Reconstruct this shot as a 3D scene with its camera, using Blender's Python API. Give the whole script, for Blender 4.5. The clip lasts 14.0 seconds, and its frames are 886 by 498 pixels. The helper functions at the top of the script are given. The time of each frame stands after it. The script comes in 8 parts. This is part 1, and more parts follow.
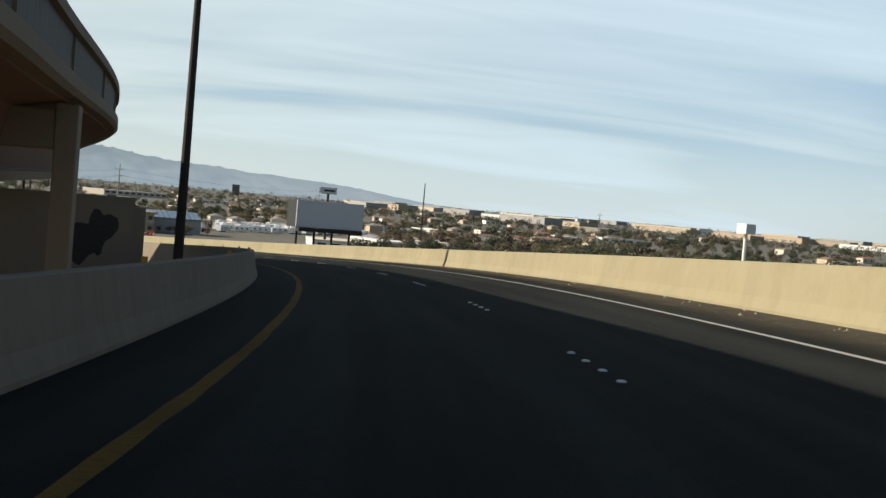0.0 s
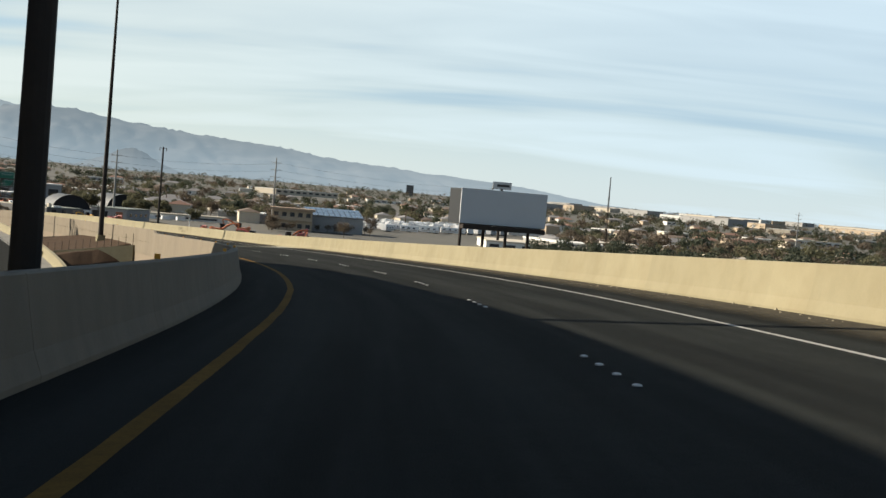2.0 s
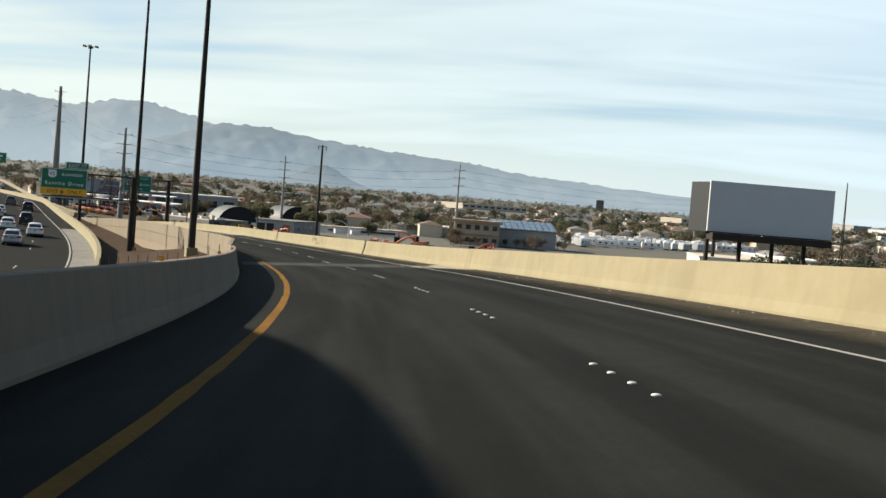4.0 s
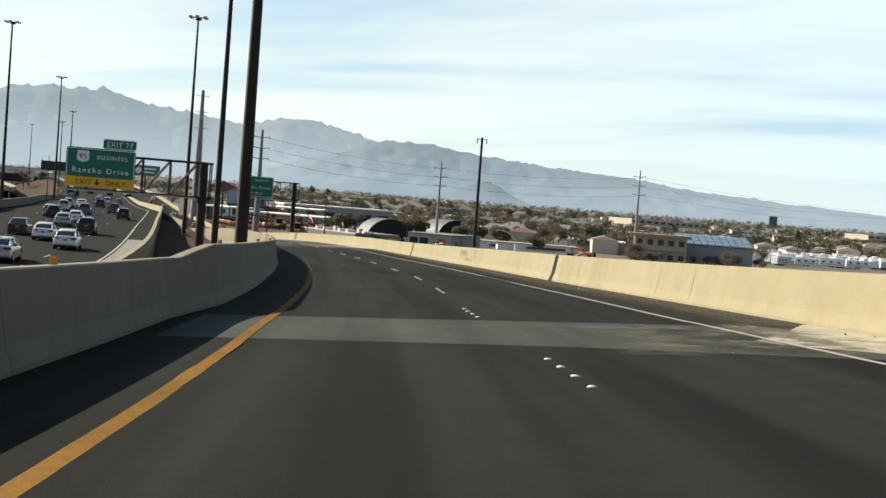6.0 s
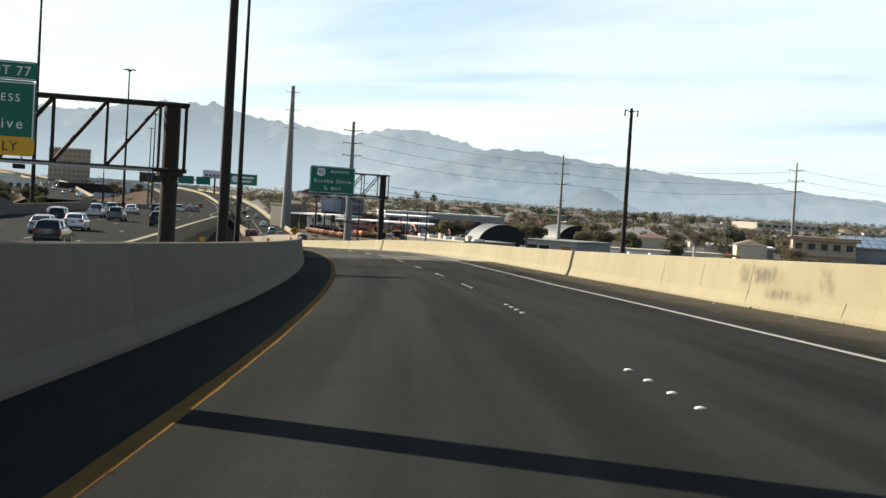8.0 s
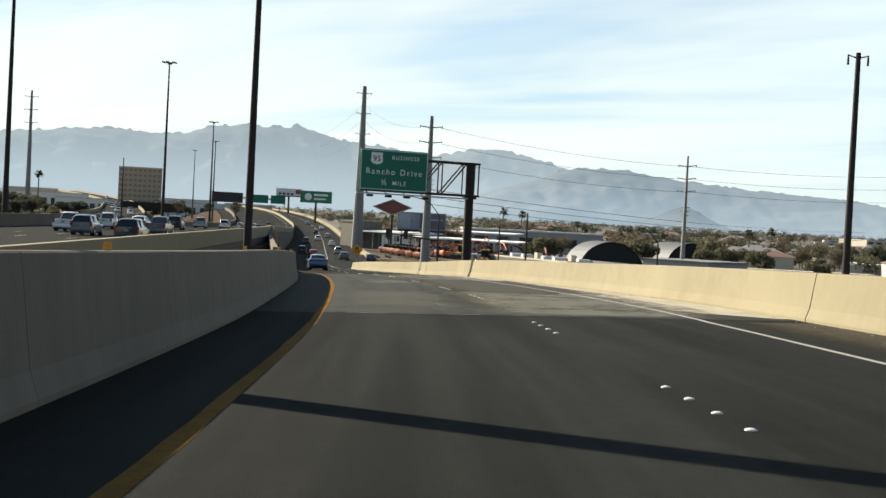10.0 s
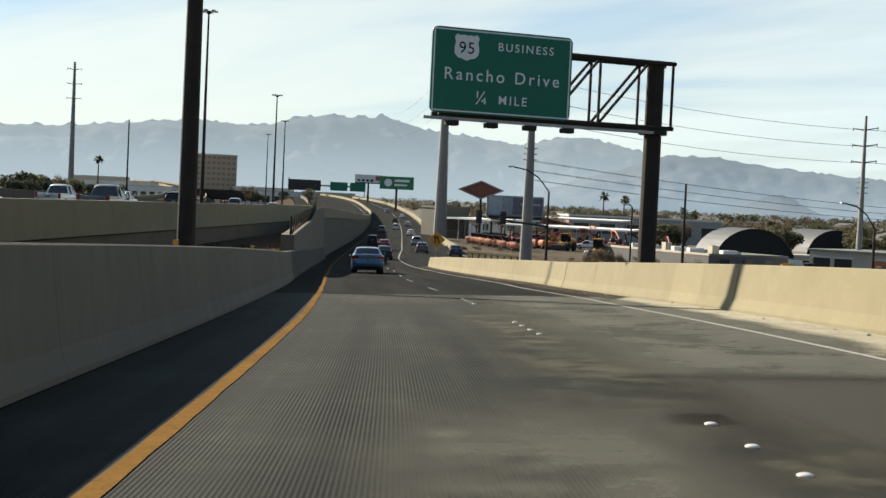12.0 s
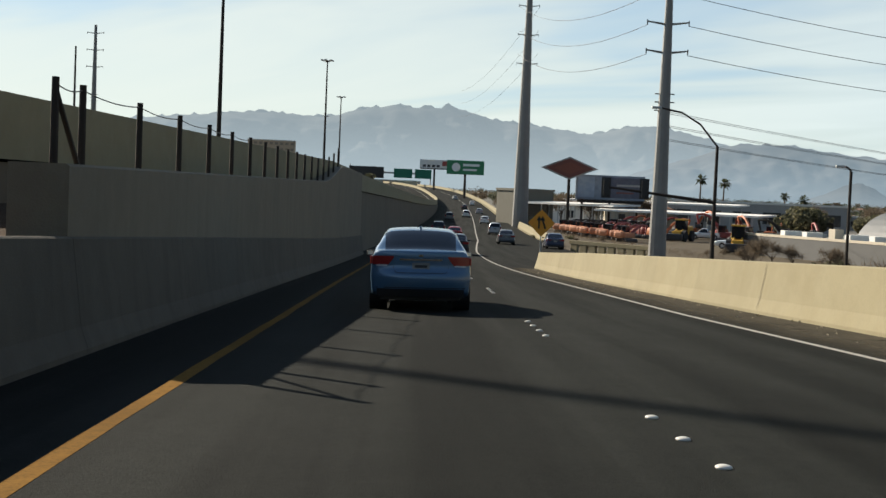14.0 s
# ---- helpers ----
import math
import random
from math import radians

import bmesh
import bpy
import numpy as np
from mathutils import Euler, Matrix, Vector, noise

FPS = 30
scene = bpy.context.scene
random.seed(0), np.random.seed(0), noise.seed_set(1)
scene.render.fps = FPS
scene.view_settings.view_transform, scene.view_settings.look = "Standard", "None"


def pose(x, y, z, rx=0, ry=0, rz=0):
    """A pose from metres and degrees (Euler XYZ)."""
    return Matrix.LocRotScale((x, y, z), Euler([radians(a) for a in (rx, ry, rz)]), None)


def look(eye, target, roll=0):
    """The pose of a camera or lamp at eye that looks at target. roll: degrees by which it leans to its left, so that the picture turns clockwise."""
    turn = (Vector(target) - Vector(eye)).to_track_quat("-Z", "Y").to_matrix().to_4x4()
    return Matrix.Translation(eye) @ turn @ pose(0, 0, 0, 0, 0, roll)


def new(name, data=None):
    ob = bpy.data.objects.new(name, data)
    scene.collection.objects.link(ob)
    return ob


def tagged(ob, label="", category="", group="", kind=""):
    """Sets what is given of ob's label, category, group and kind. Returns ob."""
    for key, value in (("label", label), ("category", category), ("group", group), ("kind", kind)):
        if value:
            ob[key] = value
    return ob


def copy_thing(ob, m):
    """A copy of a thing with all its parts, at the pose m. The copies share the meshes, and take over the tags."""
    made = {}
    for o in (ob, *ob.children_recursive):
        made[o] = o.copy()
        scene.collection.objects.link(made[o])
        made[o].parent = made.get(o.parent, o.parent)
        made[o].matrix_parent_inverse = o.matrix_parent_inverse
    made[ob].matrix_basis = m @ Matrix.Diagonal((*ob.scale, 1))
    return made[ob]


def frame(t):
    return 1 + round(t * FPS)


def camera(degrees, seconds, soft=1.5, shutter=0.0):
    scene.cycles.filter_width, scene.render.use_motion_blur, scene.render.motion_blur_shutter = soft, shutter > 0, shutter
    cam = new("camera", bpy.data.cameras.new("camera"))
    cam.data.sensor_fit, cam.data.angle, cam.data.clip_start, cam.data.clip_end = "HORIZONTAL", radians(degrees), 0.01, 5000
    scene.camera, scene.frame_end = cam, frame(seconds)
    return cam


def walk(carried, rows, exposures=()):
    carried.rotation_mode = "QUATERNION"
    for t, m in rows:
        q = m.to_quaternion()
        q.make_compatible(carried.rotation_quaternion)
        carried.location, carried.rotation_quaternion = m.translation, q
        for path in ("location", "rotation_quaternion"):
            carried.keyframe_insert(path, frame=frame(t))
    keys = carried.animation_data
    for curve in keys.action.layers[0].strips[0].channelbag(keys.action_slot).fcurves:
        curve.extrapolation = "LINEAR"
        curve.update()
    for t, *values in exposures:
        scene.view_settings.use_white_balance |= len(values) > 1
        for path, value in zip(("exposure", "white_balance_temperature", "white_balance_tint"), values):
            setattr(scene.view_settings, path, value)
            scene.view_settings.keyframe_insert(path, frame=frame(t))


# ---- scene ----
cam = camera(40.00, 14.0, soft=1.5, shutter=0.0)
PATH = [
    (0, (0.000, 0.000, 17.730), (6.445, 7.640, 17.431), 4.85),
    (0.5, (8.035, 10.300, 17.376), (14.210, 18.158, 17.022), 4.83),
    (1, (15.669, 20.867, 16.960), (21.575, 28.929, 16.606), 4.91),
    (1.5, (22.923, 31.674, 16.501), (28.527, 39.947, 16.117), 4.83),
    (2, (29.710, 42.613, 16.014), (35.007, 51.086, 15.606), 4.86),
    (2.5, (35.933, 53.624, 15.498), (40.895, 62.297, 15.109), 4.76),
    (3, (41.806, 64.887, 14.958), (46.440, 73.740, 14.567), 4.70),
    (3.5, (47.128, 76.204, 14.412), (51.406, 85.234, 14.013), 4.64),
    (4, (51.928, 87.545, 13.865), (55.854, 96.734, 13.463), 4.58),
    (4.5, (56.241, 98.874, 13.324), (59.847, 108.193, 12.924), 4.52),
    (5, (60.115, 110.149, 12.797), (63.428, 119.576, 12.405), 4.47),
    (5.5, (63.565, 121.336, 12.291), (66.574, 130.865, 11.911), 4.44),
    (6, (66.574, 132.409, 11.811), (69.238, 142.041, 11.447), 4.43),
    (6.5, (69.232, 143.524, 11.353), (71.584, 153.235, 10.944), 4.30),
    (7, (71.587, 154.644, 10.907), (73.727, 164.401, 10.441), 3.84),
    (7.5, (73.774, 165.977, 10.501), (75.747, 175.774, 10.142), 3.04),
    (8, (75.691, 177.565, 10.105), (77.482, 187.398, 9.756), 3.43),
    (8.5, (77.459, 189.329, 9.709), (79.076, 199.193, 9.387), 3.55),
    (9, (79.037, 201.220, 9.321), (80.489, 211.110, 9.031), 3.47),
    (9.5, (80.420, 213.184, 8.946), (81.702, 223.098, 8.692), 3.26),
    (10, (81.593, 225.167, 8.591), (82.698, 235.103, 8.376), 2.98),
    (10.5, (82.545, 237.116, 8.262), (83.469, 247.072, 8.083), 2.71),
    (11, (83.286, 248.977, 7.963), (84.033, 258.947, 7.755), 2.52),
    (11.5, (83.786, 260.851, 7.673), (84.364, 270.830, 7.376), 2.52),
    (12, (84.115, 272.863, 7.313), (84.525, 282.849, 6.983), 2.64),
    (12.5, (84.216, 284.929, 6.937), (84.443, 294.919, 6.555), 2.52),
    (13, (84.112, 296.876, 6.507), (84.148, 306.865, 6.046), 2.67),
    (13.5, (83.808, 308.681, 6.019), (83.737, 318.670, 5.544), 3.07),
    (14, (83.385, 320.362, 5.500), (83.252, 330.352, 5.074), 2.43),
]
EXPOSURES = [(0.0, 0.74), (3.0, 0.92), (6.0, 1.12), (8.0, 1.22), (11.0, 1.1), (12.0, 1.0), (13.0, 0.9), (14.0, 0.86)]
walk(cam, [(t, look(eye, target, roll)) for t, eye, target, roll in PATH], EXPOSURES)

# ---- light: low winter sun ahead and to the left, thin high cloud ----
SUN_AZ, SUN_EL = -46.0, 27.8          # degrees clockwise from +y, degrees up
world = bpy.data.worlds.new("sky")
scene.world = world
world.use_nodes = True


def build_sky():
    nt = world.node_tree
    nt.nodes.clear()
    N = lambda kind, **kw: _node(nt, kind, **kw)
    out = N("ShaderNodeOutputWorld")
    bg = N("ShaderNodeBackground")
    sky = N("ShaderNodeTexSky")
    sky.sky_type, sky.sun_disc = "NISHITA", False
    sky.sun_elevation, sky.sun_rotation = radians(SUN_EL), radians(SUN_AZ)
    sky.air_density, sky.dust_density, sky.ozone_density, sky.altitude = 1.1, 0.3, 2.5, 600
    co = N("ShaderNodeTexCoord")
    # project the direction on a high flat layer, so that clouds shrink towards the horizon
    sep = N("ShaderNodeSeparateXYZ")
    nt.links.new(co.outputs["Generated"], sep.inputs[0])
    up = N("ShaderNodeMath", operation="MAXIMUM")
    nt.links.new(sep.outputs["Z"], up.inputs[0])
    up.inputs[1].default_value = 0.0
    add = N("ShaderNodeMath", operation="ADD")
    nt.links.new(up.outputs[0], add.inputs[0])
    add.inputs[1].default_value = 0.16
    comb = N("ShaderNodeCombineXYZ")
    for k in range(3):
        nt.links.new(add.outputs[0], comb.inputs[k])
    div = N("ShaderNodeVectorMath", operation="DIVIDE")
    nt.links.new(co.outputs["Generated"], div.inputs[0])
    nt.links.new(comb.outputs[0], div.inputs[1])
    # turn the layer first, then stretch it: the streaks lie across the ramp's first heading
    turn = N("ShaderNodeMapping")
    turn.inputs["Rotation"].default_value = (0, 0, radians(STREAK_TURN))
    turn.inputs["Location"].default_value = CLOUD_SHIFT
    nt.links.new(div.outputs[0], turn.inputs["Vector"])
    mp = N("ShaderNodeMapping")
    mp.inputs["Scale"].default_value = (0.3, 1.0, 0.0)
    nt.links.new(turn.outputs[0], mp.inputs["Vector"])
    big = N("ShaderNodeTexNoise")
    big.inputs["Scale"].default_value, big.inputs["Detail"].default_value, big.inputs["Roughness"].default_value = 1.0, 4.0, 0.5
    big.inputs["Distortion"].default_value = 0.6
    nt.links.new(mp.outputs[0], big.inputs["Vector"])
    r1 = N("ShaderNodeMapRange", interpolation_type="SMOOTHSTEP")
    r1.inputs["From Min"].default_value, r1.inputs["From Max"].default_value = 0.32, 0.58
    r1.inputs["To Min"].default_value = 0.45
    nt.links.new(big.outputs["Fac"], r1.inputs["Value"])
    fine = N("ShaderNodeTexNoise")
    fine.inputs["Scale"].default_value, fine.inputs["Detail"].default_value, fine.inputs["Distortion"].default_value = 2.4, 7.0, 1.2
    nt.links.new(mp.outputs[0], fine.inputs["Vector"])
    r2 = N("ShaderNodeMapRange")
    r2.inputs["From Min"].default_value, r2.inputs["From Max"].default_value = 0.25, 0.8
    r2.inputs["To Min"].default_value, r2.inputs["To Max"].default_value = 0.78, 1.12
    nt.links.new(fine.outputs["Fac"], r2.inputs["Value"])
    mul = N("ShaderNodeMath", operation="MULTIPLY", use_clamp=True)
    nt.links.new(r1.outputs[0], mul.inputs[0])
    nt.links.new(r2.outputs[0], mul.inputs[1])
    amt = N("ShaderNodeMath", operation="MULTIPLY")
    amt.inputs[1].default_value = CLOUD_AMOUNT
    # the cirrus thins out overhead and thickens into haze at the horizon
    thin = N("ShaderNodeMapRange")
    thin.inputs["From Min"].default_value, thin.inputs["From Max"].default_value = 0.22, 0.6
    thin.inputs["To Min"].default_value, thin.inputs["To Max"].default_value = 1.0, 0.06
    nt.links.new(up.outputs[0], thin.inputs["Value"])
    mul2 = N("ShaderNodeMath", operation="MULTIPLY")
    nt.links.new(mul.outputs[0], mul2.inputs[0])
    nt.links.new(thin.outputs[0], mul2.inputs[1])
    low = N("ShaderNodeMapRange", interpolation_type="SMOOTHSTEP")
    low.inputs["From Min"].default_value, low.inputs["From Max"].default_value = 0.0, 0.2
    low.inputs["To Min"].default_value, low.inputs["To Max"].default_value = 0.8, 0.0
    nt.links.new(up.outputs[0], low.inputs["Value"])
    top = N("ShaderNodeMath", operation="MAXIMUM")
    nt.links.new(mul2.outputs[0], top.inputs[0])
    nt.links.new(low.outputs[0], top.inputs[1])
    nt.links.new(top.outputs[0], amt.inputs[0])
    mix = N("ShaderNodeMix", data_type="RGBA")
    nt.links.new(amt.outputs[0], mix.inputs["Factor"])
    nt.links.new(sky.outputs["Color"], mix.inputs["A"])
    # thin cloud and haze scatter forward: bright towards the sun, dim on the far side of the sky
    dot = N("ShaderNodeVectorMath", operation="DOT_PRODUCT")
    nt.links.new(co.outputs["Generated"], dot.inputs[0])
    dot.inputs[1].default_value = SUN_WAY
    lobe = N("ShaderNodeMapRange", interpolation_type="SMOOTHSTEP")
    lobe.inputs["From Min"].default_value, lobe.inputs["From Max"].default_value = -0.6, -0.15
    lobe.inputs["To Min"].default_value, lobe.inputs["To Max"].default_value = 0.14, 1.0
    nt.links.new(dot.outputs["Value"], lobe.inputs["Value"])
    tint = N("ShaderNodeMix", data_type="RGBA", blend_type="MULTIPLY")
    tint.inputs["Factor"].default_value = 1.0
    # thin veil is bluish, thick cloud nearly white
    dense = N("ShaderNodeMapRange", interpolation_type="SMOOTHSTEP")
    dense.inputs["From Min"].default_value, dense.inputs["From Max"].default_value = 0.3, 0.8
    nt.links.new(top.outputs[0], dense.inputs["Value"])
    hue = N("ShaderNodeMix", data_type="RGBA")
    nt.links.new(dense.outputs[0], hue.inputs["Factor"])
    hue.inputs["A"].default_value = VEIL_COLOUR
    hue.inputs["B"].default_value = CLOUD_COLOUR
    nt.links.new(hue.outputs["Result"], tint.inputs["A"])
    nt.links.new(lobe.outputs[0], tint.inputs["B"])
    # whiter round the sun, bluer away from it
    near = N("ShaderNodeMapRange", interpolation_type="SMOOTHSTEP")
    near.inputs["From Min"].default_value, near.inputs["From Max"].default_value = -0.1, 0.75
    nt.links.new(dot.outputs["Value"], near.inputs["Value"])
    cast = N("ShaderNodeMix", data_type="RGBA")
    nt.links.new(near.outputs[0], cast.inputs["Factor"])
    cast.inputs["A"].default_value, cast.inputs["B"].default_value = (0.9, 1.0, 1.13, 1.0), (1.02, 1.0, 0.95, 1.0)
    warm = N("ShaderNodeMix", data_type="RGBA", blend_type="MULTIPLY")
    warm.inputs["Factor"].default_value = 1.0
    nt.links.new(tint.outputs["Result"], warm.inputs["A"])
    nt.links.new(cast.outputs["Result"], warm.inputs["B"])
    nt.links.new(warm.outputs["Result"], mix.inputs["B"])
    nt.links.new(mix.outputs["Result"], bg.inputs["Color"])
    bg.inputs["Strength"].default_value = SKY_STRENGTH
    nt.links.new(bg.outputs[0], out.inputs["Surface"])


def _node(nt, kind, **kw):
    n = nt.nodes.new(kind)
    for key, value in kw.items():
        if key == "operation":
            n.operation = value
        elif key == "use_clamp":
            n.use_clamp = value
        elif key == "data_type":
            n.data_type = value
        elif key == "interpolation_type":
            n.interpolation_type = value
        elif key == "blend_type":
            n.blend_type = value
        elif key == "feature":
            n.feature = value
    return n


SKY_STRENGTH, CLOUD_AMOUNT = 0.05, 0.86
STREAK_TURN, CLOUD_SHIFT = 32.0, (0.0, 0.0, 0.0)
CLOUD_COLOUR, VEIL_COLOUR = (9.2, 10.2, 10.05, 1.0), (6.9, 9.4, 11.6, 1.0)
_a, _e = radians(SUN_AZ), radians(SUN_EL)
SUN_WAY = Vector((math.sin(_a) * math.cos(_e), math.cos(_a) * math.cos(_e), math.sin(_e)))
build_sky()

sun = new("sun", bpy.data.lights.new("sun", "SUN"))
sun.data.energy, sun.data.angle, sun.data.color = 5.0, radians(0.55), (1.0, 0.90, 0.75)
sun.matrix_world = look(SUN_WAY * 300, (0, 0, 0))

# ---- materials ----
def mat(name, colour, rough=0.8, metal=0.0, spots=(), bump=0.0, bump_scale=40.0, vary=0.0, spec=0.5, coat=0.0, streak=None, tracks=0.0):
    """A node material. spots: rows of (scale, strength, colour) that stain the base by noise of that scale per metre;
    vary: how far single objects differ in brightness; streak: (scale xyz, strength, colour) stretched noise."""
    m = bpy.data.materials.new(name)
    m.use_nodes = True
    nt = m.node_tree
    b = nt.nodes["Principled BSDF"]
    b.inputs["Roughness"].default_value, b.inputs["Metallic"].default_value = rough, metal
    b.inputs["Specular IOR Level"].default_value = spec
    b.inputs["Coat Weight"].default_value = coat
    b.inputs["Coat Roughness"].default_value = 0.06
    geo = nt.nodes.new("ShaderNodeNewGeometry")
    col = nt.nodes.new("ShaderNodeRGB")
    col.outputs[0].default_value = (*colour, 1)
    cur = col.outputs[0]
    rows = [((s, s, s), k, c) for s, k, c in spots] + ([streak] if streak else [])
    for n, (sc, k, c) in enumerate(rows):
        mp = _node(nt, "ShaderNodeMapping")
        mp.inputs["Scale"].default_value = sc
        mp.inputs["Location"].default_value = (n * 7.3, n * 3.1, n * 5.7)
        nt.links.new(geo.outputs["Position"], mp.inputs["Vector"])
        no = _node(nt, "ShaderNodeTexNoise")
        no.inputs["Scale"].default_value, no.inputs["Detail"].default_value, no.inputs["Roughness"].default_value = 1.0, 5.0, 0.6
        nt.links.new(mp.outputs[0], no.inputs["Vector"])
        r = _node(nt, "ShaderNodeMapRange", interpolation_type="SMOOTHSTEP")
        r.inputs["From Min"].default_value, r.inputs["From Max"].default_value = 0.42, 0.68
        r.inputs["To Max"].default_value = k
        nt.links.new(no.outputs["Fac"], r.inputs["Value"])
        mx = _node(nt, "ShaderNodeMix", data_type="RGBA")
        nt.links.new(r.outputs[0], mx.inputs["Factor"])
        nt.links.new(cur, mx.inputs["A"])
        mx.inputs["B"].default_value = (*c, 1)
        cur = mx.outputs["Result"]
    if tracks:
        uv = _node(nt, "ShaderNodeUVMap")
        mp = _node(nt, "ShaderNodeMapping")
        mp.inputs["Scale"].default_value = (1.1, 0.035, 1.0)
        nt.links.new(uv.outputs[0], mp.inputs["Vector"])
        no = _node(nt, "ShaderNodeTexNoise")
        no.inputs["Scale"].default_value, no.inputs["Detail"].default_value, no.inputs["Roughness"].default_value = 1.0, 4.0, 0.55
        nt.links.new(mp.outputs[0], no.inputs["Vector"])
        r = _node(nt, "ShaderNodeMapRange", interpolation_type="SMOOTHSTEP")
        r.inputs["From Min"].default_value, r.inputs["From Max"].default_value = 0.35, 0.65
        r.inputs["To Min"].default_value, r.inputs["To Max"].default_value = 1 - tracks, 1 + tracks * 0.5
        nt.links.new(no.outputs["Fac"], r.inputs["Value"])
        mx = _node(nt, "ShaderNodeMix", data_type="RGBA", blend_type="MULTIPLY")
        mx.inputs["Factor"].default_value = 1.0
        nt.links.new(cur, mx.inputs["A"])
        nt.links.new(r.outputs[0], mx.inputs["B"])
        cur = mx.outputs["Result"]
    if vary:
        oi = _node(nt, "ShaderNodeObjectInfo")
        r = _node(nt, "ShaderNodeMapRange")
        r.inputs["To Min"].default_value, r.inputs["To Max"].default_value = 1 - vary, 1 + vary
        nt.links.new(oi.outputs["Random"], r.inputs["Value"])
        mx = _node(nt, "ShaderNodeMix", data_type="RGBA", blend_type="MULTIPLY")
        mx.inputs["Factor"].default_value = 1.0
        nt.links.new(cur, mx.inputs["A"])
        nt.links.new(r.outputs[0], mx.inputs["B"])
        cur = mx.outputs["Result"]
    nt.links.new(cur, b.inputs["Base Color"])
    if bump:
        no = _node(nt, "ShaderNodeTexNoise")
        no.inputs["Scale"].default_value, no.inputs["Detail"].default_value = bump_scale, 4.0
        nt.links.new(geo.outputs["Position"], no.inputs["Vector"])
        bp = _node(nt, "ShaderNodeBump")
        bp.inputs["Strength"].default_value, bp.inputs["Distance"].default_value = bump, 0.02
        nt.links.new(no.outputs["Fac"], bp.inputs["Height"])
        nt.links.new(bp.outputs[0], b.inputs["Normal"])
    return m


def glow(name, colour, strength):
    m = mat(name, colour, 0.4)
    b = m.node_tree.nodes["Principled BSDF"]
    b.inputs["Emission Color"].default_value, b.inputs["Emission Strength"].default_value = (*colour, 1), strength
    return m


ASPHALT = mat("asphalt", (0.0152, 0.0162, 0.0142), 0.92, spots=[(0.22, 0.6, (0.0118, 0.0126, 0.011)), (1.6, 0.5, (0.0195, 0.0206, 0.0178)), (9, 0.45, (0.012, 0.0126, 0.011)), (60, 0.6, (0.027, 0.028, 0.0245))], tracks=0.4, spec=0.04, bump=0.5, bump_scale=70)
ASPHALT_OLD = mat("worn_asphalt", (0.02088, 0.02143, 0.0192), 0.9, spec=0.02, spots=[(0.3, 0.5, (0.0167, 0.01696, 0.01562)), (3, 0.4, (0.03132, 0.03125, 0.02768)), (60, 0.5, (0.03341, 0.03348, 0.02991))], bump=0.4, bump_scale=80)
SHOULDER = mat("dusty_shoulder", (0.06, 0.053, 0.039), 0.97, spec=0.04, spots=[(0.8, 0.6, (0.04, 0.036, 0.028)), (6, 0.5, (0.1, 0.087, 0.062))], bump=0.4, bump_scale=70)
DECK = mat("grooved_concrete", (0.17, 0.16, 0.135), 0.85, spots=[(0.25, 0.7, (0.1, 0.095, 0.08)), (1.2, 0.6, (0.24, 0.22, 0.175)), (9, 0.35, (0.12, 0.11, 0.095))], bump=0.3, bump_scale=60)
BARRIER = mat("tan_painted_concrete", (0.253, 0.220, 0.132), 0.9, spec=0.3, spots=[(0.25, 0.5, (0.217, 0.186, 0.108)), (0.8, 0.55, (0.212, 0.176, 0.098)), (1.3, 0.45, (0.280, 0.248, 0.155)), (5.0, 0.35, (0.227, 0.198, 0.122)), (26, 0.25, (0.193, 0.166, 0.102))], bump=0.25, bump_scale=45, vary=0.05, streak=((0.8, 0.8, 0.15), 0.2, (0.207, 0.177, 0.105)))
BRIDGE = mat("tan_bridge_concrete", (0.2205, 0.1764, 0.1235), 0.9, spec=0.3, spots=[(0.3, 0.4, (0.1837, 0.147, 0.1044)), (4, 0.3, (0.2426, 0.197, 0.1411))], bump=0.2, bump_scale=30)
BRIDGE_RED = mat("red_brown_girder_paint", (0.1617, 0.0882, 0.05513), 0.8, spots=[(0.6, 0.4, (0.1323, 0.0735, 0.04777))])
SCREEN = mat("dark_parapet_panel", (0.0595, 0.056, 0.0504), 0.75, spots=[(1.5, 0.6, (0.035, 0.0336, 0.0315))], streak=((3, 3, 0.35), 0.6, (0.098, 0.091, 0.0805)))
STAIN = mat("old_dark_stain", (0.035, 0.03, 0.027), 0.95, spots=[(5, 0.5, (0.06, 0.05, 0.042))])
FADED_LINE = mat("faded_white_road_paint", (0.13, 0.126, 0.108), 0.95, spec=0.05, spots=[(1.2, 0.6, (0.08, 0.078, 0.067)), (12, 0.5, (0.18, 0.175, 0.15))])
YELLOW = mat("yellow_road_paint", (0.215, 0.113, 0.026), 0.95, spec=0.02, spots=[(0.35, 0.6, (0.115, 0.062, 0.017)), (9, 0.5, (0.12, 0.068, 0.02)), (40, 0.4, (0.07, 0.046, 0.02))])
WHITE_LINE = mat("white_road_paint", (0.3448, 0.3249, 0.2851), 0.75, spots=[(9, 0.4, (0.2188, 0.2055, 0.1724)), (40, 0.3, (0.1591, 0.1492, 0.1293))])
MARKER = mat("white_ceramic_marker", (0.62, 0.6, 0.54), 0.4, spots=[(30, 0.4, (0.36, 0.34, 0.29))])
RUBBER_JOINT = mat("dark_joint_seal", (0.02, 0.019, 0.018), 0.7)
STEEL = mat("galvanised_steel", (0.42, 0.42, 0.4), 0.55, 0.6, spots=[(2, 0.4, (0.33, 0.33, 0.32))])
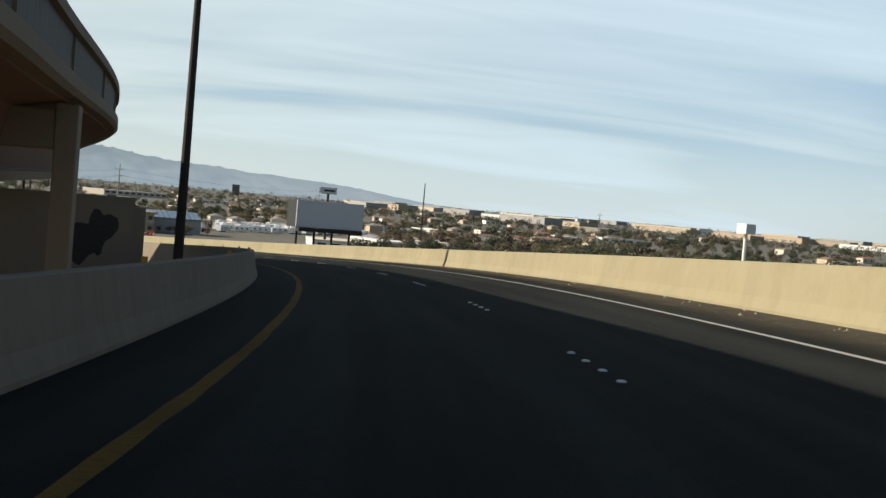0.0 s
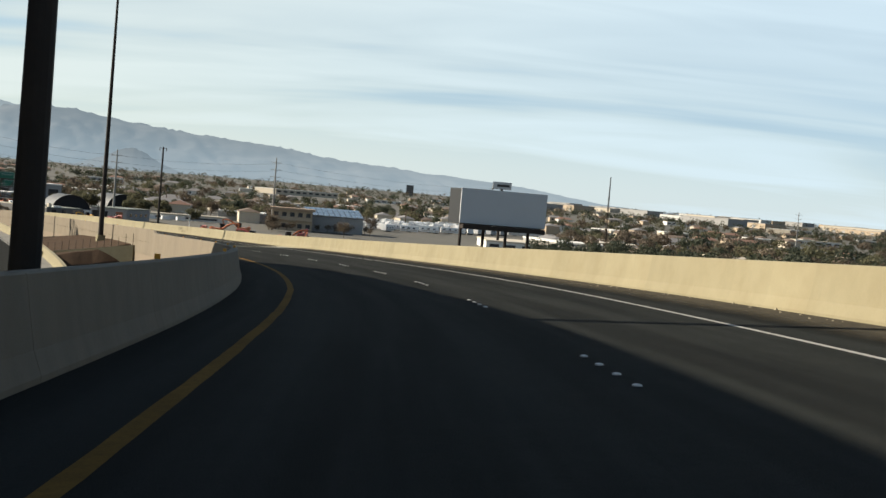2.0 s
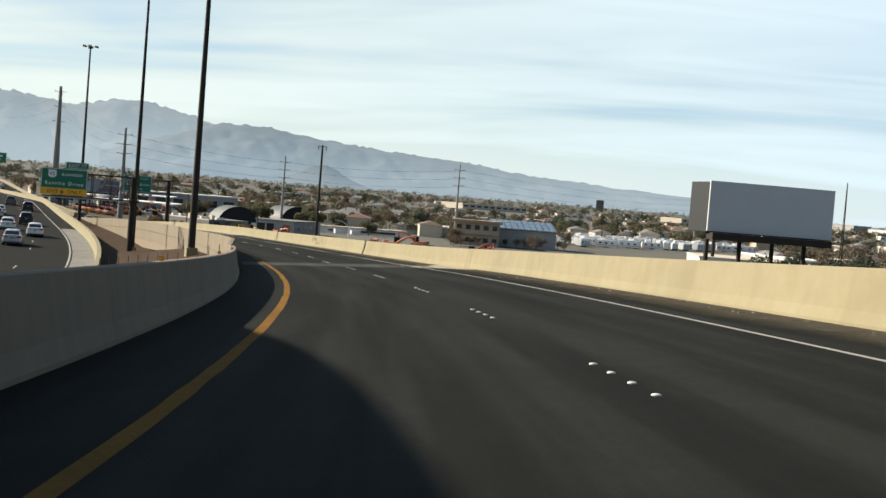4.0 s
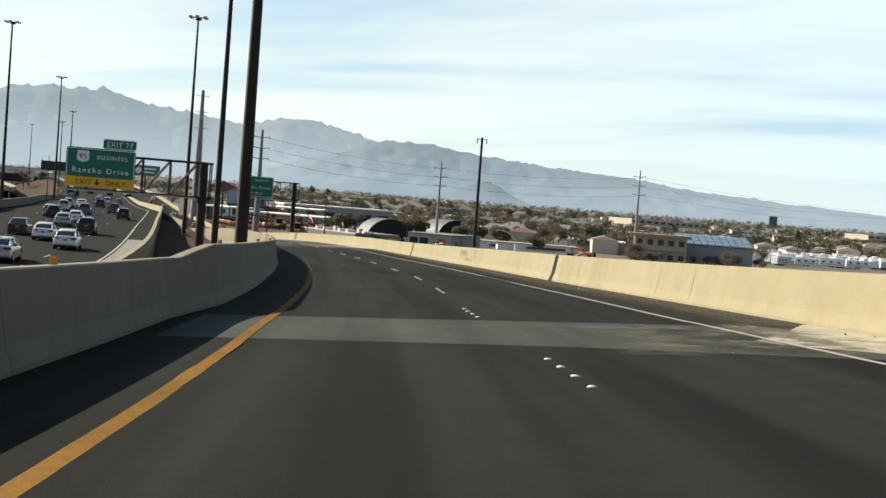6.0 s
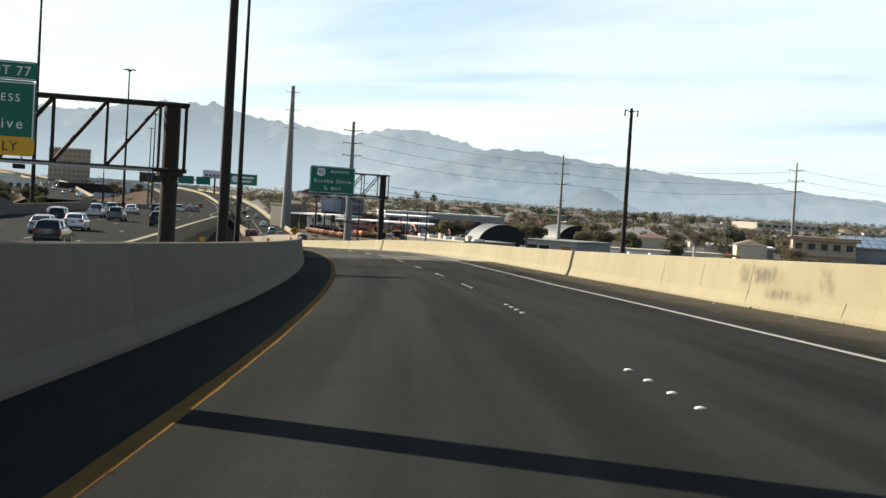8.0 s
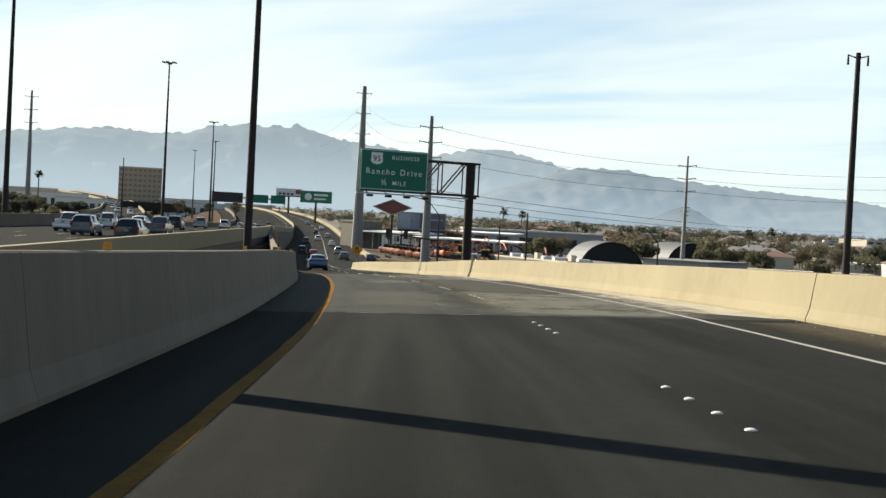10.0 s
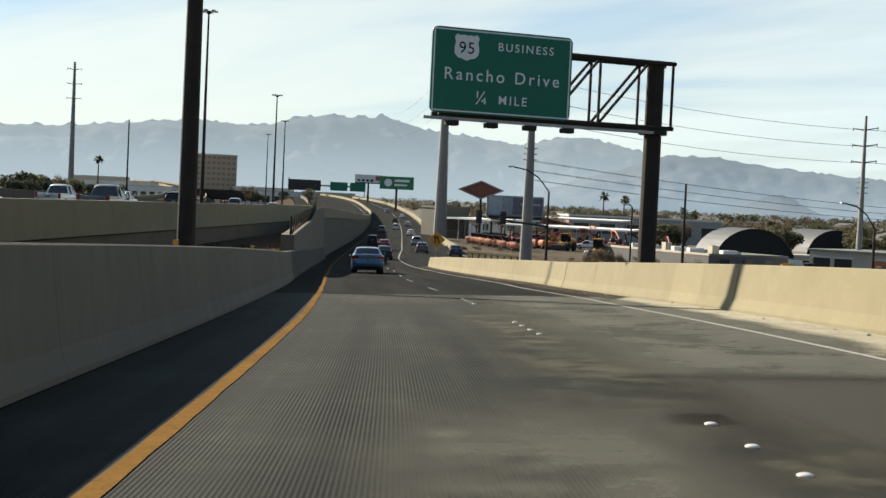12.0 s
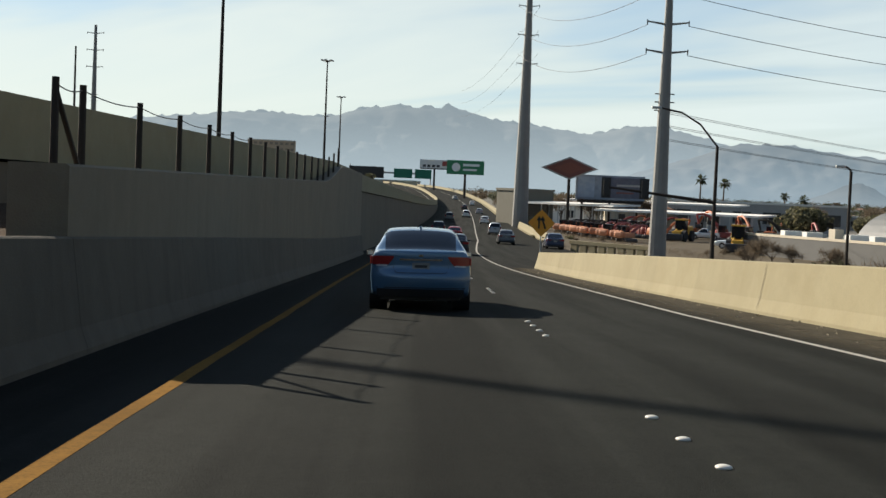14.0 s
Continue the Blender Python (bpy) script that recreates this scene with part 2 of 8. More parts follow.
PYLON = mat("grey_steel_pylon", (0.22, 0.2145, 0.198), 0.6, 0.2, spots=[(0.8, 0.4, (0.1815, 0.176, 0.165))])
DARK_STEEL = mat("dark_brown_steel", (0.0325, 0.026, 0.0208), 0.75, 0.0, spec=0.2, spots=[(1.5, 0.5, (0.04875, 0.0377, 0.02925))])
WIRE = mat("dark_cable", (0.05, 0.05, 0.05), 0.6, 0.3)
SIGN_GREEN = mat("green_sign_sheeting", (0.0, 0.145, 0.085), 0.45, spots=[(0.8, 0.3, (0.0, 0.12, 0.075))])
SIGN_WHITE = mat("white_sign_sheeting", (0.8, 0.8, 0.78), 0.45)
SIGN_YELLOW = mat("amber_sign_sheeting", (0.8, 0.42, 0.02), 0.45)
SIGN_BLACK = mat("black_sign_sheeting", (0.015, 0.015, 0.015), 0.5)
SIGN_ORANGE = mat("orange_warning_sheeting", (0.85, 0.33, 0.02), 0.45)
GROUND = mat("desert_ground", (0.085, 0.079, 0.06), 0.95, spots=[(0.004, 0.6, (0.065, 0.062, 0.048)), (0.03, 0.5, (0.115, 0.103, 0.077)), (0.6, 0.4, (0.06, 0.054, 0.04))], bump=0.3, bump_scale=8)
# weathered concrete, darkened to hold the shade on the freeway's lower walls
RETAIN = mat("weathered_shaded_concrete", (0.15, 0.122, 0.086), 0.92, spec=0.3, spots=[(0.3, 0.5, (0.11, 0.09, 0.066)), (4, 0.3, (0.18, 0.147, 0.106))], bump=0.2, bump_scale=30, streak=((1.6, 1.6, 0.2), 0.4, (0.1, 0.083, 0.062)))
# sooty copy of the tan concrete, darkened further for the shaded left side
GRIMY_SHADED = mat("sooty_shaded_tan_concrete", (0.2, 0.165, 0.115), 0.92, spec=0.3, spots=[(0.35, 0.5, (0.155, 0.128, 0.092)), (3.0, 0.35, (0.225, 0.187, 0.132)), (22, 0.2, (0.16, 0.13, 0.092))], bump=0.25, bump_scale=45, vary=0.03, streak=((2.2, 2.2, 0.25), 0.35, (0.145, 0.118, 0.082)))
# a much darker brown concrete for the left barrier from 345.4 on
DARK_BARRIER = mat("dark_brown_concrete", (0.105, 0.09, 0.07), 0.92, spec=0.2, spots=[(0.3, 0.6, (0.075, 0.065, 0.052)), (2.0, 0.4, (0.13, 0.11, 0.084)), (22, 0.2, (0.085, 0.072, 0.055))], bump=0.25, bump_scale=45, streak=((2.2, 2.2, 0.25), 0.45, (0.07, 0.06, 0.048)))
GRAVEL = mat("brown_gravel", (0.06, 0.039, 0.025), 0.97, spec=0.05, spots=[(0.7, 0.5, (0.045, 0.03, 0.02)), (9, 0.6, (0.085, 0.06, 0.04))], bump=0.8, bump_scale=25)

# ---- building helpers ----
def mesh_ob(name, verts, faces, material, parent=None, label="", smooth=False, mats=None, idx=None):
    me = bpy.data.meshes.new(name)
    me.from_pydata([tuple(map(float, v)) for v in verts], [], faces)
    for m in (mats or [material]):
        me.materials.append(m)
    if idx is not None:
        me.polygons.foreach_set("material_index", idx)
    if smooth:
        me.polygons.foreach_set("use_smooth", [True] * len(me.polygons))
    me.update()
    ob = new(name, me)
    if parent is not None:
        ob.parent = parent
    if label:
        ob["label"] = label
    return ob


def part(name, bm, material, parent, label="", smooth=False):
    me = bpy.data.meshes.new(name)
    bm.to_mesh(me)
    bm.free()
    me.materials.append(material)
    if smooth:
        me.polygons.foreach_set("use_smooth", [True] * len(me.polygons))
    ob = new(name, me)
    ob.parent = parent
    if label:
        ob["label"] = label
    return ob


def thing(name, m, label, category, group="", kind=""):
    """An Empty at the base of a thing; its parts are built in its own space."""
    ob = new(name)
    ob.matrix_basis = m
    return tagged(ob, label, category, group, kind)


def box(bm, x0, x1, y0, y1, z0, z1, bevel=0.0):
    r = bmesh.ops.create_cube(bm, size=1.0, matrix=Matrix.Translation(((x0 + x1) / 2, (y0 + y1) / 2, (z0 + z1) / 2)) @ Matrix.Diagonal((x1 - x0, y1 - y0, z1 - z0, 1)))
    if bevel:
        edges = {e for v in r["verts"] for e in v.link_edges}
        bmesh.ops.bevel(bm, geom=list(edges), offset=bevel, segments=2, affect="EDGES", profile=0.6)
    return bm


def tube(bm, a, b, r0, r1=None, n=10):
    """A tapered round bar from a to b."""
    a, b = Vector(a), Vector(b)
    r1 = r0 if r1 is None else r1
    d = b - a
    m = Matrix.Translation((a + b) / 2) @ d.to_track_quat("Z", "Y").to_matrix().to_4x4()
    bmesh.ops.create_cone(bm, cap_ends=True, segments=n, radius1=r0, radius2=r1, depth=d.length, matrix=m)
    return bm


def B():
    return bmesh.new()


# ---- the ramp's line: it lies under the camera's path and runs on past both ends ----
EYE_HEIGHT = 1.28
WANDER = [(-60, 0.0), (0, 0.0), (85, 0.15), (150, -0.2), (205, 0.0), (265, 0.28), (312, 0.05), (348, -0.22), (420, 0.0), (1100, 0.0)]
AHEAD_TURN = [(0, None), (20, 0.0), (60, -0.0006), (120, -0.0004), (180, 0.0), (380, 0.0002), (430, 0.0008), (760, 0.0007)]
AHEAD_Z = [(0, None), (30, 3.16), (60, 2.04), (90, 1.25), (130, 0.7), (180, 0.4), (260, 0.6), (340, 1.4), (414, 2.8), (480, 5.0), (550, 7.8), (620, 10.0), (700, 11.5), (760, 12.5)]
BEHIND, AHEAD = 60, 760


def build_line():
    P = np.array([(t, *eye, roll) for t, eye, target, roll in PATH])
    def spline(col, t):
        y = P[:, col]
        i = min(max(int(t // 0.5), 0), len(y) - 2)
        u = (t - P[i, 0]) / 0.5
        p0 = y[i - 1] if i else 2 * y[0] - y[1]
        p3 = y[i + 2] if i + 2 < len(y) else 2 * y[-1] - y[-2]
        p1, p2 = y[i], y[i + 1]
        return 0.5 * (2 * p1 + (p2 - p0) * u + (2 * p0 - 5 * p1 + 4 * p2 - p3) * u * u + (3 * p1 - p0 - 3 * p2 + p3) * u ** 3)
    X = np.array([[spline(1, t), spline(2, t), spline(3, t) - EYE_HEIGHT, spline(4, t)] for t in np.arange(0, 14.0001, 0.02)])
    s = np.r_[0, np.cumsum(np.hypot(*np.diff(X[:, :2], axis=0).T))]
    S = np.arange(0, s[-1], 1.0)
    Y = np.stack([np.interp(S, s, X[:, k]) for k in range(4)], 1)
    def smooth(a, n):
        p = np.r_[2 * a[0] - a[n // 2:0:-1], a, 2 * a[-1] - a[-2:-n // 2 - 1:-1]]
        return np.convolve(p, np.ones(n) / n, "valid")[:len(a)]
    Y[:, 2] = smooth(Y[:, 2], 9)
    Y[:, 3] = smooth(Y[:, 3], 41) - 1.0
    h = smooth(np.unwrap(np.arctan2(-np.gradient(Y[:, 0]), np.gradient(Y[:, 1]))), 15)
    k0, sl0 = (h[20] - h[0]) / 20, (Y[20, 2] - Y[0, 2]) / 20
    back, (x, y, z), hh = [], Y[0, :3], h[0]
    for i in range(BEHIND):
        hh -= k0
        x, y, z = x + math.sin(hh), y - math.cos(hh), z - sl0
        back.append((x, y, z, Y[0, 3], hh))
    fwd, (x, y, z0), hh = [], Y[-1, :3], h[-1]
    kE = (h[-1] - h[-30]) / 29
    turn = [(a, kE if b is None else b) for a, b in AHEAD_TURN]
    zs = [(a, z0 if b is None else b) for a, b in AHEAD_Z]
    zz = np.interp(np.arange(AHEAD + 40), *zip(*zs))
    zz = smooth(zz, 31)
    zz += (z0 - zz[0]) * np.exp(-np.arange(len(zz)) / 12.0)
    for i in range(AHEAD):
        hh += np.interp(i, *zip(*turn))
        x, y = x - math.sin(hh), y + math.cos(hh)
        fwd.append((x, y, zz[i + 1], Y[-1, 3] * max(0.0, 1 - i / 80), hh))
    return np.array(back[::-1] + [(*r, a) for r, a in zip(Y, h)] + fwd), len(Y)


LINE, S_END = build_line()


def line(s):
    i = np.arange(len(LINE)) - BEHIND
    x, y, z, bank, h = (np.interp(s, i, LINE[:, k]) for k in range(5))
    w = np.interp(s, *zip(*WANDER))
    return x + math.cos(h) * w, y + math.sin(h) * w, z + w * math.tan(radians(bank)), bank, h


def at(s, u, dz=0.0):
    """A place on the ramp: s metres along it, u metres to the right of the driving line, dz above the road."""
    x, y, z, bank, h = line(s)
    return Vector((x + math.cos(h) * u, y + math.sin(h) * u, z + u * math.tan(radians(bank)) + dz))


def ribbon(name, stations, section, material, parent=None, closed=False, label="", smooth=False):
    """Sweeps a section along the ramp. section(s): rows of (u, dz)."""
    verts, faces, n = [], [], None
    for s in stations:
        sec = section(s)
        n = len(sec)
        verts += [at(s, u, dz) for u, dz in sec]
    for a in range(len(stations) - 1):
        for k in range(n if closed else n - 1):
            j = (k + 1) % n
            faces.append((a * n + k, a * n + j, (a + 1) * n + j, (a + 1) * n + k))
    if closed:
        faces += [tuple(range(n)), tuple(range((len(stations) - 1) * n + n - 1, (len(stations) - 1) * n - 1, -1))]
    ob = mesh_ob(name, verts, faces, material, parent, label, smooth)
    if not closed:
        flat = [(u, s) for s in stations for u, dz in section(s)]
        uv = ob.data.uv_layers.new(name="UVMap")
        uv.data.foreach_set("uv", np.array([flat[lp.vertex_index] for lp in ob.data.loops], dtype=np.float32).ravel())
    return ob


def steps(a, b, d):
    n = max(1, round((b - a) / d))
    return [a + (b - a) * i / n for i in range(n + 1)]


def sweep(name, pts, section, material, parent=None, closed=True, label="", smooth=False):
    """Sweeps a section along a line of points; section(i): rows of (offset to the right, dz)."""
    verts, faces = [], []
    for i, p in enumerate(pts):
        a, b = Vector(pts[max(i - 1, 0)]), Vector(pts[min(i + 1, len(pts) - 1)])
        d = (b - a)
        d.z = 0
        d.normalize()
        right = Vector((d.y, -d.x, 0))
        sec = section(i)
        n = len(sec)
        verts += [Vector(p) + right * u + Vector((0, 0, dz)) for u, dz in sec]
    for a in range(len(pts) - 1):
        for k in range(n if closed else n - 1):
            j = (k + 1) % n
            faces.append((a * n + k, (a + 1) * n + k, (a + 1) * n + j, a * n + j))
    if closed:
        faces += [tuple(range(n - 1, -1, -1)), tuple(range((len(pts) - 1) * n, len(pts) * n))]
    return mesh_ob(name, verts, faces, material, parent, label, smooth)


def curve_pts(ctrl, step):
    """Smooth points through control points (Catmull-Rom), about step apart."""
    C = [Vector(c) for c in ctrl]
    C = [2 * C[0] - C[1]] + C + [2 * C[-1] - C[-2]]
    out = []
    for i in range(1, len(C) - 2):
        p0, p1, p2, p3 = C[i - 1:i + 3]
        n = max(1, round((p2 - p1).length / step))
        for k in range(n):
            u = k / n
            out.append(0.5 * (2 * p1 + (p2 - p0) * u + (2 * p0 - 5 * p1 + 4 * p2 - p3) * u * u + (3 * p1 - p0 - 3 * p2 + p3) * u ** 3))
    return out + [C[-2]]

# ---- ground, mountains ----
LB = -3.1   # left barrier's foot


def YEL(s):
    """The yellow edge line."""
    return float(np.interp(s, [-60, 10, 40, 65, 90, 150, 168, 176, 194, 208, 235, 262, 285, 312, 335, 350, 400], [-1.62, -1.62, -1.68, -1.8, -1.76, -1.74, -1.84, -1.78, -1.65, -1.64, -1.7, -1.72, -1.65, -1.66, -1.78, -1.75, -1.75]))


def LEFT(s):
    """The left barrier's foot."""
    return float(np.interp(s, [70, 110, 150, 170.5, 175, 250, 500], [LB, LB - 0.25, LB - 0.3, LB - 0.36, LB - 0.02, LB, LB]))


def WHT(s):
    """The white edge line."""
    return float(np.interp(s, [-60, 20, 95, 155, 190, 215, 235, 272, 290, 318, 333, 345, 352, 361, 385, 412, 440], [5.6, 5.55, 6.15, 6.35, 5.9, 5.6, 5.5, 6.25, 6.02, 5.48, 5.72, 5.95, 5.7, 5.4, 5.3, 5.1, 5.0]))


def RB(s):
    """The right barrier's foot."""
    return float(np.interp(s, [-60, 20, 70, 160, 195, 225, 275, 300, 325, 338, 346, 353, 362, 380, 402, 420], [7.6, 7.6, 8.7, 8.8, 8.0, 7.75, 8.6, 7.72, 7.33, 7.57, 7.65, 7.3, 7.0, 6.8, 6.75, 6.75]))



def terrain(x, y):
    d = math.hypot(x - 80, y - 300)
    rise = 34 * max(0.0, (d - 500) / 4000) ** 1.15
    n = noise.noise((x * 0.004, y * 0.004, 0)) * min(2.5, max(0.0, d - 270) * 0.004)
    return rise + n


def build_ground():
    # rings of vertices round the yard, finer near it
    radii = [0] + [12 * 1.16 ** k for k in range(46)]
    radii = [r for r in radii if r < 4950] + [4950]
    seg = 144
    verts, faces = [(80, 320, terrain(80, 320))], []
    for r in radii[1:]:
        for k in range(seg):
            a = 2 * math.pi * k / seg
            x, y = 80 + r * math.sin(a), 320 + r * math.cos(a)
            verts.append((x, y, terrain(x, y)))
    for k in range(seg):
        faces.append((0, 1 + (k + 1) % seg, 1 + k))
    for j in range(len(radii) - 2):
        for k in range(seg):
            a, b = 1 + j * seg + k, 1 + j * seg + (k + 1) % seg
            faces.append((a, b, b + seg, a + seg))
    return tagged(mesh_ob("ground", verts, faces, GROUND, smooth=True), "sandy desert ground of the city valley", "ground", kind="structure")


build_ground()



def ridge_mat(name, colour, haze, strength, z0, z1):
    """Bare rock; kilometres of haze are put in as glow, stronger towards the foot."""
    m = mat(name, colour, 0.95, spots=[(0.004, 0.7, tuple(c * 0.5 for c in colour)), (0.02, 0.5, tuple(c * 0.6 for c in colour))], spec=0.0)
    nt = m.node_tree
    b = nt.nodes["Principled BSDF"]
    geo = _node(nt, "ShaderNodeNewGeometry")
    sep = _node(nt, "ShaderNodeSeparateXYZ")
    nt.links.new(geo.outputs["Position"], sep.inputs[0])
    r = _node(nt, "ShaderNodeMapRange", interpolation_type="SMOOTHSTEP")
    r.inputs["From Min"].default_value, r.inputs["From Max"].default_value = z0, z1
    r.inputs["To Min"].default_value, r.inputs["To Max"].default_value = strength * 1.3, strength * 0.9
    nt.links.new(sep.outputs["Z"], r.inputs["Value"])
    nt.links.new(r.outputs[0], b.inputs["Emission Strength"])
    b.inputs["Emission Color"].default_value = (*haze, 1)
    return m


def ridge(name, crest, dist, depth, foot, material, label, seed, rough=0.1):
    """A range of mountains as a folded sheet: crest rows are (azimuth, elevation) in degrees seen from the ramp."""
    az = np.linspace(crest[0][0], crest[-1][0], 380)
    el = np.convolve(np.pad(np.interp(az, *zip(*crest)), 4, mode="edge"), np.ones(9) / 9, "valid")
    rows = 34
    verts, faces = [], []
    for j in range(rows):
        f = j / (rows - 1)
        for a, e in zip(az, el):
            r = dist + depth * f
            top = (dist + depth) * math.tan(radians(e)) + 12
            x, y = 80 + r * math.sin(radians(a)), 250 + r * math.cos(radians(a))
            h = foot + (top - foot) * (1 - (1 - f) ** 1.35)
            fold = noise.fractal((a * 0.5 + f * 1.1 + seed, f * 3.2, seed), 0.8, 2.1, 6)
            spur = abs(noise.noise((a * 0.9 + f * 1.5 + seed, seed * 2, f * 2.2)))
            h += (top - foot) * (rough * fold * math.sin(math.pi * min(1, f * 1.06)) + 1.1 * rough * (spur - 0.3) * math.sin(math.pi * f))
            if j == rows - 1:
                h += (top - foot) * (0.055 * noise.fractal((a * 2.0, seed, 0), 0.7, 2.2, 5) + 0.05 * (0.35 - abs(noise.noise((a * 1.3, seed, 5)))))
            verts.append((x, y, max(foot - 5, h)))
    n = len(az)
    for j in range(rows - 1):
        for k in range(n - 1):
            faces.append((j * n + k, j * n + k + 1, (j + 1) * n + k + 1, (j + 1) * n + k))
    return tagged(mesh_ob(name, verts, faces, material, smooth=True), label, "mountains", kind="structure")


FAR_CREST = [(-40, 2.2), (-25, 2.4), (-14.9, 2.9), (-11.8, 3.25), (-9.1, 3.5), (-6.3, 3.35), (-5, 3.76), (-3, 4.1), (-2.2, 3.9), (-1.2, 4.1), (0.5, 3.9), (1.6, 3.46), (2.6, 3.48), (4.5, 3.2), (6, 3.06), (7, 3.33), (8, 3.57), (9.4, 3.42), (10.7, 3.18), (12.5, 2.6), (16, 1.9), (20, 1.5)]
NEAR_CREST = [(7, 1.0), (9, 1.75), (11, 2.3), (11.9, 2.8), (13.5, 2.86), (15, 2.84), (16.1, 2.6), (17.9, 2.39), (20.3, 2.17), (23.2, 2.0), (25, 1.88), (27, 1.55), (29.3, 1.42), (31.3, 1.25), (34, 1.14), (36.1, 1.0), (37.7, 0.84), (39.2, 0.6), (41, 0.4), (46, 0.22), (52, 0.28), (60, 0.16), (75, 0.3)]
HILL_CREST = [(14.3, 0.1), (15.4, 0.42), (16.2, 0.72), (16.8, 1.0), (17.3, 1.18), (17.7, 1.24), (18.1, 1.13), (18.6, 0.84), (19.2, 0.54), (19.9, 0.3), (21, 0.1)]
ridge("mountains_far", FAR_CREST, 4250, 450, 18, ridge_mat("far_mountain_hazed_rock", (0.075, 0.073, 0.07), (0.365, 0.445, 0.485), 0.465, 40, 330), "pale blue-grey desert mountains with jagged twin peaks", 3.1)
ridge("mountains_near", NEAR_CREST, 3800, 350, 14, ridge_mat("near_mountain_hazed_rock", (0.075, 0.073, 0.07), (0.29, 0.373, 0.425), 0.425, 40, 210), "blue-grey desert mountain ridge sloping down to the plain", 8.7)
ridge("hill", HILL_CREST, 3300, 260, 10, ridge_mat("hill_hazed_rock", (0.05, 0.049, 0.047), (0.255, 0.325, 0.37), 0.42, 20, 110), "small dark blue-grey hill at the mountains' foot", 15.3, 0.02)

# ---- the ramp ----
def road_strip(name, s0, s1, u0, u1, dz, material, label, category="road", n=2, kind="structure"):
    us = [u0 + (u1 - u0) * k / n for k in range(n + 1)]
    ob = ribbon(name, steps(s0, s1, 2.0), lambda s: [(u, dz) for u in us], material)
    return tagged(ob, label, category, kind=kind)


road_strip("road", -BEHIND, S_END + AHEAD - 2, -3.6, 8.9, 0.0, ASPHALT, "dark grey asphalt freeway ramp with two lanes", n=6)


def barrier_section(side, foot, h, t=0.45):
    """Safety-shape barrier: toe, slope, nearly upright face; side +1 stands to the right of the road."""
    return [(foot + side * u, z) for u, z in ((0, -0.05), (0, 0.06), (0.08, 0.29), (0.19, h - 0.02), (0.22, h), (t - 0.02, h), (t, h - 0.02), (t, -1.3))]


def barrier(name, side, foot, height, s0, s1, piece, label, gap=0.003, material=BARRIER, joints=()):
    """A barrier cast in pieces; joints are rows of (place, open width), each with a filler set back in the gap."""
    top = tagged(new(name), label, "barrier", kind="structure")
    breaks = [(s0, 0.0)] + [j for j in joints if s0 < j[0] < s1] + [(s1, 0.0)]
    for (a, wa), (b, wb) in zip(breaks, breaks[1:]):
        n = max(1, round((b - a) / piece))
        for k in range(n):
            p = a + wa / 2 if k == 0 else a + (b - a) * k / n + gap
            e = b - wb / 2 if k == n - 1 else a + (b - a) * (k + 1) / n - gap
            ribbon("barrier_segment", steps(p, e, 1.5), lambda q: barrier_section(side, foot(q), height(q)), material, top, closed=True)
    for j, w in joints:
        sec = [(u + side * 0.06, z - (0.05 if z > 0.9 else 0)) for u, z in barrier_section(side, foot(j), height(j))[1:6]]
        ribbon("joint_filler", [j - w / 2 - 0.02, j + w / 2 + 0.02], lambda q, sec=sec: sec, RUBBER_JOINT, top)
    return top


RIGHT_END = 402
# 338.6 is set down only as a wider dark gap
RIGHT_JOINTS = [(165.6, 0.03), (166.3, 0.04), (268.6, 0.05), (338.6, 0.08), (351.3, 0.03), (392, 0.04)]


def RIGHT_H(s):
    """The right barrier's height."""
    return float(np.interp(s, [0, 60, 100, 330, 385, 402], [1.0, 1.0, 1.08, 1.02, 1.0, 0.85]))


barrier("barrier_right", 1, RB, RIGHT_H, -BEHIND, RIGHT_END, 2.3, "sunlit tan concrete safety barrier along the ramp", 0.0, BARRIER, RIGHT_JOINTS)
KINK = 172.2
barrier("barrier_left", -1, LEFT, lambda s: np.interp(s, [0, 77, 150, KINK, KINK + 2.2, 351], [0.92, 1.0, 1.02, 1.02, 1.26, 1.24]), -BEHIND, 345.4, 6.1, "tan concrete safety barrier in shade along the ramp", 0.005, GRIMY_SHADED)
barrier("barrier_left_sooty", -1, LEFT, lambda s: 1.24, 345.4, 420, 6.1, "dark brown concrete safety barrier below the wall", 0.005, DARK_BARRIER)

# side faces of the elevated ramp
def skirt(name, u, s0, s1, label):
    verts, faces = [], []
    st = steps(s0, s1, 4)
    for s in st:
        p = at(s, u, -0.6)
        q = at(s, u, 0)
        verts += [p, (p.x, p.y, min(p.z - 0.1, -0.5))]
    for k in range(len(st) - 1):
        faces.append((2 * k, 2 * k + 1, 2 * k + 3, 2 * k + 2))
    return tagged(mesh_ob(name, verts, faces, BRIDGE), label, "retaining wall", kind="structure")


skirt("retaining_wall_right", 9.0, -BEHIND, S_END + 120, "tan concrete retaining wall carrying the ramp")
skirt("retaining_wall_left", -3.52, -BEHIND, 351, "tan concrete retaining wall carrying the ramp")

# painted lines
def lift(s):
    """Paint lies a hair above asphalt, or above the concrete slabs."""
    return 0.013 if 163 < s < 172.5 or 268 < s < 327.5 else 0.0045


def paint(name, u, w, s0, s1, material, label, sink=0.0):
    ob = ribbon(name, steps(s0, s1, 0.5), lambda s: [(u(s) - w(s) / 2, lift(s) - sink), (u(s) + w(s) / 2, lift(s) - sink)], material)
    return tagged(ob, label, "road marking", kind="structure")


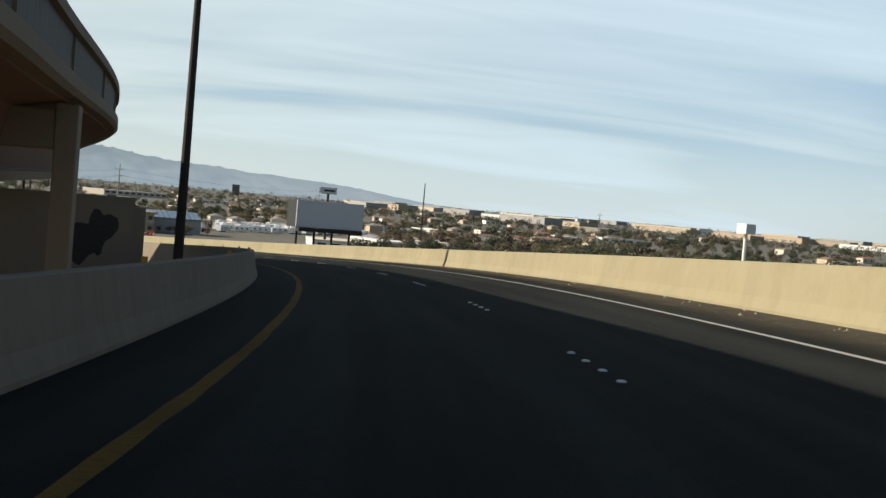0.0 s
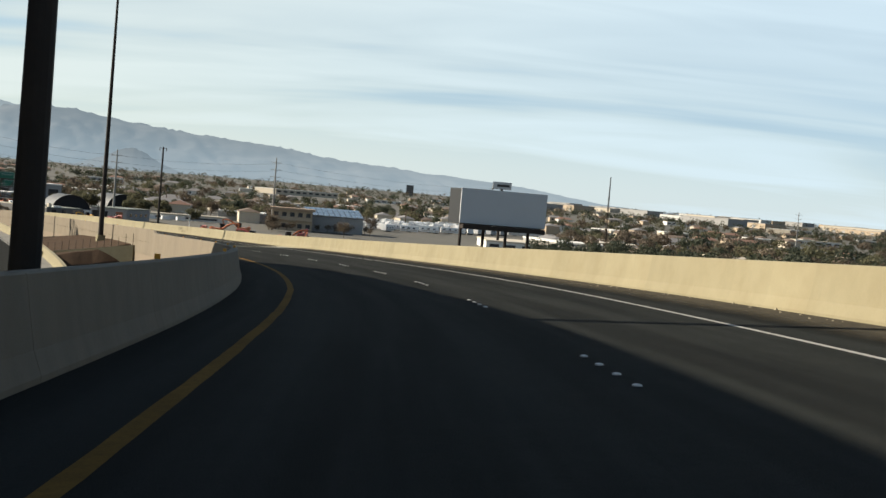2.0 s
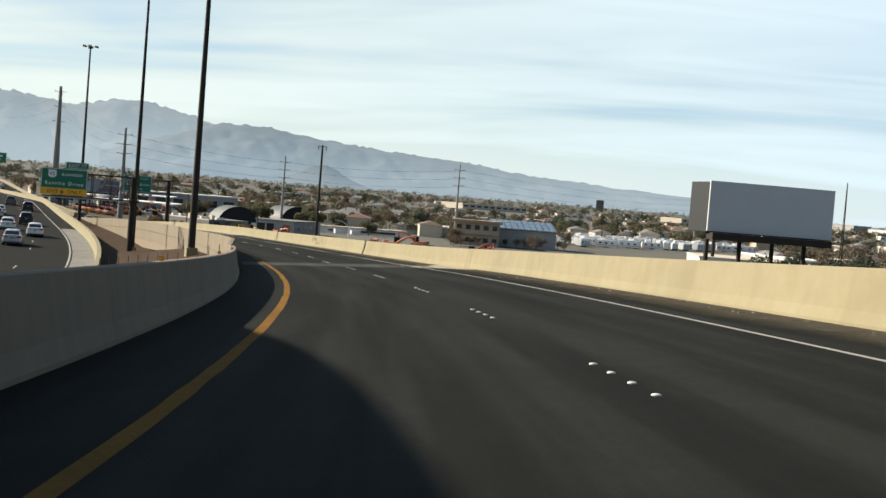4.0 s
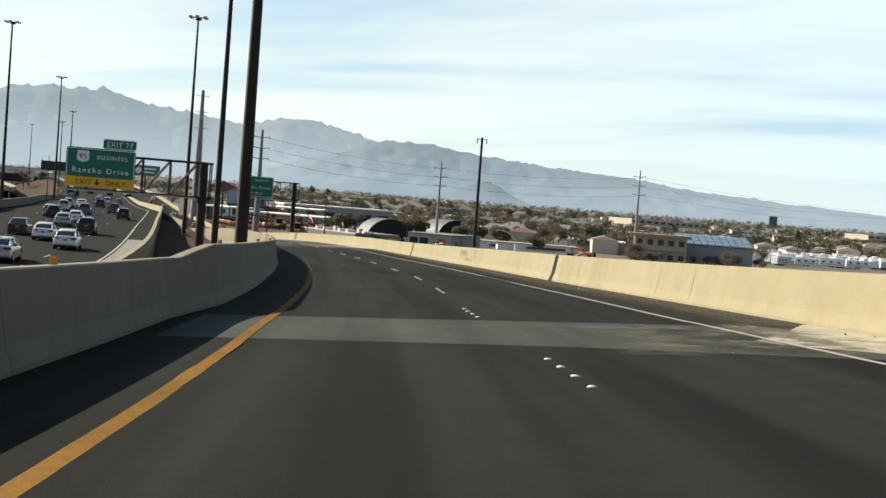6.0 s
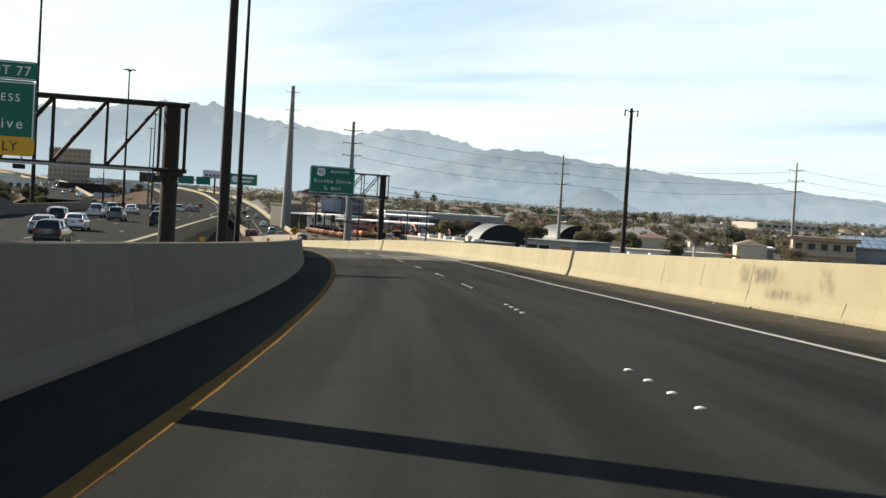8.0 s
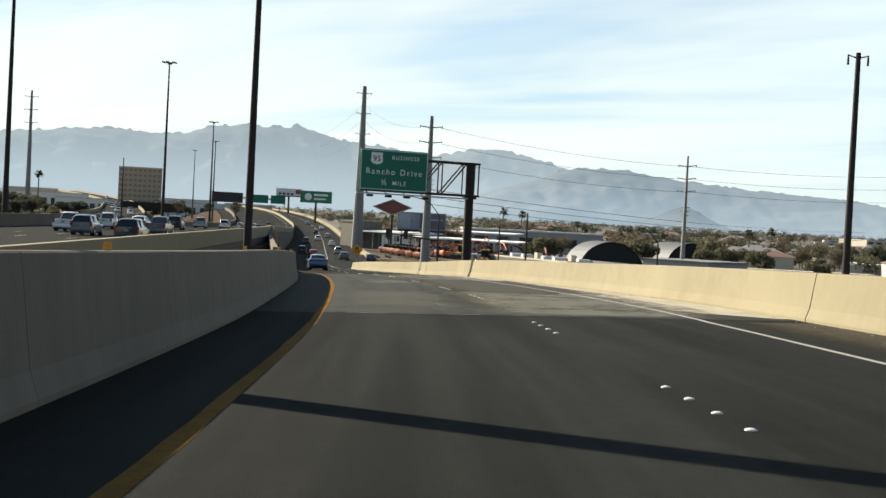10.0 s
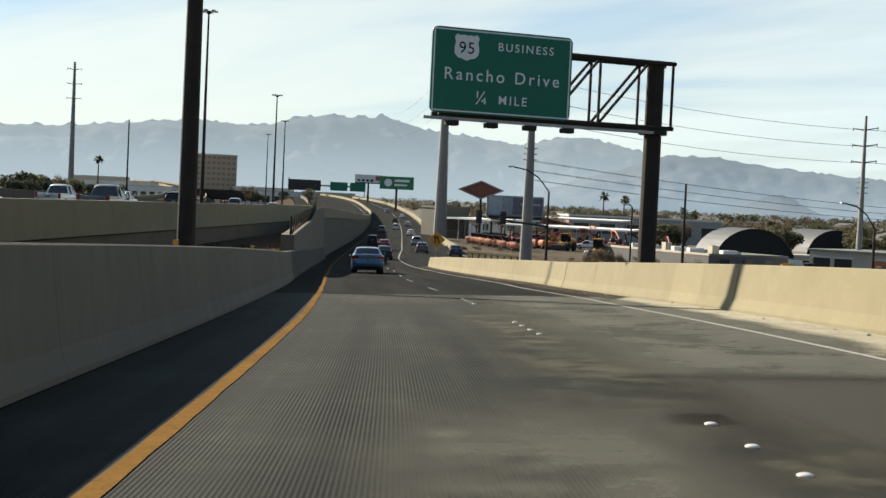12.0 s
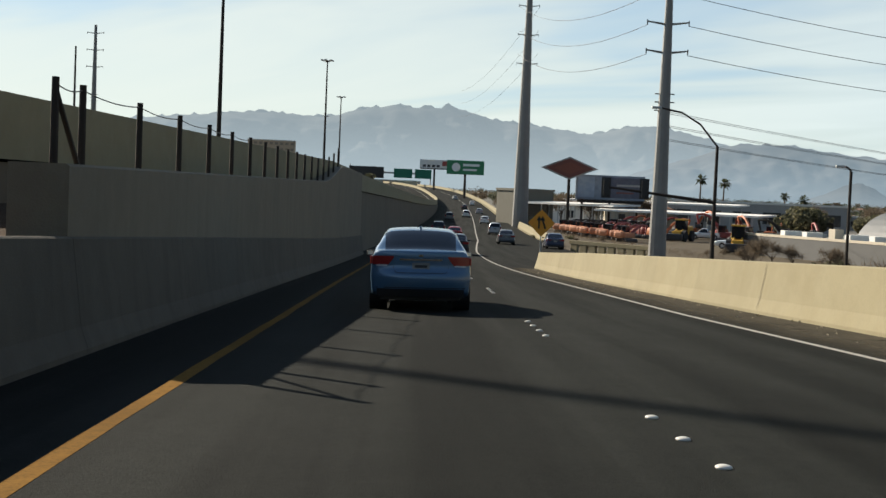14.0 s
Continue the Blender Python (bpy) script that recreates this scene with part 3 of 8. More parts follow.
# narrower past 240: the width leaves out the line's shaded strip
paint("yellow_line", lambda s: YEL(s) + 0.02 * noise.noise((s * 0.3, 2, 0)), lambda s: float(np.interp(s, [0, 240, 262, 285, 700], [0.17, 0.17, 0.15, 0.14, 0.14])) * (1 + 0.22 * noise.noise((s * 0.9, 7, 0))), -40, S_END + 200, YELLOW, "worn yellow edge line on the ramp", 0.0022)
for a, b, m, lab in ((-40, 194.7, WHITE_LINE, "white edge line on the ramp"), (194.7, 200.95, FADED_LINE, "faded dirty stretch of the white edge line"), (200.95, 438, WHITE_LINE, "white edge line on the ramp")):
    paint("white_line", WHT, lambda s: 0.11, a, b, m, lab)


def marker(s):
    bm = B()
    bmesh.ops.create_uvsphere(bm, u_segments=10, v_segments=6, radius=1.0, matrix=Matrix.Diagonal((0.052, 0.052, 0.018, 1)))
    ob = part("road_marker", bm, MARKER, None, smooth=True)
    ob.matrix_basis = Matrix.Translation(at(s, DOTS(s), 0.006))
    return tagged(ob, "round white ceramic lane marker on the asphalt", "lane marker", "lane markers")


MARKER_STARTS = [-1, 11.2, 23.3, 37.3, 50.4, 63.1, 77, 89.3, 101.2, 113, 125, 137, 149.5, 160.9, 172.6, 183.6, 194.4, 205.1, 218.4, 230.5, 241.5, 252.5, 263.5, 277, 285.6, 297, 309, 319.5, 331.4, 344.6, 355.2, 369, 381, 393, 405, 417, 429, 441, 453, 465]


def DOTS(s):
    """The line of lane markers."""
    return float(np.interp(s, [0, 38, 52, 64, 78, 100, 152, 175, 187, 197, 209, 232, 265, 278, 288, 298, 311, 331, 348, 358, 372], [2.15, 2.14, 2.19, 2.27, 2.38, 2.55, 2.15, 2.0, 2.28, 2.5, 2.38, 2.45, 2.42, 2.58, 2.35, 2.18, 2.05, 2.05, 2.05, 2.2, 2.5]))


_first = None
for start in MARKER_STARTS:
    for k in range(4):
        s = start + k * 0.98
        m = Matrix.Translation(at(s, DOTS(s), 0.012 if 268 < s < 327 else 0.006))
        if _first is None:
            _first = marker(s)
        else:
            copy_thing(_first, m)

# ---- freeway beside the ramp ----
# beside the ramp at first, then along the ramp's own left wall
HWY = curve_pts([(-30, -110, 6.0), (12, -25, 6.0), (40, 60, 6.0), (52, 120, 6.0), (62.2, 170, 6.0), (69, 225, 6.0), (73.2, 305, 6.0), (76.4, 372, 6.0)]
                + [(*at(q, -3.95)[:2], zz) for q, zz in ((406, 6.0), (440, 5.7), (500, 5.0), (560, 4.2), (640, 3.6), (720, 3.6), (800, 5.0), (900, 9.0), (1000, 11.6), (1090, 12.8))], 8.0)
tagged(sweep("freeway", HWY, lambda i: [(-30, -0.01), (-15, 0.0), (-0.2, 0.0)], ASPHALT_OLD, closed=False), "grey asphalt freeway with several lanes", "road", kind="structure")
tagged(sweep("freeway_barrier", HWY, lambda i: [(-0.35, -0.1), (-0.25, 0.3), (-0.2, 1.05), (0.15, 1.05), (0.15, -0.15)], BARRIER), "tan concrete barrier along the freeway edge", "barrier", kind="structure")
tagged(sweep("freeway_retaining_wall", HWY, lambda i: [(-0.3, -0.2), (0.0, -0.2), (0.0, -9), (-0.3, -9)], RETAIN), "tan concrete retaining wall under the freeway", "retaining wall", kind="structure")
tagged(sweep("freeway_shoulder", [p for p in HWY if 150 < p.y < 262], lambda i: [(-2.3, 0.006), (-0.32, 0.006)], DECK, closed=False), "pale concrete shoulder of the freeway", "road shoulder", kind="structure")
tagged(sweep("freeway_edge_line", HWY, lambda i: [(-2.6, 0.008), (-2.45, 0.008)], WHITE_LINE, closed=False), "white edge line on the freeway", "road marking", kind="structure")
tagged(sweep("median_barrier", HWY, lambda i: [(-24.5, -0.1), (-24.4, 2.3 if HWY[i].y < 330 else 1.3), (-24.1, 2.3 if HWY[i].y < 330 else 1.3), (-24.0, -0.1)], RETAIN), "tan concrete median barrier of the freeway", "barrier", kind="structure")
tagged(sweep("freeway_embankment", HWY, lambda i: [(-80, -7.5), (-52, -0.4), (-30.4, -0.02)] if HWY[i].y < 420 else [(-80, -14), (-40, -3.4), (-30.4, -0.02)], GRAVEL, closed=False), "sandy slope beyond the freeway", "ground", kind="structure")


# carriageway that climbs away beyond the freeway's median
FAR_ROAD = curve_pts([(36, 540, 5.6), (35.8, 569, 5.9), (21.2, 680, 6.7), (2.7, 800, 8.6), (-20, 950, 10.6), (-67.9, 1150, 15.0), (-118.8, 1300, 19.3)], 12.0)
tagged(sweep("far_carriageway", FAR_ROAD, lambda i: [(-15, 0), (0, 0)], ASPHALT_OLD, closed=False), "grey asphalt carriageway climbing away", "road", kind="structure")
for side_at in (0.0, -15.4):
    tagged(sweep("carriageway_barrier", FAR_ROAD, lambda i: [(side_at - 0.2, -4), (side_at - 0.2, 1.1), (side_at + 0.2, 1.1), (side_at + 0.2, -4)], BARRIER), "tan concrete barrier along the climbing carriageway", "barrier", kind="structure")
tagged(sweep("carriageway_bank", FAR_ROAD, lambda i: [(-50, -20), (-22, -3), (-15.7, -0.3), (0.3, -0.3), (6, -3), (24, -20)], GRAVEL, closed=False), "brown gravel bank under the climbing carriageway", "ground", kind="structure")


def lane_dashes():
    """Broken white lane lines of the freeway."""
    verts, faces = [], []
    run = 0.0
    for a, b in zip(HWY, HWY[1:]):
        d = b - a
        n = d.length
        d.normalize()
        right = Vector((d.y, -d.x, 0)).normalized()
        q = -run % 12.0
        while q + 3 < n:
            for off in (-6.2, -9.9, -13.6, -17.3):
                p0, p1 = a + d * q + right * off, a + d * (q + 3) + right * off
                i = len(verts)
                verts += [p0 - right * 0.06 + Vector((0, 0, 0.01)), p0 + right * 0.06 + Vector((0, 0, 0.01)), p1 + right * 0.06 + Vector((0, 0, 0.01)), p1 - right * 0.06 + Vector((0, 0, 0.01))]
                faces.append((i, i + 1, i + 2, i + 3))
            q += 12.0
        run += n
    return tagged(mesh_ob("lane_line", verts, faces, WHITE_LINE), "broken white lane lines on the freeway", "road marking", kind="structure")


lane_dashes()

# ---- flyover above the ramp's inner side ----
FLY = curve_pts([(-150, -132, 19.6), (-90, -88, 20.4), (-40, -40, 20.9), (-15.3, -11.1, 21.2), (1.25, 9.8, 21.3), (11.65, 28.1, 21.4), (21.1, 46.3, 21.63), (29.42, 65.1, 21.9), (35.28, 81.6, 21.78), (40.65, 99.2, 21.4), (43.6, 118.8, 20.95), (39, 142, 20.3), (24, 166, 19.5), (-10, 192, 18.4), (-60, 214, 16.8), (-130, 236, 14.5), (-220, 252, 12.0)], 2.5)
flyover = tagged(new("flyover"), "curved tan concrete flyover bridge with dark parapet panels", "bridge")
sweep("deck", FLY, lambda i: [(-11, -1.55), (-11, -1.2), (0.1, -1.2), (0.1, -1.55)], BRIDGE, flyover)
sweep("edge_beam", FLY, lambda i: [(-0.35, -1.62), (-0.35, -1.1), (0.12, -1.1), (0.25, -1.18), (0.25, -1.5), (0.12, -1.62)], BRIDGE, flyover, label="pale tan edge beam")
sweep("parapet", FLY, lambda i: [(-0.2, -1.12), (-0.2, -0.16), (0.06, -0.16), (0.06, -1.12)], SCREEN, flyover, label="dark ribbed parapet panels")
sweep("coping", FLY, lambda i: [(-0.3, -0.18), (-0.3, 0.12), (0.18, 0.12), (0.22, 0.08), (0.22, -0.18)], BRIDGE, flyover, label="pale tan coping on the parapet")
sweep("overhang", FLY, lambda i: [(-2.0, -2.05), (-1.9, -1.55), (-0.2, -1.55), (-0.25, -1.68), (-1.2, -1.85)], BRIDGE_RED, flyover, label="red-brown curved underside of the deck's edge")
sweep("girder", FLY, lambda i: [(-2.2, -3.5), (-1.7, -1.6), (-1.4, -1.6), (-1.9, -3.5)], BRIDGE_RED, flyover, label="red-brown sloping girder web")
sweep("girder", FLY, lambda i: [(-9, -3.5), (-9.6, -1.6), (-9.3, -1.6), (-8.7, -3.5)], BRIDGE_RED, flyover, label="red-brown sloping girder web")
sweep("soffit", FLY, lambda i: [(-9, -3.7), (-9, -3.45), (-1.9, -3.45), (-1.9, -3.7)], BRIDGE, flyover)
sweep("girder_flange", FLY, lambda i: [(-2.4, -3.8), (-2.4, -3.55), (-1.5, -3.55), (-1.5, -3.8)], BRIDGE, flyover, label="pale tan bottom flange")
for i in range(4, len(FLY), 4):
    a, b = FLY[i - 1], FLY[min(i + 1, len(FLY) - 1)]
    h = math.atan2(-(b.x - a.x), b.y - a.y)
    bm = B()
    box(bm, -0.02, 0.13, -0.07, 0.07, -1.1, -0.18, 0.02)
    p = part("parapet_post", bm, BRIDGE, flyover)
    p.matrix_basis = Matrix.Translation(FLY[i]) @ Matrix.Rotation(h, 4, "Z")

# abutment wall and pier under it
def wall_line(name, a, b, thick, z0, z1, material, label, category="wall", kind="structure"):
    a, b = Vector(a), Vector(b)
    d = b - a
    bm = B()
    box(bm, 0, d.length, 0, thick, z0, z1, 0.03)
    ob = part(name, bm, material, None)
    ob.matrix_basis = Matrix.Translation((a.x, a.y, 0)) @ Matrix.Rotation(math.atan2(d.y, d.x), 4, "Z")
    return tagged(ob, label, category, kind=kind)


abut = wall_line("abutment_wall", (18.5, 69.5), (34.6, 71.4), 1.2, 5.0, 17.0, BRIDGE, "tan concrete abutment wall under the flyover with a dark stain")
wall_line("abutment_side_wall", (34.6, 71.5), (35.4, 96), -0.8, 5.0, 16.4, BRIDGE, "tan concrete side wall behind the abutment")


def stain():
    """An irregular dark blot on the abutment wall."""
    rng = random.Random(5)
    verts, faces = [(0, 0, 0)], []
    n = 40
    for k in range(n):
        a = 2 * math.pi * k / n
        r = 1.0 + 0.35 * math.sin(2 * a + 0.6) + 0.18 * math.sin(5 * a) + rng.uniform(-0.06, 0.06)
        verts.append((1.25 * r * math.cos(a), 0, 1.5 * r * math.sin(a) - 0.25 * (math.sin(a) < -0.5)))
    for k in range(n):
        faces.append((0, 1 + k, 1 + (k + 1) % n))
    ob = mesh_ob("wall_stain", verts, faces, STAIN, abut)
    ob.matrix_basis = Matrix.Translation((13.3, -0.006, 14.6))
    return ob


stain()
pier = thing("bridge_pier", Matrix.Translation((12.65, 30.2, 0)) @ Matrix.Rotation(radians(-28), 4, "Z"), "square tan concrete pier carrying the flyover", "pier", "flyover piers")
part("shaft", box(B(), -0.3, 0.26, -0.55, 0.55, 2, 19.66, 0.04), BRIDGE, pier)
part("corbel", box(B(), -2.6, -0.28, -0.5, 0.5, 18.5, 19.5, 0.06), BRIDGE, pier)
wall_line("inner_wall", (7.5, 42.5), (20.2, 62), 0.6, 5, 15.4, BRIDGE, "tan concrete wall below the flyover in deep shade")
for px, py, turn, top in ((-8, 184, 62, 15.0), (-58, 208, 70, 13.4), (-126, 230, 74, 11.2), (-78, -66, -45, 18.6), (-22, -8, -38, 19.0)):
    o = thing("bridge_pier", Matrix.Translation((px, py, 0)) @ Matrix.Rotation(radians(turn), 4, "Z"), "square tan concrete pier carrying the flyover", "pier", "flyover piers")
    part("shaft", box(B(), -5.6, -4.0, -0.8, 0.8, -1, top - 1.2, 0.06), BRIDGE, o)
    part("pier_cap", box(B(), -9.2, -1.2, -0.9, 0.9, top - 1.2, top - 0.1, 0.08), BRIDGE, o)

# ---- lamp masts, pylons, sign gantries ----
def light_mast(x, y, z, top, r=0.3, label="tall dark brown lamp mast", head=True, lit=None):
    h = top - z
    p = thing("light_mast", Matrix.Translation((x, y, z)), label, "lamp mast", "lamp masts")
    bm = tube(B(), (0, 0, 0.3), (0, 0, h), r, r * 0.42, 14)
    part("mast", bm, DARK_STEEL, p, smooth=False)
    bm = B()
    box(bm, -r * 1.5, r * 1.5, -r * 1.5, r * 1.5, -5.5, 0.3, 0.03)
    part("base", bm, BARRIER, p, "concrete base")
    if head:
        bm = tube(B(), (0, 0, h - 0.35), (0, 0, h + 0.1), 0.45, 0.3, 12)
        part("head_ring", bm, DARK_STEEL, p)
        for k in range(6):
            a = k * math.pi / 3 + 0.3
            bm = B()
            tube(bm, (0.3 * math.cos(a), 0.3 * math.sin(a), h), (1.1 * math.cos(a), 1.1 * math.sin(a), h + 0.1), 0.05, 0.05, 6)
            box(bm, 1.2 * math.cos(a) - 0.3, 1.2 * math.cos(a) + 0.3, 1.2 * math.sin(a) - 0.3, 1.2 * math.sin(a) + 0.3, h - 0.08, h + 0.18, 0.05)
            part("floodlight", bm, STEEL, p)
    return p


light_mast(35.3, 66.6, 12.2, 44, 0.31, "tall dark lamp mast beside the shaded barrier")
light_mast(72.58, 189.4, 7.9, 38, 0.31, "tall dark brown lamp mast on a concrete base")
light_mast(75.7, 241, 4.7, 37.0, 0.31)
light_mast(77.3, 313.2, 4.4, 36.0, 0.31, "tall dark brown lamp mast behind the ramp barrier")
light_mast(52.3, 474.7, 5.0, 37.8, 0.33)
light_mast(51.9, 596, 5.0, 35.1, 0.33)
light_mast(44.3, 704, 6.0, 35.5, 0.33)
light_mast(47.8, 365.8, 5.9, 38.5, 0.33)
light_mast(22, 860, 7.0, 39, 0.33)


def dark_pole(x, y, z, top, r, label, prongs=True):
    p = thing("lamp_pole", Matrix.Translation((x, y, z)), label, "lamp pole", "street lamps")
    h = top - z
    part("pole", tube(B(), (0, 0, 0), (0, 0, h), r, r * 0.55, 12), DARK_STEEL, p)
    if prongs:
        for sx in (-1, 1):
            bm = B()
            tube(bm, (0, 0, h - 0.4), (sx * 0.75, 0, h - 0.2), 0.05, 0.05, 6)
            tube(bm, (sx * 0.75, 0, h - 0.15), (sx * 0.75, 0, h - 0.9), 0.06, 0.09, 6)
            part("lantern", bm, DARK_STEEL, p)
    return p


dark_pole(120.4, 309.6, -0.5, 22.4, 0.32, "tall dark double-headed lamp pole below the ramp")


def pylon(x, y, top, z=0.0, arms=3, r=0.62, along=0.0, gap=None, label="grey tubular steel power pylon with three cross-arms"):
    p = thing("power_pylon", Matrix.Translation((x, y, z)) @ Matrix.Rotation(radians(along), 4, "Z"), label, "power pylon", "power pylons")
    h = top - z
    part("shaft", tube(B(), (0, 0, 0), (0, 0, h), r, r * 0.34, 12), PYLON, p)
    for k in range(arms):
        zz = h - 2.0 - k * (gap or h * 0.1)
        bm = B()
        for sx in (-1, 1):
            tube(bm, (0, 0, zz), (sx * 1.9, 0, zz + 0.25), 0.12, 0.07, 6)
        part("cross_arm", bm, PYLON, p)
        for sx in (-1, 1):
            part("insulator", tube(B(), (sx * 1.9, 0, zz + 0.4), (sx * 1.9, 0, zz - 0.1), 0.06, 0.06, 6), WIRE, p)
    for k in range(3):
        zz = h * 0.58 - k * 0.75
        bm = B()
        tube(bm, (-0.9, 0, zz + 0.3), (0.9, 0, zz + 0.3), 0.06, 0.06, 6)
        part("telecom_bracket", bm, PYLON, p)
    return p


PYLONS = {"a": (94.6, 550.4, 43.8), "b": (101.6, 432.7, 26.7), "c": (150.7, 444.6, 23.3), "d": (213.4, 456.7, 26.0), "w": (-2.6, 602, 41.8)}
pylon(*PYLONS["a"], r=1.55, gap=5.4, label="thick grey steel power pylon beside the freeway")
pylon(*PYLONS["b"], r=0.85, gap=2.6, label="thick grey steel power pylon beside the equipment yard")
pylon(*PYLONS["c"], along=-50, r=0.5)
pylon(*PYLONS["d"], along=-50, r=0.5)
pylon(*PYLONS["w"], z=3.0, r=0.9)
pylon(411, 606, 26.0, along=-50, r=0.5)
pylon(640, 590, 27.0, along=-50, r=0.5)


def wire(a, b, sag, r=0.028):
    a, b = Vector(a), Vector(b)
    pts = [a.lerp(b, k / 14) - Vector((0, 0, 4 * sag * (k / 14) * (1 - k / 14))) for k in range(15)]
    cu = bpy.data.curves.new("power_cable", "CURVE")
    cu.dimensions, cu.bevel_depth, cu.bevel_resolution = "3D", r, 0
    sp = cu.splines.new("POLY")
    sp.points.add(len(pts) - 1)
    for q, p in zip(sp.points, pts):
        q.co = (*p, 1)
    cu.materials.append(WIRE)
    ob = new("power_cable", cu)
    return tagged(ob, "thin dark overhead power cable between pylons", "cable", "power cables")


def wires(a, b, drop, sides=(-1.9, 1.9)):
    for k in range(3):
        for sx in sides:
            pa, pb = PYLONS[a], PYLONS[b]
            wire((pa[0] + sx, pa[1], pa[2] - 2 - k * (pa[2]) * 0.1), (pb[0] + sx, pb[1], pb[2] - 2 - k * pb[2] * 0.1), drop)


wires("b", "c", 1.0, (1.9,))
wires("c", "d", 1.2, (1.9,))
wires("a", "b", 2.5, (-1.9,))
PYLONS["e"], PYLONS["f"], PYLONS["g"] = (411, 606, 26.0), (640, 590, 27.0), (80, 760, 46)
wires("d", "e", 2.0, (1.9,))
wires("a", "g", 3.0, (1.9,))
for k in range(3):
    for dx in (-0.5, 0.5):
        wire((101.6 + dx, 433.2, 14.2 - k * 1.25), (240 + dx, 560, 12.0 - k * 1.1), 1.6, 0.022)

dark_pole(53.3, 414, 5.5, 15.9, 0.12, "slender dark pole beyond the freeway", False)

# leaning lattice mast beyond the barrier
def lattice_mast(x, y, top):
    p = thing("lattice_mast", Matrix.Translation((x, y, 0)), "dark slender lattice mast", "radio mast")
    for dx, dy in ((0.5, 0), (-0.3, 0.45), (-0.3, -0.45)):
        part("leg", tube(B(), (dx, dy, 0), (dx * 0.15, dy * 0.15, top), 0.12, 0.09, 6), DARK_STEEL, p)
    for k in range(16):
        f0, f1 = 1 - k / 16 * 0.85, 1 - (k + 1) / 16 * 0.85
        z0, z1 = top * k / 16, top * (k + 1) / 16
        bm = B()
        tube(bm, (0.5 * f0, 0, z0), (-0.3 * f1, 0.45 * f1, z1), 0.06, 0.06, 5)
        tube(bm, (-0.3 * f0, -0.45 * f0, z0), (0.5 * f1, 0, z1), 0.06, 0.06, 5)
        part("bracing", bm, DARK_STEEL, p)
    return p


lattice_mast(312, 384.5, 29)


# ---- lettering ----
def letters(text, size, material, parent, x, z, y=-0.012, align="LEFT", name="letter", squeeze=1.0, label="", spacing=1.12):
    """Flat raised letters in the sign's plane: x to the right, z up."""
    cu = bpy.data.curves.new(name, "FONT")
    cu.body, cu.size, cu.align_x, cu.extrude, cu.space_character = text, size, align, 0.004, spacing
    cu.offset = size * 0.004
    ob = bpy.data.objects.new(name, cu)
    scene.collection.objects.link(ob)
    dg = bpy.context.evaluated_depsgraph_get()
    me = bpy.data.meshes.new_from_object(ob.evaluated_get(dg))
    bpy.data.objects.remove(ob)
    me.materials.clear()
    me.materials.append(material)
    # each letter is a piece of its own: islands that overlap sideways belong together
    co = np.array([v.co for v in me.vertices])
    root = list(range(len(co)))
    def find(i):
        while root[i] != i:
            i = root[i]
        return i
    for e in me.edges:
        p, q = find(e.vertices[0]), find(e.vertices[1])
        if p != q:
            root[q] = p
    owner = np.array([find(i) for i in range(len(co))])
    spans = sorted((co[owner == r, 0].min(), co[owner == r, 0].max(), r) for r in set(owner))
    glyphs = []
    for lo, hi, r in spans:
        if glyphs and lo < glyphs[-1][1] - 0.3 * min(hi - lo, glyphs[-1][1] - glyphs[-1][0]):
            glyphs[-1][1] = max(hi, glyphs[-1][1])
            glyphs[-1][2].add(r)
        else:
            glyphs.append([lo, hi, {r}])
    m = Matrix.Translation((x, y, z)) @ Matrix.Rotation(radians(90), 4, "X") @ Matrix.Diagonal((squeeze, 1, 1, 1))
    for lo, hi, roots in glyphs:
        keep = {int(i): k for k, i in enumerate(np.nonzero(np.isin(owner, list(roots)))[0])}
        faces = [[keep[v] for v in f.vertices] for f in me.polygons if f.vertices[0] in keep]
        ob = mesh_ob(name, [co[i] for i in keep], faces, material, parent, label)
        ob.matrix_basis = m


def plate(bm, x0, x1, z0, z1, y, t, r=0.15, n=5):
    """A rounded plate facing -y, its front at y."""
    pts = []
    for cx, cz, a0 in ((x1 - r, z1 - r, 0), (x0 + r, z1 - r, 90), (x0 + r, z0 + r, 180), (x1 - r, z0 + r, 270)):
        for k in range(n + 1):
            a = radians(a0 + 90 * k / n)
            pts.append((cx + r * math.cos(a), cz + r * math.sin(a)))
    f = [bm.verts.new((x, y, z)) for x, z in pts]
    b = [bm.verts.new((x, y + t, z)) for x, z in pts]
    bm.faces.new(f)
    bm.faces.new(b[::-1])
    for k in range(len(pts)):
        j = (k + 1) % len(pts)
        bm.faces.new((f[j], f[k], b[k], b[j]))
    return bm


def shield(bm, cx, cz, w, y):
    """A US route shield outline."""
    half = [(0.0, 0.44), (0.14, 0.48), (0.28, 0.44), (0.4, 0.5), (0.5, 0.36), (0.44, 0.2), (0.5, -0.06), (0.47, -0.26), (0.34, -0.39), (0.16, -0.43), (0.0, -0.5)]
    pts = half + [(-x, z) for x, z in half[-2:0:-1]]
    f = [bm.verts.new((cx + x * w, y, cz + z * w)) for x, z in pts]
    b = [bm.verts.new((cx + x * w, y + 0.01, cz + z * w)) for x, z in pts]
    bm.faces.new(f[::-1])
    bm.faces.new(b)
    for k in range(len(pts)):
        j = (k + 1) % len(pts)
        bm.faces.new((f[k], f[j], b[j], b[k]))
    return bm


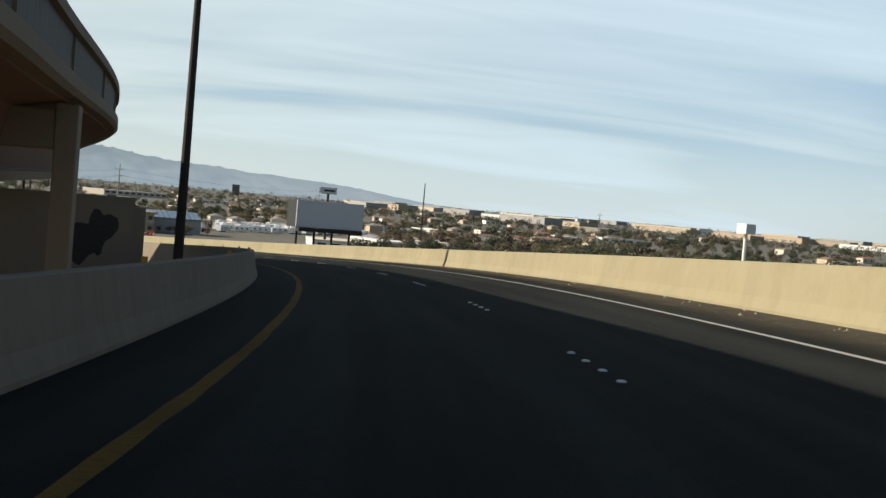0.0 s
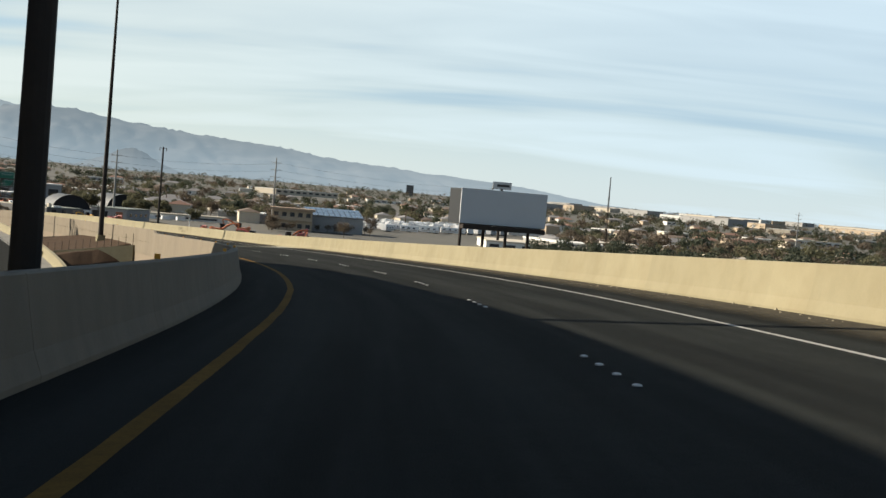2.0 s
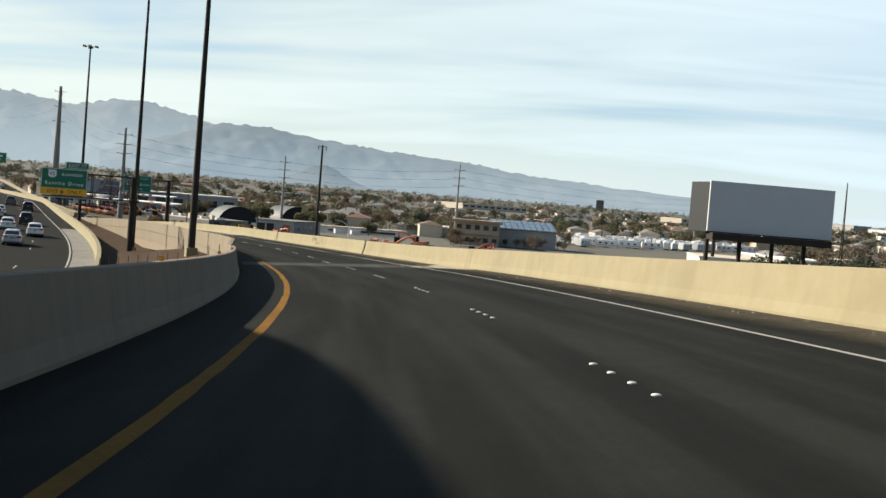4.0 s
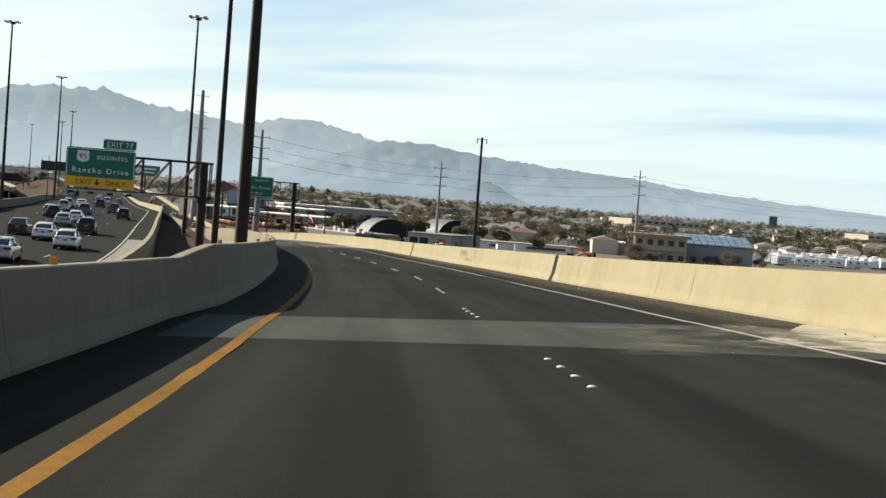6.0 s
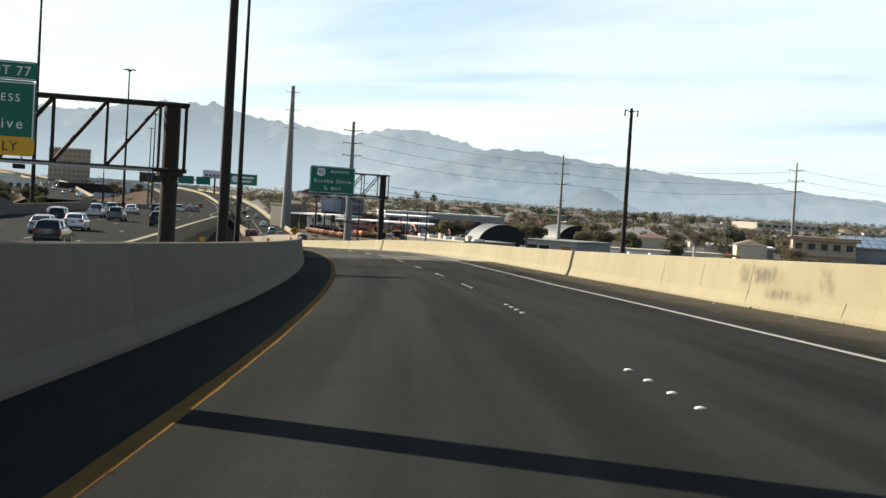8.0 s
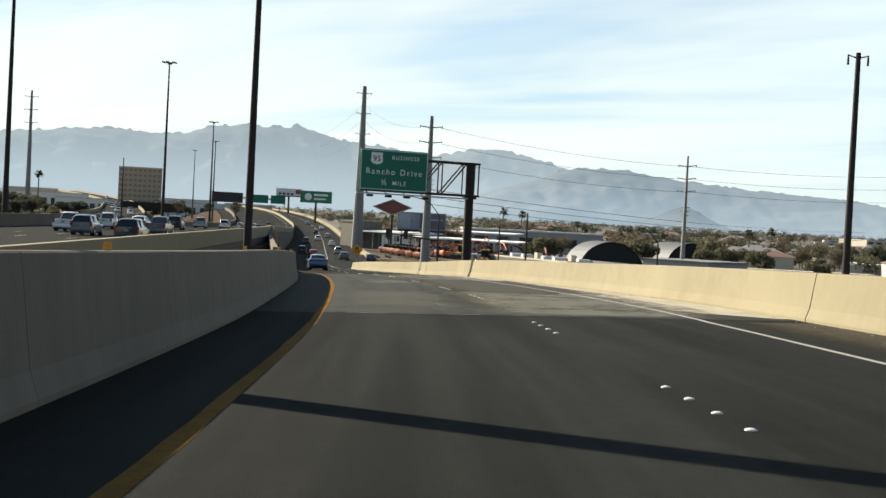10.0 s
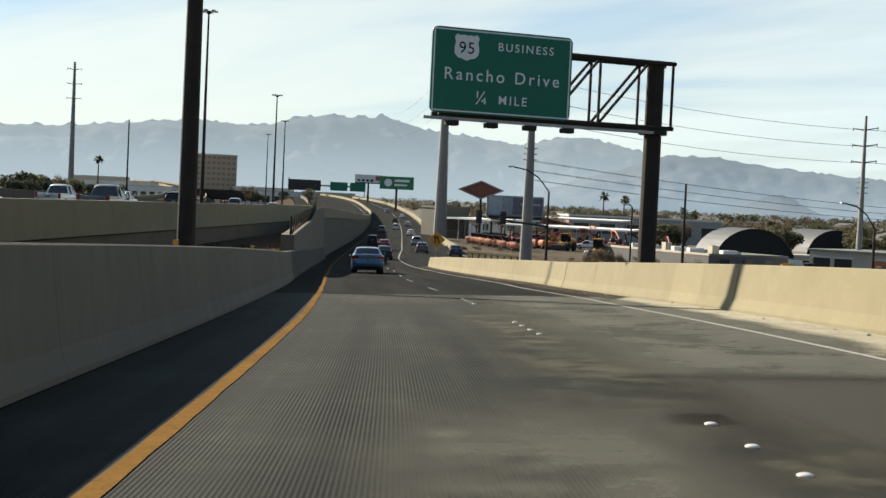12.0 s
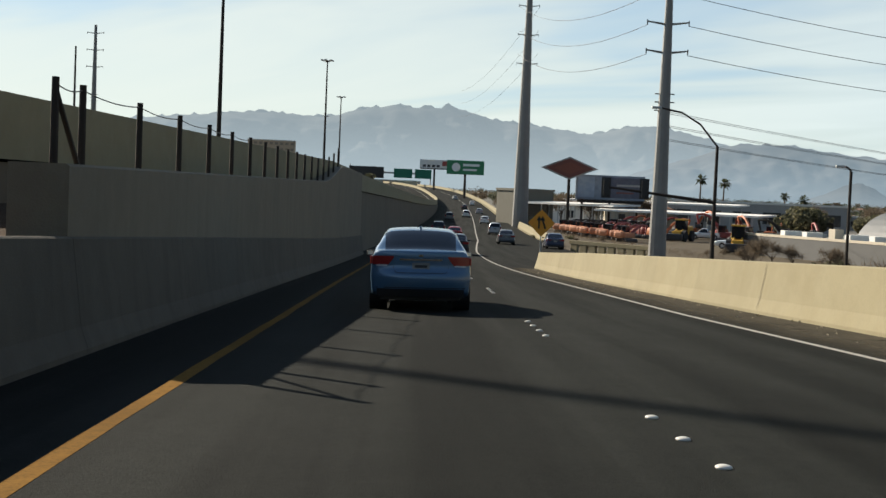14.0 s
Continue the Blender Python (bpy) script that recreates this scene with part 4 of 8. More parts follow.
def guide_sign(m, w, h, post_x, post_z, rows, label, amber=False, tab=None, truss_to=None, post_foot=None):
    """An overhead guide sign on a cantilever truss. Local space: x to the right along the sign, faces -y, z up; 0 is the sign's lower left corner."""
    g = thing("overhead_sign", m, label, "road sign", "overhead signs")
    board = part("sign_board", plate(B(), 0, w, 0, h, 0, 0.08, 0.22), SIGN_GREEN, g, "green reflective board with white border")
    bm = B()
    for x0, x1, z0, z1 in ((0.06, w - 0.06, h - 0.11, h - 0.06), (0.06, w - 0.06, 0.06, 0.11), (0.06, 0.11, 0.06, h - 0.06), (w - 0.11, w - 0.06, 0.06, h - 0.06)):
        box(bm, x0, x1, -0.006, 0.0, z0, z1)
    part("border", bm, SIGN_WHITE, board)
    if amber:
        part("exit_panel", plate(B(), 0, w, -0.02, 0.72, -0.012, 0.01, 0.16), SIGN_YELLOW, board, "amber exit only panel")
        letters("EXIT", 0.52, SIGN_BLACK, board, w * 0.15, 0.17, -0.02)
        letters("ONLY", 0.52, SIGN_BLACK, board, w * 0.58, 0.17, -0.02)
        bm = B()
        box(bm, w * 0.46 - 0.05, w * 0.46 + 0.05, -0.024, -0.016, 0.3, 0.6)
        v = [bm.verts.new(c) for c in ((w * 0.46 - 0.25, -0.024, 0.36), (w * 0.46, -0.024, 0.1), (w * 0.46 + 0.25, -0.024, 0.36))]
        bm.faces.new(v)
        part("arrow", bm, SIGN_BLACK, board)
    for text, size, fx, fz in rows:
        letters(text, size, SIGN_WHITE, board, w * fx, h * fz, -0.008, "CENTER", spacing=1.32)
    cx, cz, sw = w * 0.24, h * 0.775, h * 0.31
    part("route_shield", shield(B(), cx, cz, sw, -0.012), SIGN_WHITE, board, "white route shield")
    letters("95", sw * 0.62, SIGN_BLACK, board, cx, cz - sw * 0.22, -0.018, "CENTER")
    if tab:
        tb = part("exit_tab", plate(B(), w * 0.52, w * 1.0, h + 0.02, h + 0.75, 0, 0.07, 0.12), SIGN_GREEN, g, "green exit number tab")
        bm = B()
        for z0 in (h + 0.06, h + 0.68):
            box(bm, w * 0.54, w * 0.98, -0.006, 0, z0, z0 + 0.035)
        part("border", bm, SIGN_WHITE, tb)
        letters(tab, 0.52, SIGN_WHITE, tb, w * 0.76, h + 0.2, -0.008, "CENTER")
    # truss of four chords with posts and diagonals
    z0, z1, y0, y1 = post_z[0], post_z[1], 0.18, 1.02
    for y in (y0, y1):
        for z in (z0, z1):
            part("chord", tube(B(), (0.4, y, z), (post_x + 0.5, y, z), 0.085, 0.085, 8), DARK_STEEL, g)
        for k in range(int((post_x - 1.1) / 2.06)):
            xb = post_x - 0.63 - 2.06 * k
            xa = xb - 2.06
            part("strut", tube(B(), (xa, y, z0), (xa, y, z1), 0.055, 0.055, 6), DARK_STEEL, g)
            part("diagonal", tube(B(), (xa, y, z0), (xb, y, z1), 0.06, 0.06, 6), DARK_STEEL, g)
        part("strut", tube(B(), (post_x - 0.63, y, z0), (post_x - 0.63, y, z1), 0.055, 0.055, 6), DARK_STEEL, g)
        part("strut", tube(B(), (post_x + 0.4, y, z0), (post_x + 0.4, y, z1), 0.055, 0.055, 6), DARK_STEEL, g)
    part("post", tube(B(), (post_x - 0.15, 0.56, post_foot), (post_x - 0.15, 0.56, z1 + 0.1), 0.36, 0.33, 16), DARK_STEEL, g, "thick dark brown steel post")
    part("post_flange", tube(B(), (post_x - 0.15, 0.56, z0 - 0.25), (post_x - 0.15, 0.56, z0 - 0.08), 0.55, 0.55, 16), DARK_STEEL, g)
    # lamp brackets under the sign
    part("walkway", box(B(), -0.5, post_x - 0.9, -0.95, -0.75, -0.32, -0.22, 0.0), STEEL, g, "grey lighting rail")
    for k in range(4):
        x = w * (0.1 + 0.27 * k)
        bm = B()
        box(bm, x - 0.22, x + 0.22, -1.15, -0.75, -0.52, -0.34, 0.03)
        part("sign_lamp", bm, DARK_STEEL, g)
        part("lamp_arm", tube(B(), (x, -0.8, -0.28), (x, 0.2, -0.05), 0.035, 0.035, 5), DARK_STEEL, g)
    return g


def sign_pose(tl, tr, h):
    a, b = Vector(tl), Vector(tr)
    d = b - a
    return Matrix.Translation((a.x, a.y, (a.z + b.z) / 2 - h)) @ Matrix.Rotation(math.atan2(d.y, d.x), 4, "Z")


guide_sign(sign_pose((63.3, 226.9, 14.0), (68.3, 227.3, 14.0), 2.9), 5.02, 2.9, 10.4, (-0.2, 2.45), [("BUSINESS", 0.42, 0.66, 0.72), ("Rancho Drive", 0.56, 0.5, 0.36)],
           "green overhead freeway guide sign with amber exit panel", True, "EXIT 77", post_foot=-8.5)
guide_sign(sign_pose((85.2, 316.9, 13.9), (90.5, 318.4, 13.9), 3.1), 5.5, 3.1, 9.45, (0.0, 2.5), [("BUSINESS", 0.42, 0.66, 0.77), ("Rancho Drive", 0.62, 0.5, 0.395), ("MILE", 0.46, 0.58, 0.14), ("\u00bc", 0.66, 0.36, 0.13)],
           "green overhead guide sign on a dark cantilever truss", post_foot=-7.5)

# ---- vehicles ----
GLASS = mat("dark_car_glass", (0.012, 0.014, 0.017), 0.06, spec=0.6)
TYRE = mat("black_tyre", (0.018, 0.018, 0.018), 0.85)
RIM = mat("alloy_rim", (0.45, 0.45, 0.46), 0.35, 0.8)
TRIM = mat("black_car_trim", (0.02, 0.02, 0.022), 0.5)
TAIL = mat("red_tail_lamp", (0.26, 0.012, 0.012), 0.25, spec=0.6)
BRAKE = glow("lit_brake_lamp", (1.0, 0.08, 0.04), 0.6)
LAMP_CLEAR = mat("clear_lamp", (0.6, 0.6, 0.62), 0.15)
PLATE = mat("pale_number_plate", (0.2, 0.2, 0.19), 0.5)
CHROME = mat("chrome_strip", (0.7, 0.7, 0.72), 0.15, 1.0)
PAINTS = {k: mat(f"{k}_car_paint", c, 0.32, 0.25, coat=0.8) for k, c in {
    "light blue": (0.072, 0.15, 0.25), "red": (0.3, 0.012, 0.012), "black": (0.012, 0.012, 0.014), "white": (0.72, 0.72, 0.7), "silver": (0.42, 0.43, 0.44), "grey": (0.13, 0.135, 0.14), "dark blue": (0.02, 0.03, 0.07)}.items()}

# stations: y, half width, underside, shoulder height, deck height (fractions of the length for y)
SHAPES = {
    "sedan": dict(L=4.8, W=0.93, H=1.48, deck=[(-0.5, 0.84, 0.40, 0.84, 0.99), (-0.487, 0.92, 0.30, 0.90, 1.06), (-0.45, 0.975, 0.24, 0.93, 1.09), (-0.36, 1.0, 0.2, 0.93, 1.07), (-0.2, 1.0, 0.18, 0.92, 1.0), (0.1, 1.0, 0.18, 0.9, 0.98), (0.25, 1.0, 0.18, 0.88, 0.97), (0.36, 0.98, 0.19, 0.84, 0.92), (0.45, 0.92, 0.22, 0.74, 0.8), (0.49, 0.82, 0.28, 0.62, 0.68), (0.5, 0.74, 0.36, 0.55, 0.6)],
                  cabin=[(-0.40, 0.82, 1.04, 1.06), (-0.27, 0.86, 1.0, 1.47), (-0.12, 0.86, 0.98, 1.55), (0.04, 0.86, 0.97, 1.54), (0.12, 0.86, 0.97, 1.46), (0.27, 0.82, 0.95, 0.97)], roof=(1, 4)),
    "suv": dict(L=4.75, W=0.94, H=1.72, deck=[(-0.5, 0.84, 0.45, 0.95, 1.05), (-0.485, 0.93, 0.34, 1.0, 1.1), (-0.42, 0.99, 0.26, 1.02, 1.12), (-0.3, 1.0, 0.24, 1.02, 1.12), (0.1, 1.0, 0.24, 1.0, 1.08), (0.26, 1.0, 0.24, 0.98, 1.08), (0.4, 0.96, 0.25, 0.92, 1.0), (0.48, 0.86, 0.32, 0.78, 0.84), (0.5, 0.78, 0.4, 0.66, 0.7)],
                cabin=[(-0.485, 0.86, 1.08, 1.12), (-0.42, 0.86, 1.08, 1.66), (-0.2, 0.86, 1.06, 1.72), (0.05, 0.86, 1.05, 1.71), (0.13, 0.85, 1.04, 1.62), (0.27, 0.83, 1.02, 1.06)], roof=(1, 4)),
    "pickup": dict(L=5.5, W=0.97, H=1.8, deck=[(-0.5, 0.9, 0.5, 0.98, 1.04), (-0.49, 0.98, 0.4, 1.02, 1.06), (-0.4, 1.0, 0.34, 1.04, 1.07), (-0.08, 1.0, 0.34, 1.04, 1.07), (-0.06, 1.0, 0.32, 1.06, 1.12), (0.22, 1.0, 0.32, 1.06, 1.14), (0.42, 0.97, 0.34, 1.0, 1.06), (0.49, 0.88, 0.4, 0.86, 0.92), (0.5, 0.82, 0.45, 0.8, 0.84)],
                   cabin=[(-0.085, 0.86, 1.08, 1.1), (-0.06, 0.86, 1.1, 1.74), (0.0, 0.86, 1.1, 1.8), (0.09, 0.86, 1.1, 1.79), (0.13, 0.85, 1.1, 1.72), (0.23, 0.84, 1.1, 1.12)], roof=(1, 4)),
}


def loft(rings, material, name, parent, label="", smooth=True):
    n = len(rings[0])
    verts = [v for r in rings for v in r]
    faces = [(a * n + k, a * n + (k + 1) % n, (a + 1) * n + (k + 1) % n, (a + 1) * n + k) for a in range(len(rings) - 1) for k in range(n)]
    faces += [tuple(range(n - 1, -1, -1)), tuple(range((len(rings) - 1) * n, len(rings) * n))]
    ob = mesh_ob(name, verts, faces, material, parent, label)
    if smooth:
        me = ob.data
        me.polygons.foreach_set("use_smooth", [True] * (len(me.polygons) - 2) + [False] * 2)
        bm = bmesh.new()
        bm.from_mesh(me)
        bmesh.ops.recalc_face_normals(bm, faces=bm.faces)
        for e in bm.edges:
            if len(e.link_faces) == 2 and e.calc_face_angle(0) > radians(38):
                e.smooth = False
        bm.to_mesh(me)
        bm.free()
    return ob


def build_car(kind, colour, label, m, braking=False):
    sh = SHAPES[kind]
    L, W = sh["L"], sh["W"]
    paint = PAINTS[colour]
    c = thing({"sedan": "car", "suv": "suv", "pickup": "pickup_truck"}[kind], m, label, {"sedan": "car", "suv": "suv", "pickup": "pickup truck"}[kind], "traffic")
    rings = []
    for f, w, zb, zs, zd in sh["deck"]:
        y, w = f * L, w * W
        half = [(w * 0.86, zb), (w * 0.97, zb + 0.08), (w, zb + 0.28), (w * 0.985, (zb + zs) / 2 + 0.1), (w, zs - 0.1), (w * 0.965, zs), (w * 0.86, zd - 0.015), (w * 0.5, zd + 0.012)]
        rings.append([(x, y, z) for x, z in half] + [(0, y, zd + 0.02)] + [(-x, y, z) for x, z in half[::-1]] + [(0, y, zb)])
    body = loft(rings, paint, "body", c)
    rings = []
    for f, w, zb, zt in sh["cabin"]:
        y, wb = f * L, w * W
        g = max(0.0, (zt - zb) / 0.5)
        wt = wb * (1 - 0.2 * g)
        half = [(wb, zb - 0.06), (wb * 0.99, zb + 0.02), (wt * 1.02, zt - 0.07 * min(1, g)), (wt * 0.92, zt - 0.015), (wt * 0.5, zt + 0.006)]
        rings.append([(x, y, z) for x, z in half] + [(0, y, zt + 0.01)] + [(-x, y, z) for x, z in half[::-1]])
    loft(rings, GLASS, "window_glass", c, "dark tinted windows")
    # roof skin and pillars follow the cabin
    cab = sh["cabin"]
    a, b = sh["roof"]
    def rim(i, up=0.008, f=1.0):
        fy, w, zb, zt = cab[i]
        g = max(0.0, (zt - zb) / 0.5)
        wt = w * W * (1 - 0.2 * g)
        return fy * L, wt * 1.03 * f, zt
    verts, faces = [], []
    edge = [rim(i) for i in range(a, b + 1)]
    edge = [(edge[0][0] - 0.1, edge[0][1] * 1.01, edge[0][2] - 0.062)] + edge
    for y, w, z in edge:
        verts += [(-w, y, z - 0.075), (-w * 0.9, y, z + 0.004), (-w * 0.45, y, z + 0.022), (0, y, z + 0.026), (w * 0.45, y, z + 0.022), (w * 0.9, y, z + 0.004), (w, y, z - 0.075)]
    for i in range(b - a + 1):
        for k in range(6):
            faces.append((i * 7 + k, i * 7 + k + 1, i * 7 + k + 8, i * 7 + k + 7))
    roof = mesh_ob("roof", verts, faces, paint, c, smooth=True)
    for sx in (-1, 1):
        for i0, i1 in ((0, a), (len(cab) - 1, b)):
            f0, w0, zb0, zt0 = cab[i0]
            y1, w1, z1 = rim(i1)
            p0, p1 = Vector((sx * w0 * W * 0.97, f0 * L, zb0)), Vector((sx * w1 * 0.98, y1, z1 - 0.05))
            part("pillar", tube(B(), p0, p1, 0.055, 0.045, 6), paint, c)
        f0, w0, zb0, zt0 = cab[2]
        part("pillar", tube(B(), (sx * w0 * W * 0.985, f0 * L, zb0), (sx * w0 * W * 0.82, f0 * L, zt0 - 0.06), 0.04, 0.04, 6), TRIM, c)
        bm = B()
        fm = cab[-1][0] * L - 0.45
        box(bm, min(sx * W * 0.95, sx * W * 1.17), max(sx * W * 0.95, sx * W * 1.12), fm - 0.05, fm + 0.08, 0.98, 1.1, 0.035)
        part("wing_mirror", bm, TRIM, c)
    rw = 0.33 if kind == "sedan" else 0.37
    for fy in (-0.3, 0.31):
        for sx in (-1, 1):
            w = part("wheel", tube(B(), (sx * (W - 0.24), fy * L, rw), (sx * (W + 0.005), fy * L, rw), rw, rw, 20), TYRE, c)
            part("rim", tube(B(), (sx * (W - 0.1), fy * L, rw), (sx * (W + 0.012), fy * L, rw), rw * 0.62, rw * 0.6, 12), RIM, w)
            # dark wheel arch
            part("wheel_arch", tube(B(), (sx * (W - 0.3), fy * L, rw + 0.03), (sx * (W + 0.002), fy * L, rw + 0.03), rw * 1.13, rw * 1.13, 20), TRIM, c)
    yr, zl = -L * 0.5, sh["deck"][1][3]
    for sx in (-1, 1):
        bm = B()
        x0, x1 = sorted((sx * W * 0.48, sx * W * 0.97))
        if kind == "sedan":
            prof = [(0.985, 0.2, 0.07), (0.98, 0.17, -0.07), (0.9, -0.03, -0.1), (0.6, -0.045, -0.085), (0.45, -0.045, -0.02), (0.52, -0.045, 0.065), (0.9, -0.03, 0.095)]
            f = [bm.verts.new((sx * W * px, yr + py, zl + pz)) for px, py, pz in prof]
            g = [bm.verts.new((sx * W * px * 0.97, yr + py + 0.12, zl + pz)) for px, py, pz in prof]
            bm.faces.new(f)
            bm.faces.new(g[::-1])
            for q in range(len(f)):
                r = (q + 1) % len(f)
                bm.faces.new((f[q], f[r], g[r], g[q]))
            bmesh.ops.recalc_face_normals(bm, faces=bm.faces)
        else:
            x0, x1 = sorted((sx * W * 0.74, sx * W * 0.95))
            box(bm, x0, x1, yr - 0.01, yr + 0.16, zl - 0.22, zl + 0.16, 0.04)
        part("tail_lamp", bm, BRAKE if braking else TAIL, c, "red tail lamp")
        bm = B()
        x0, x1 = sorted((sx * W * 0.5, sx * W * 0.84))
        box(bm, x0, x1, L * 0.44, L * 0.49, 0.62, 0.74, 0.03)
        part("headlamp", bm, LAMP_CLEAR, c)
    part("number_plate", box(B(), -0.16, 0.16, yr - 0.02, yr + 0.06, zl - 0.2, zl - 0.05, 0.005), PLATE, c, "pale number plate")
    part("boot_strip", box(B(), -0.36, 0.36, yr - 0.012, yr + 0.05, zl + 0.035, zl + 0.062, 0.008), CHROME, c, "chrome strip above the number plate")
    part("bumper", box(B(), -W * 0.95, W * 0.95, yr - 0.04, yr + 0.3, 0.36, 0.66, 0.1), paint, c)
    part("lower_bumper", box(B(), -W * 0.9, W * 0.9, yr - 0.03, yr + 0.3, 0.22, 0.42, 0.07), TRIM, c, "black lower bumper")
    if kind == "sedan":
        part("aerial_fin", box(B(), -0.02, 0.02, cab[1][0] * L + 0.15, cab[1][0] * L + 0.3, cab[1][3] + 0.02, cab[1][3] + 0.1, 0.01), paint, c)
    if kind == "pickup":
        part("load_bed", box(B(), -W * 0.82, W * 0.82, -L * 0.48, -L * 0.09, 1.06, 1.1, 0.0), TRIM, c, "open dark load bed")
        for sx in (-1, 1):
            x0, x1 = sorted((sx * W * 0.84, sx * W * 0.97))
            part("bed_rail", box(B(), x0, x1, -L * 0.495, -L * 0.08, 1.04, 1.16, 0.02), paint, c)
        part("tailgate", box(B(), -W * 0.9, W * 0.9, -L * 0.5, -L * 0.488, 0.7, 1.15, 0.01), paint, c)
    return c


def on_ramp(s, u):
    p, q = at(s - 1.3, u), at(s + 1.3, u)
    d = (q - p).normalized()
    bank = radians(line(s)[3])
    side = Vector((math.cos(line(s)[4]), math.sin(line(s)[4]), math.tan(bank))).normalized()
    up = side.cross(d).normalized()
    side = d.cross(up)
    return Matrix.Translation(at(s, u, 0.004)) @ Matrix((side, d, up)).transposed().to_4x4()


def on_freeway(y, off):
    """A place on the freeway: y along it, off metres left of its edge barrier."""
    i = min(range(len(HWY) - 1), key=lambda k: abs(HWY[k].y - y))
    a, b = HWY[max(i - 1, 0)], HWY[min(i + 1, len(HWY) - 1)]
    f = (y - a.y) / (b.y - a.y)
    p = a.lerp(b, f)
    d = (b - a).normalized()
    h = math.atan2(-d.x, d.y)
    return Matrix.Translation((p.x - math.cos(h) * off, p.y - math.sin(h) * off, p.z + 0.004)) @ Matrix.Rotation(h, 4, "Z") @ Matrix.Rotation(math.asin(max(-0.2, min(0.2, d.z))), 4, "X")


# the saloon ahead: one smooth hull of stations and cross-section rows, cut into painted panels and glass
HULL = [  # y, half width, underside, shoulder, deck or roof height, share of cabin
    (-2.16, 0.885, 0.30, 0.93, 1.085, 0.0), (-2.02, 0.9, 0.25, 0.94, 1.095, 0.0), (-1.75, 0.91, 0.22, 0.945, 1.09, 0.0), (-1.55, 0.912, 0.2, 0.945, 1.1, 0.03),
    (-1.25, 0.912, 0.2, 0.94, 1.27, 0.5), (-0.9, 0.912, 0.2, 0.935, 1.435, 0.96), (-0.5, 0.912, 0.2, 0.93, 1.49, 1.0), (0.0, 0.912, 0.2, 0.92, 1.505, 1.0),
    (0.45, 0.912, 0.2, 0.91, 1.46, 0.97), (0.85, 0.91, 0.2, 0.9, 1.24, 0.5), (1.2, 0.905, 0.2, 0.89, 1.0, 0.03), (1.6, 0.895, 0.2, 0.86, 0.94, 0.0), (2.0, 0.86, 0.22, 0.78, 0.85, 0.0), (2.25, 0.78, 0.27, 0.68, 0.74, 0.0), (2.35, 0.68, 0.34, 0.6, 0.64, 0.0)]
REAR_DEPTH = [(0.2, 0.06), (0.32, 0.13), (0.42, 0.185), (0.5, 0.225), (0.6, 0.235), (0.7, 0.215), (0.735, 0.16), (0.8, 0.15), (0.92, 0.16), (1.02, 0.165), (1.07, 0.15), (1.1, 0.06)]


def hull_ring(y, w, zb, zs, zt, g):
    """Half a cross-section from the sill to the middle of the roof."""
    low = [(0.8 * w, zb), (0.955 * w, zb + 0.05), (0.985 * w, zb + 0.22), (w, 0.6), (0.992 * w, 0.78), (0.975 * w, zs)]
    deck_ = [(0.9 * w, zt - 0.03), (0.8 * w, zt - 0.008), (0.66 * w, zt), (0.45 * w, zt + 0.008), (0.22 * w, zt + 0.014), (0.0, zt + 0.016)]
    cab_ = [(0.905 * w, zs + 0.06), (0.8 * w, zs + 0.06 + (zt - zs) * 0.6), (0.685 * w, zt - 0.035), (0.55 * w, zt), (0.28 * w, zt + 0.018), (0.0, zt + 0.022)]
    top = [(a * (1 - g) + c * g, b * (1 - g) + d * g) for (a, b), (c, d) in zip(deck_, cab_)]
    return np.array([(x, y, z) for x, z in low + top])


def dense(P, n):
    """Smooth rows between rows (Catmull-Rom along the first axis)."""
    P = np.concatenate([[2 * P[0] - P[1]], P, [2 * P[-1] - P[-2]]])
    out = []
    for i in range(1, len(P) - 2):
        a, b, c, d = P[i - 1:i + 3]
        for u in np.arange(n) / n:
            out.append(0.5 * (2 * b + (c - a) * u + (2 * a - 5 * b + 4 * c - d) * u * u + (3 * b - a - 3 * c + d) * u ** 3))
    return np.array(out + [P[-2]])


def rear_y(x, z):
    """The rear panel's surface behind the last hull ring."""
    d = float(np.interp(z, *zip(*REAR_DEPTH)))
    return -2.16 - d * max(0.0, 1 - abs(x / 0.9) ** 3.2)


def rear_patch(name, outline, material, parent, lift=0.006, label="", rows=10):
    """A patch that follows the rear panel; outline(z share) gives z and the two x limits."""
    verts, faces = [], []
    for r in range(rows + 1):
        z, x0, x1 = outline(r / rows)
        for k in range(rows + 1):
            x = x0 + (x1 - x0) * k / rows
            verts.append((x, rear_y(x, z) - lift, z))
    n = rows + 1
    faces = [(r * n + k, r * n + k + 1, (r + 1) * n + k + 1, (r + 1) * n + k) for r in range(rows) for k in range(rows)]
    return mesh_ob(name, verts, faces, material, parent, label, smooth=True)


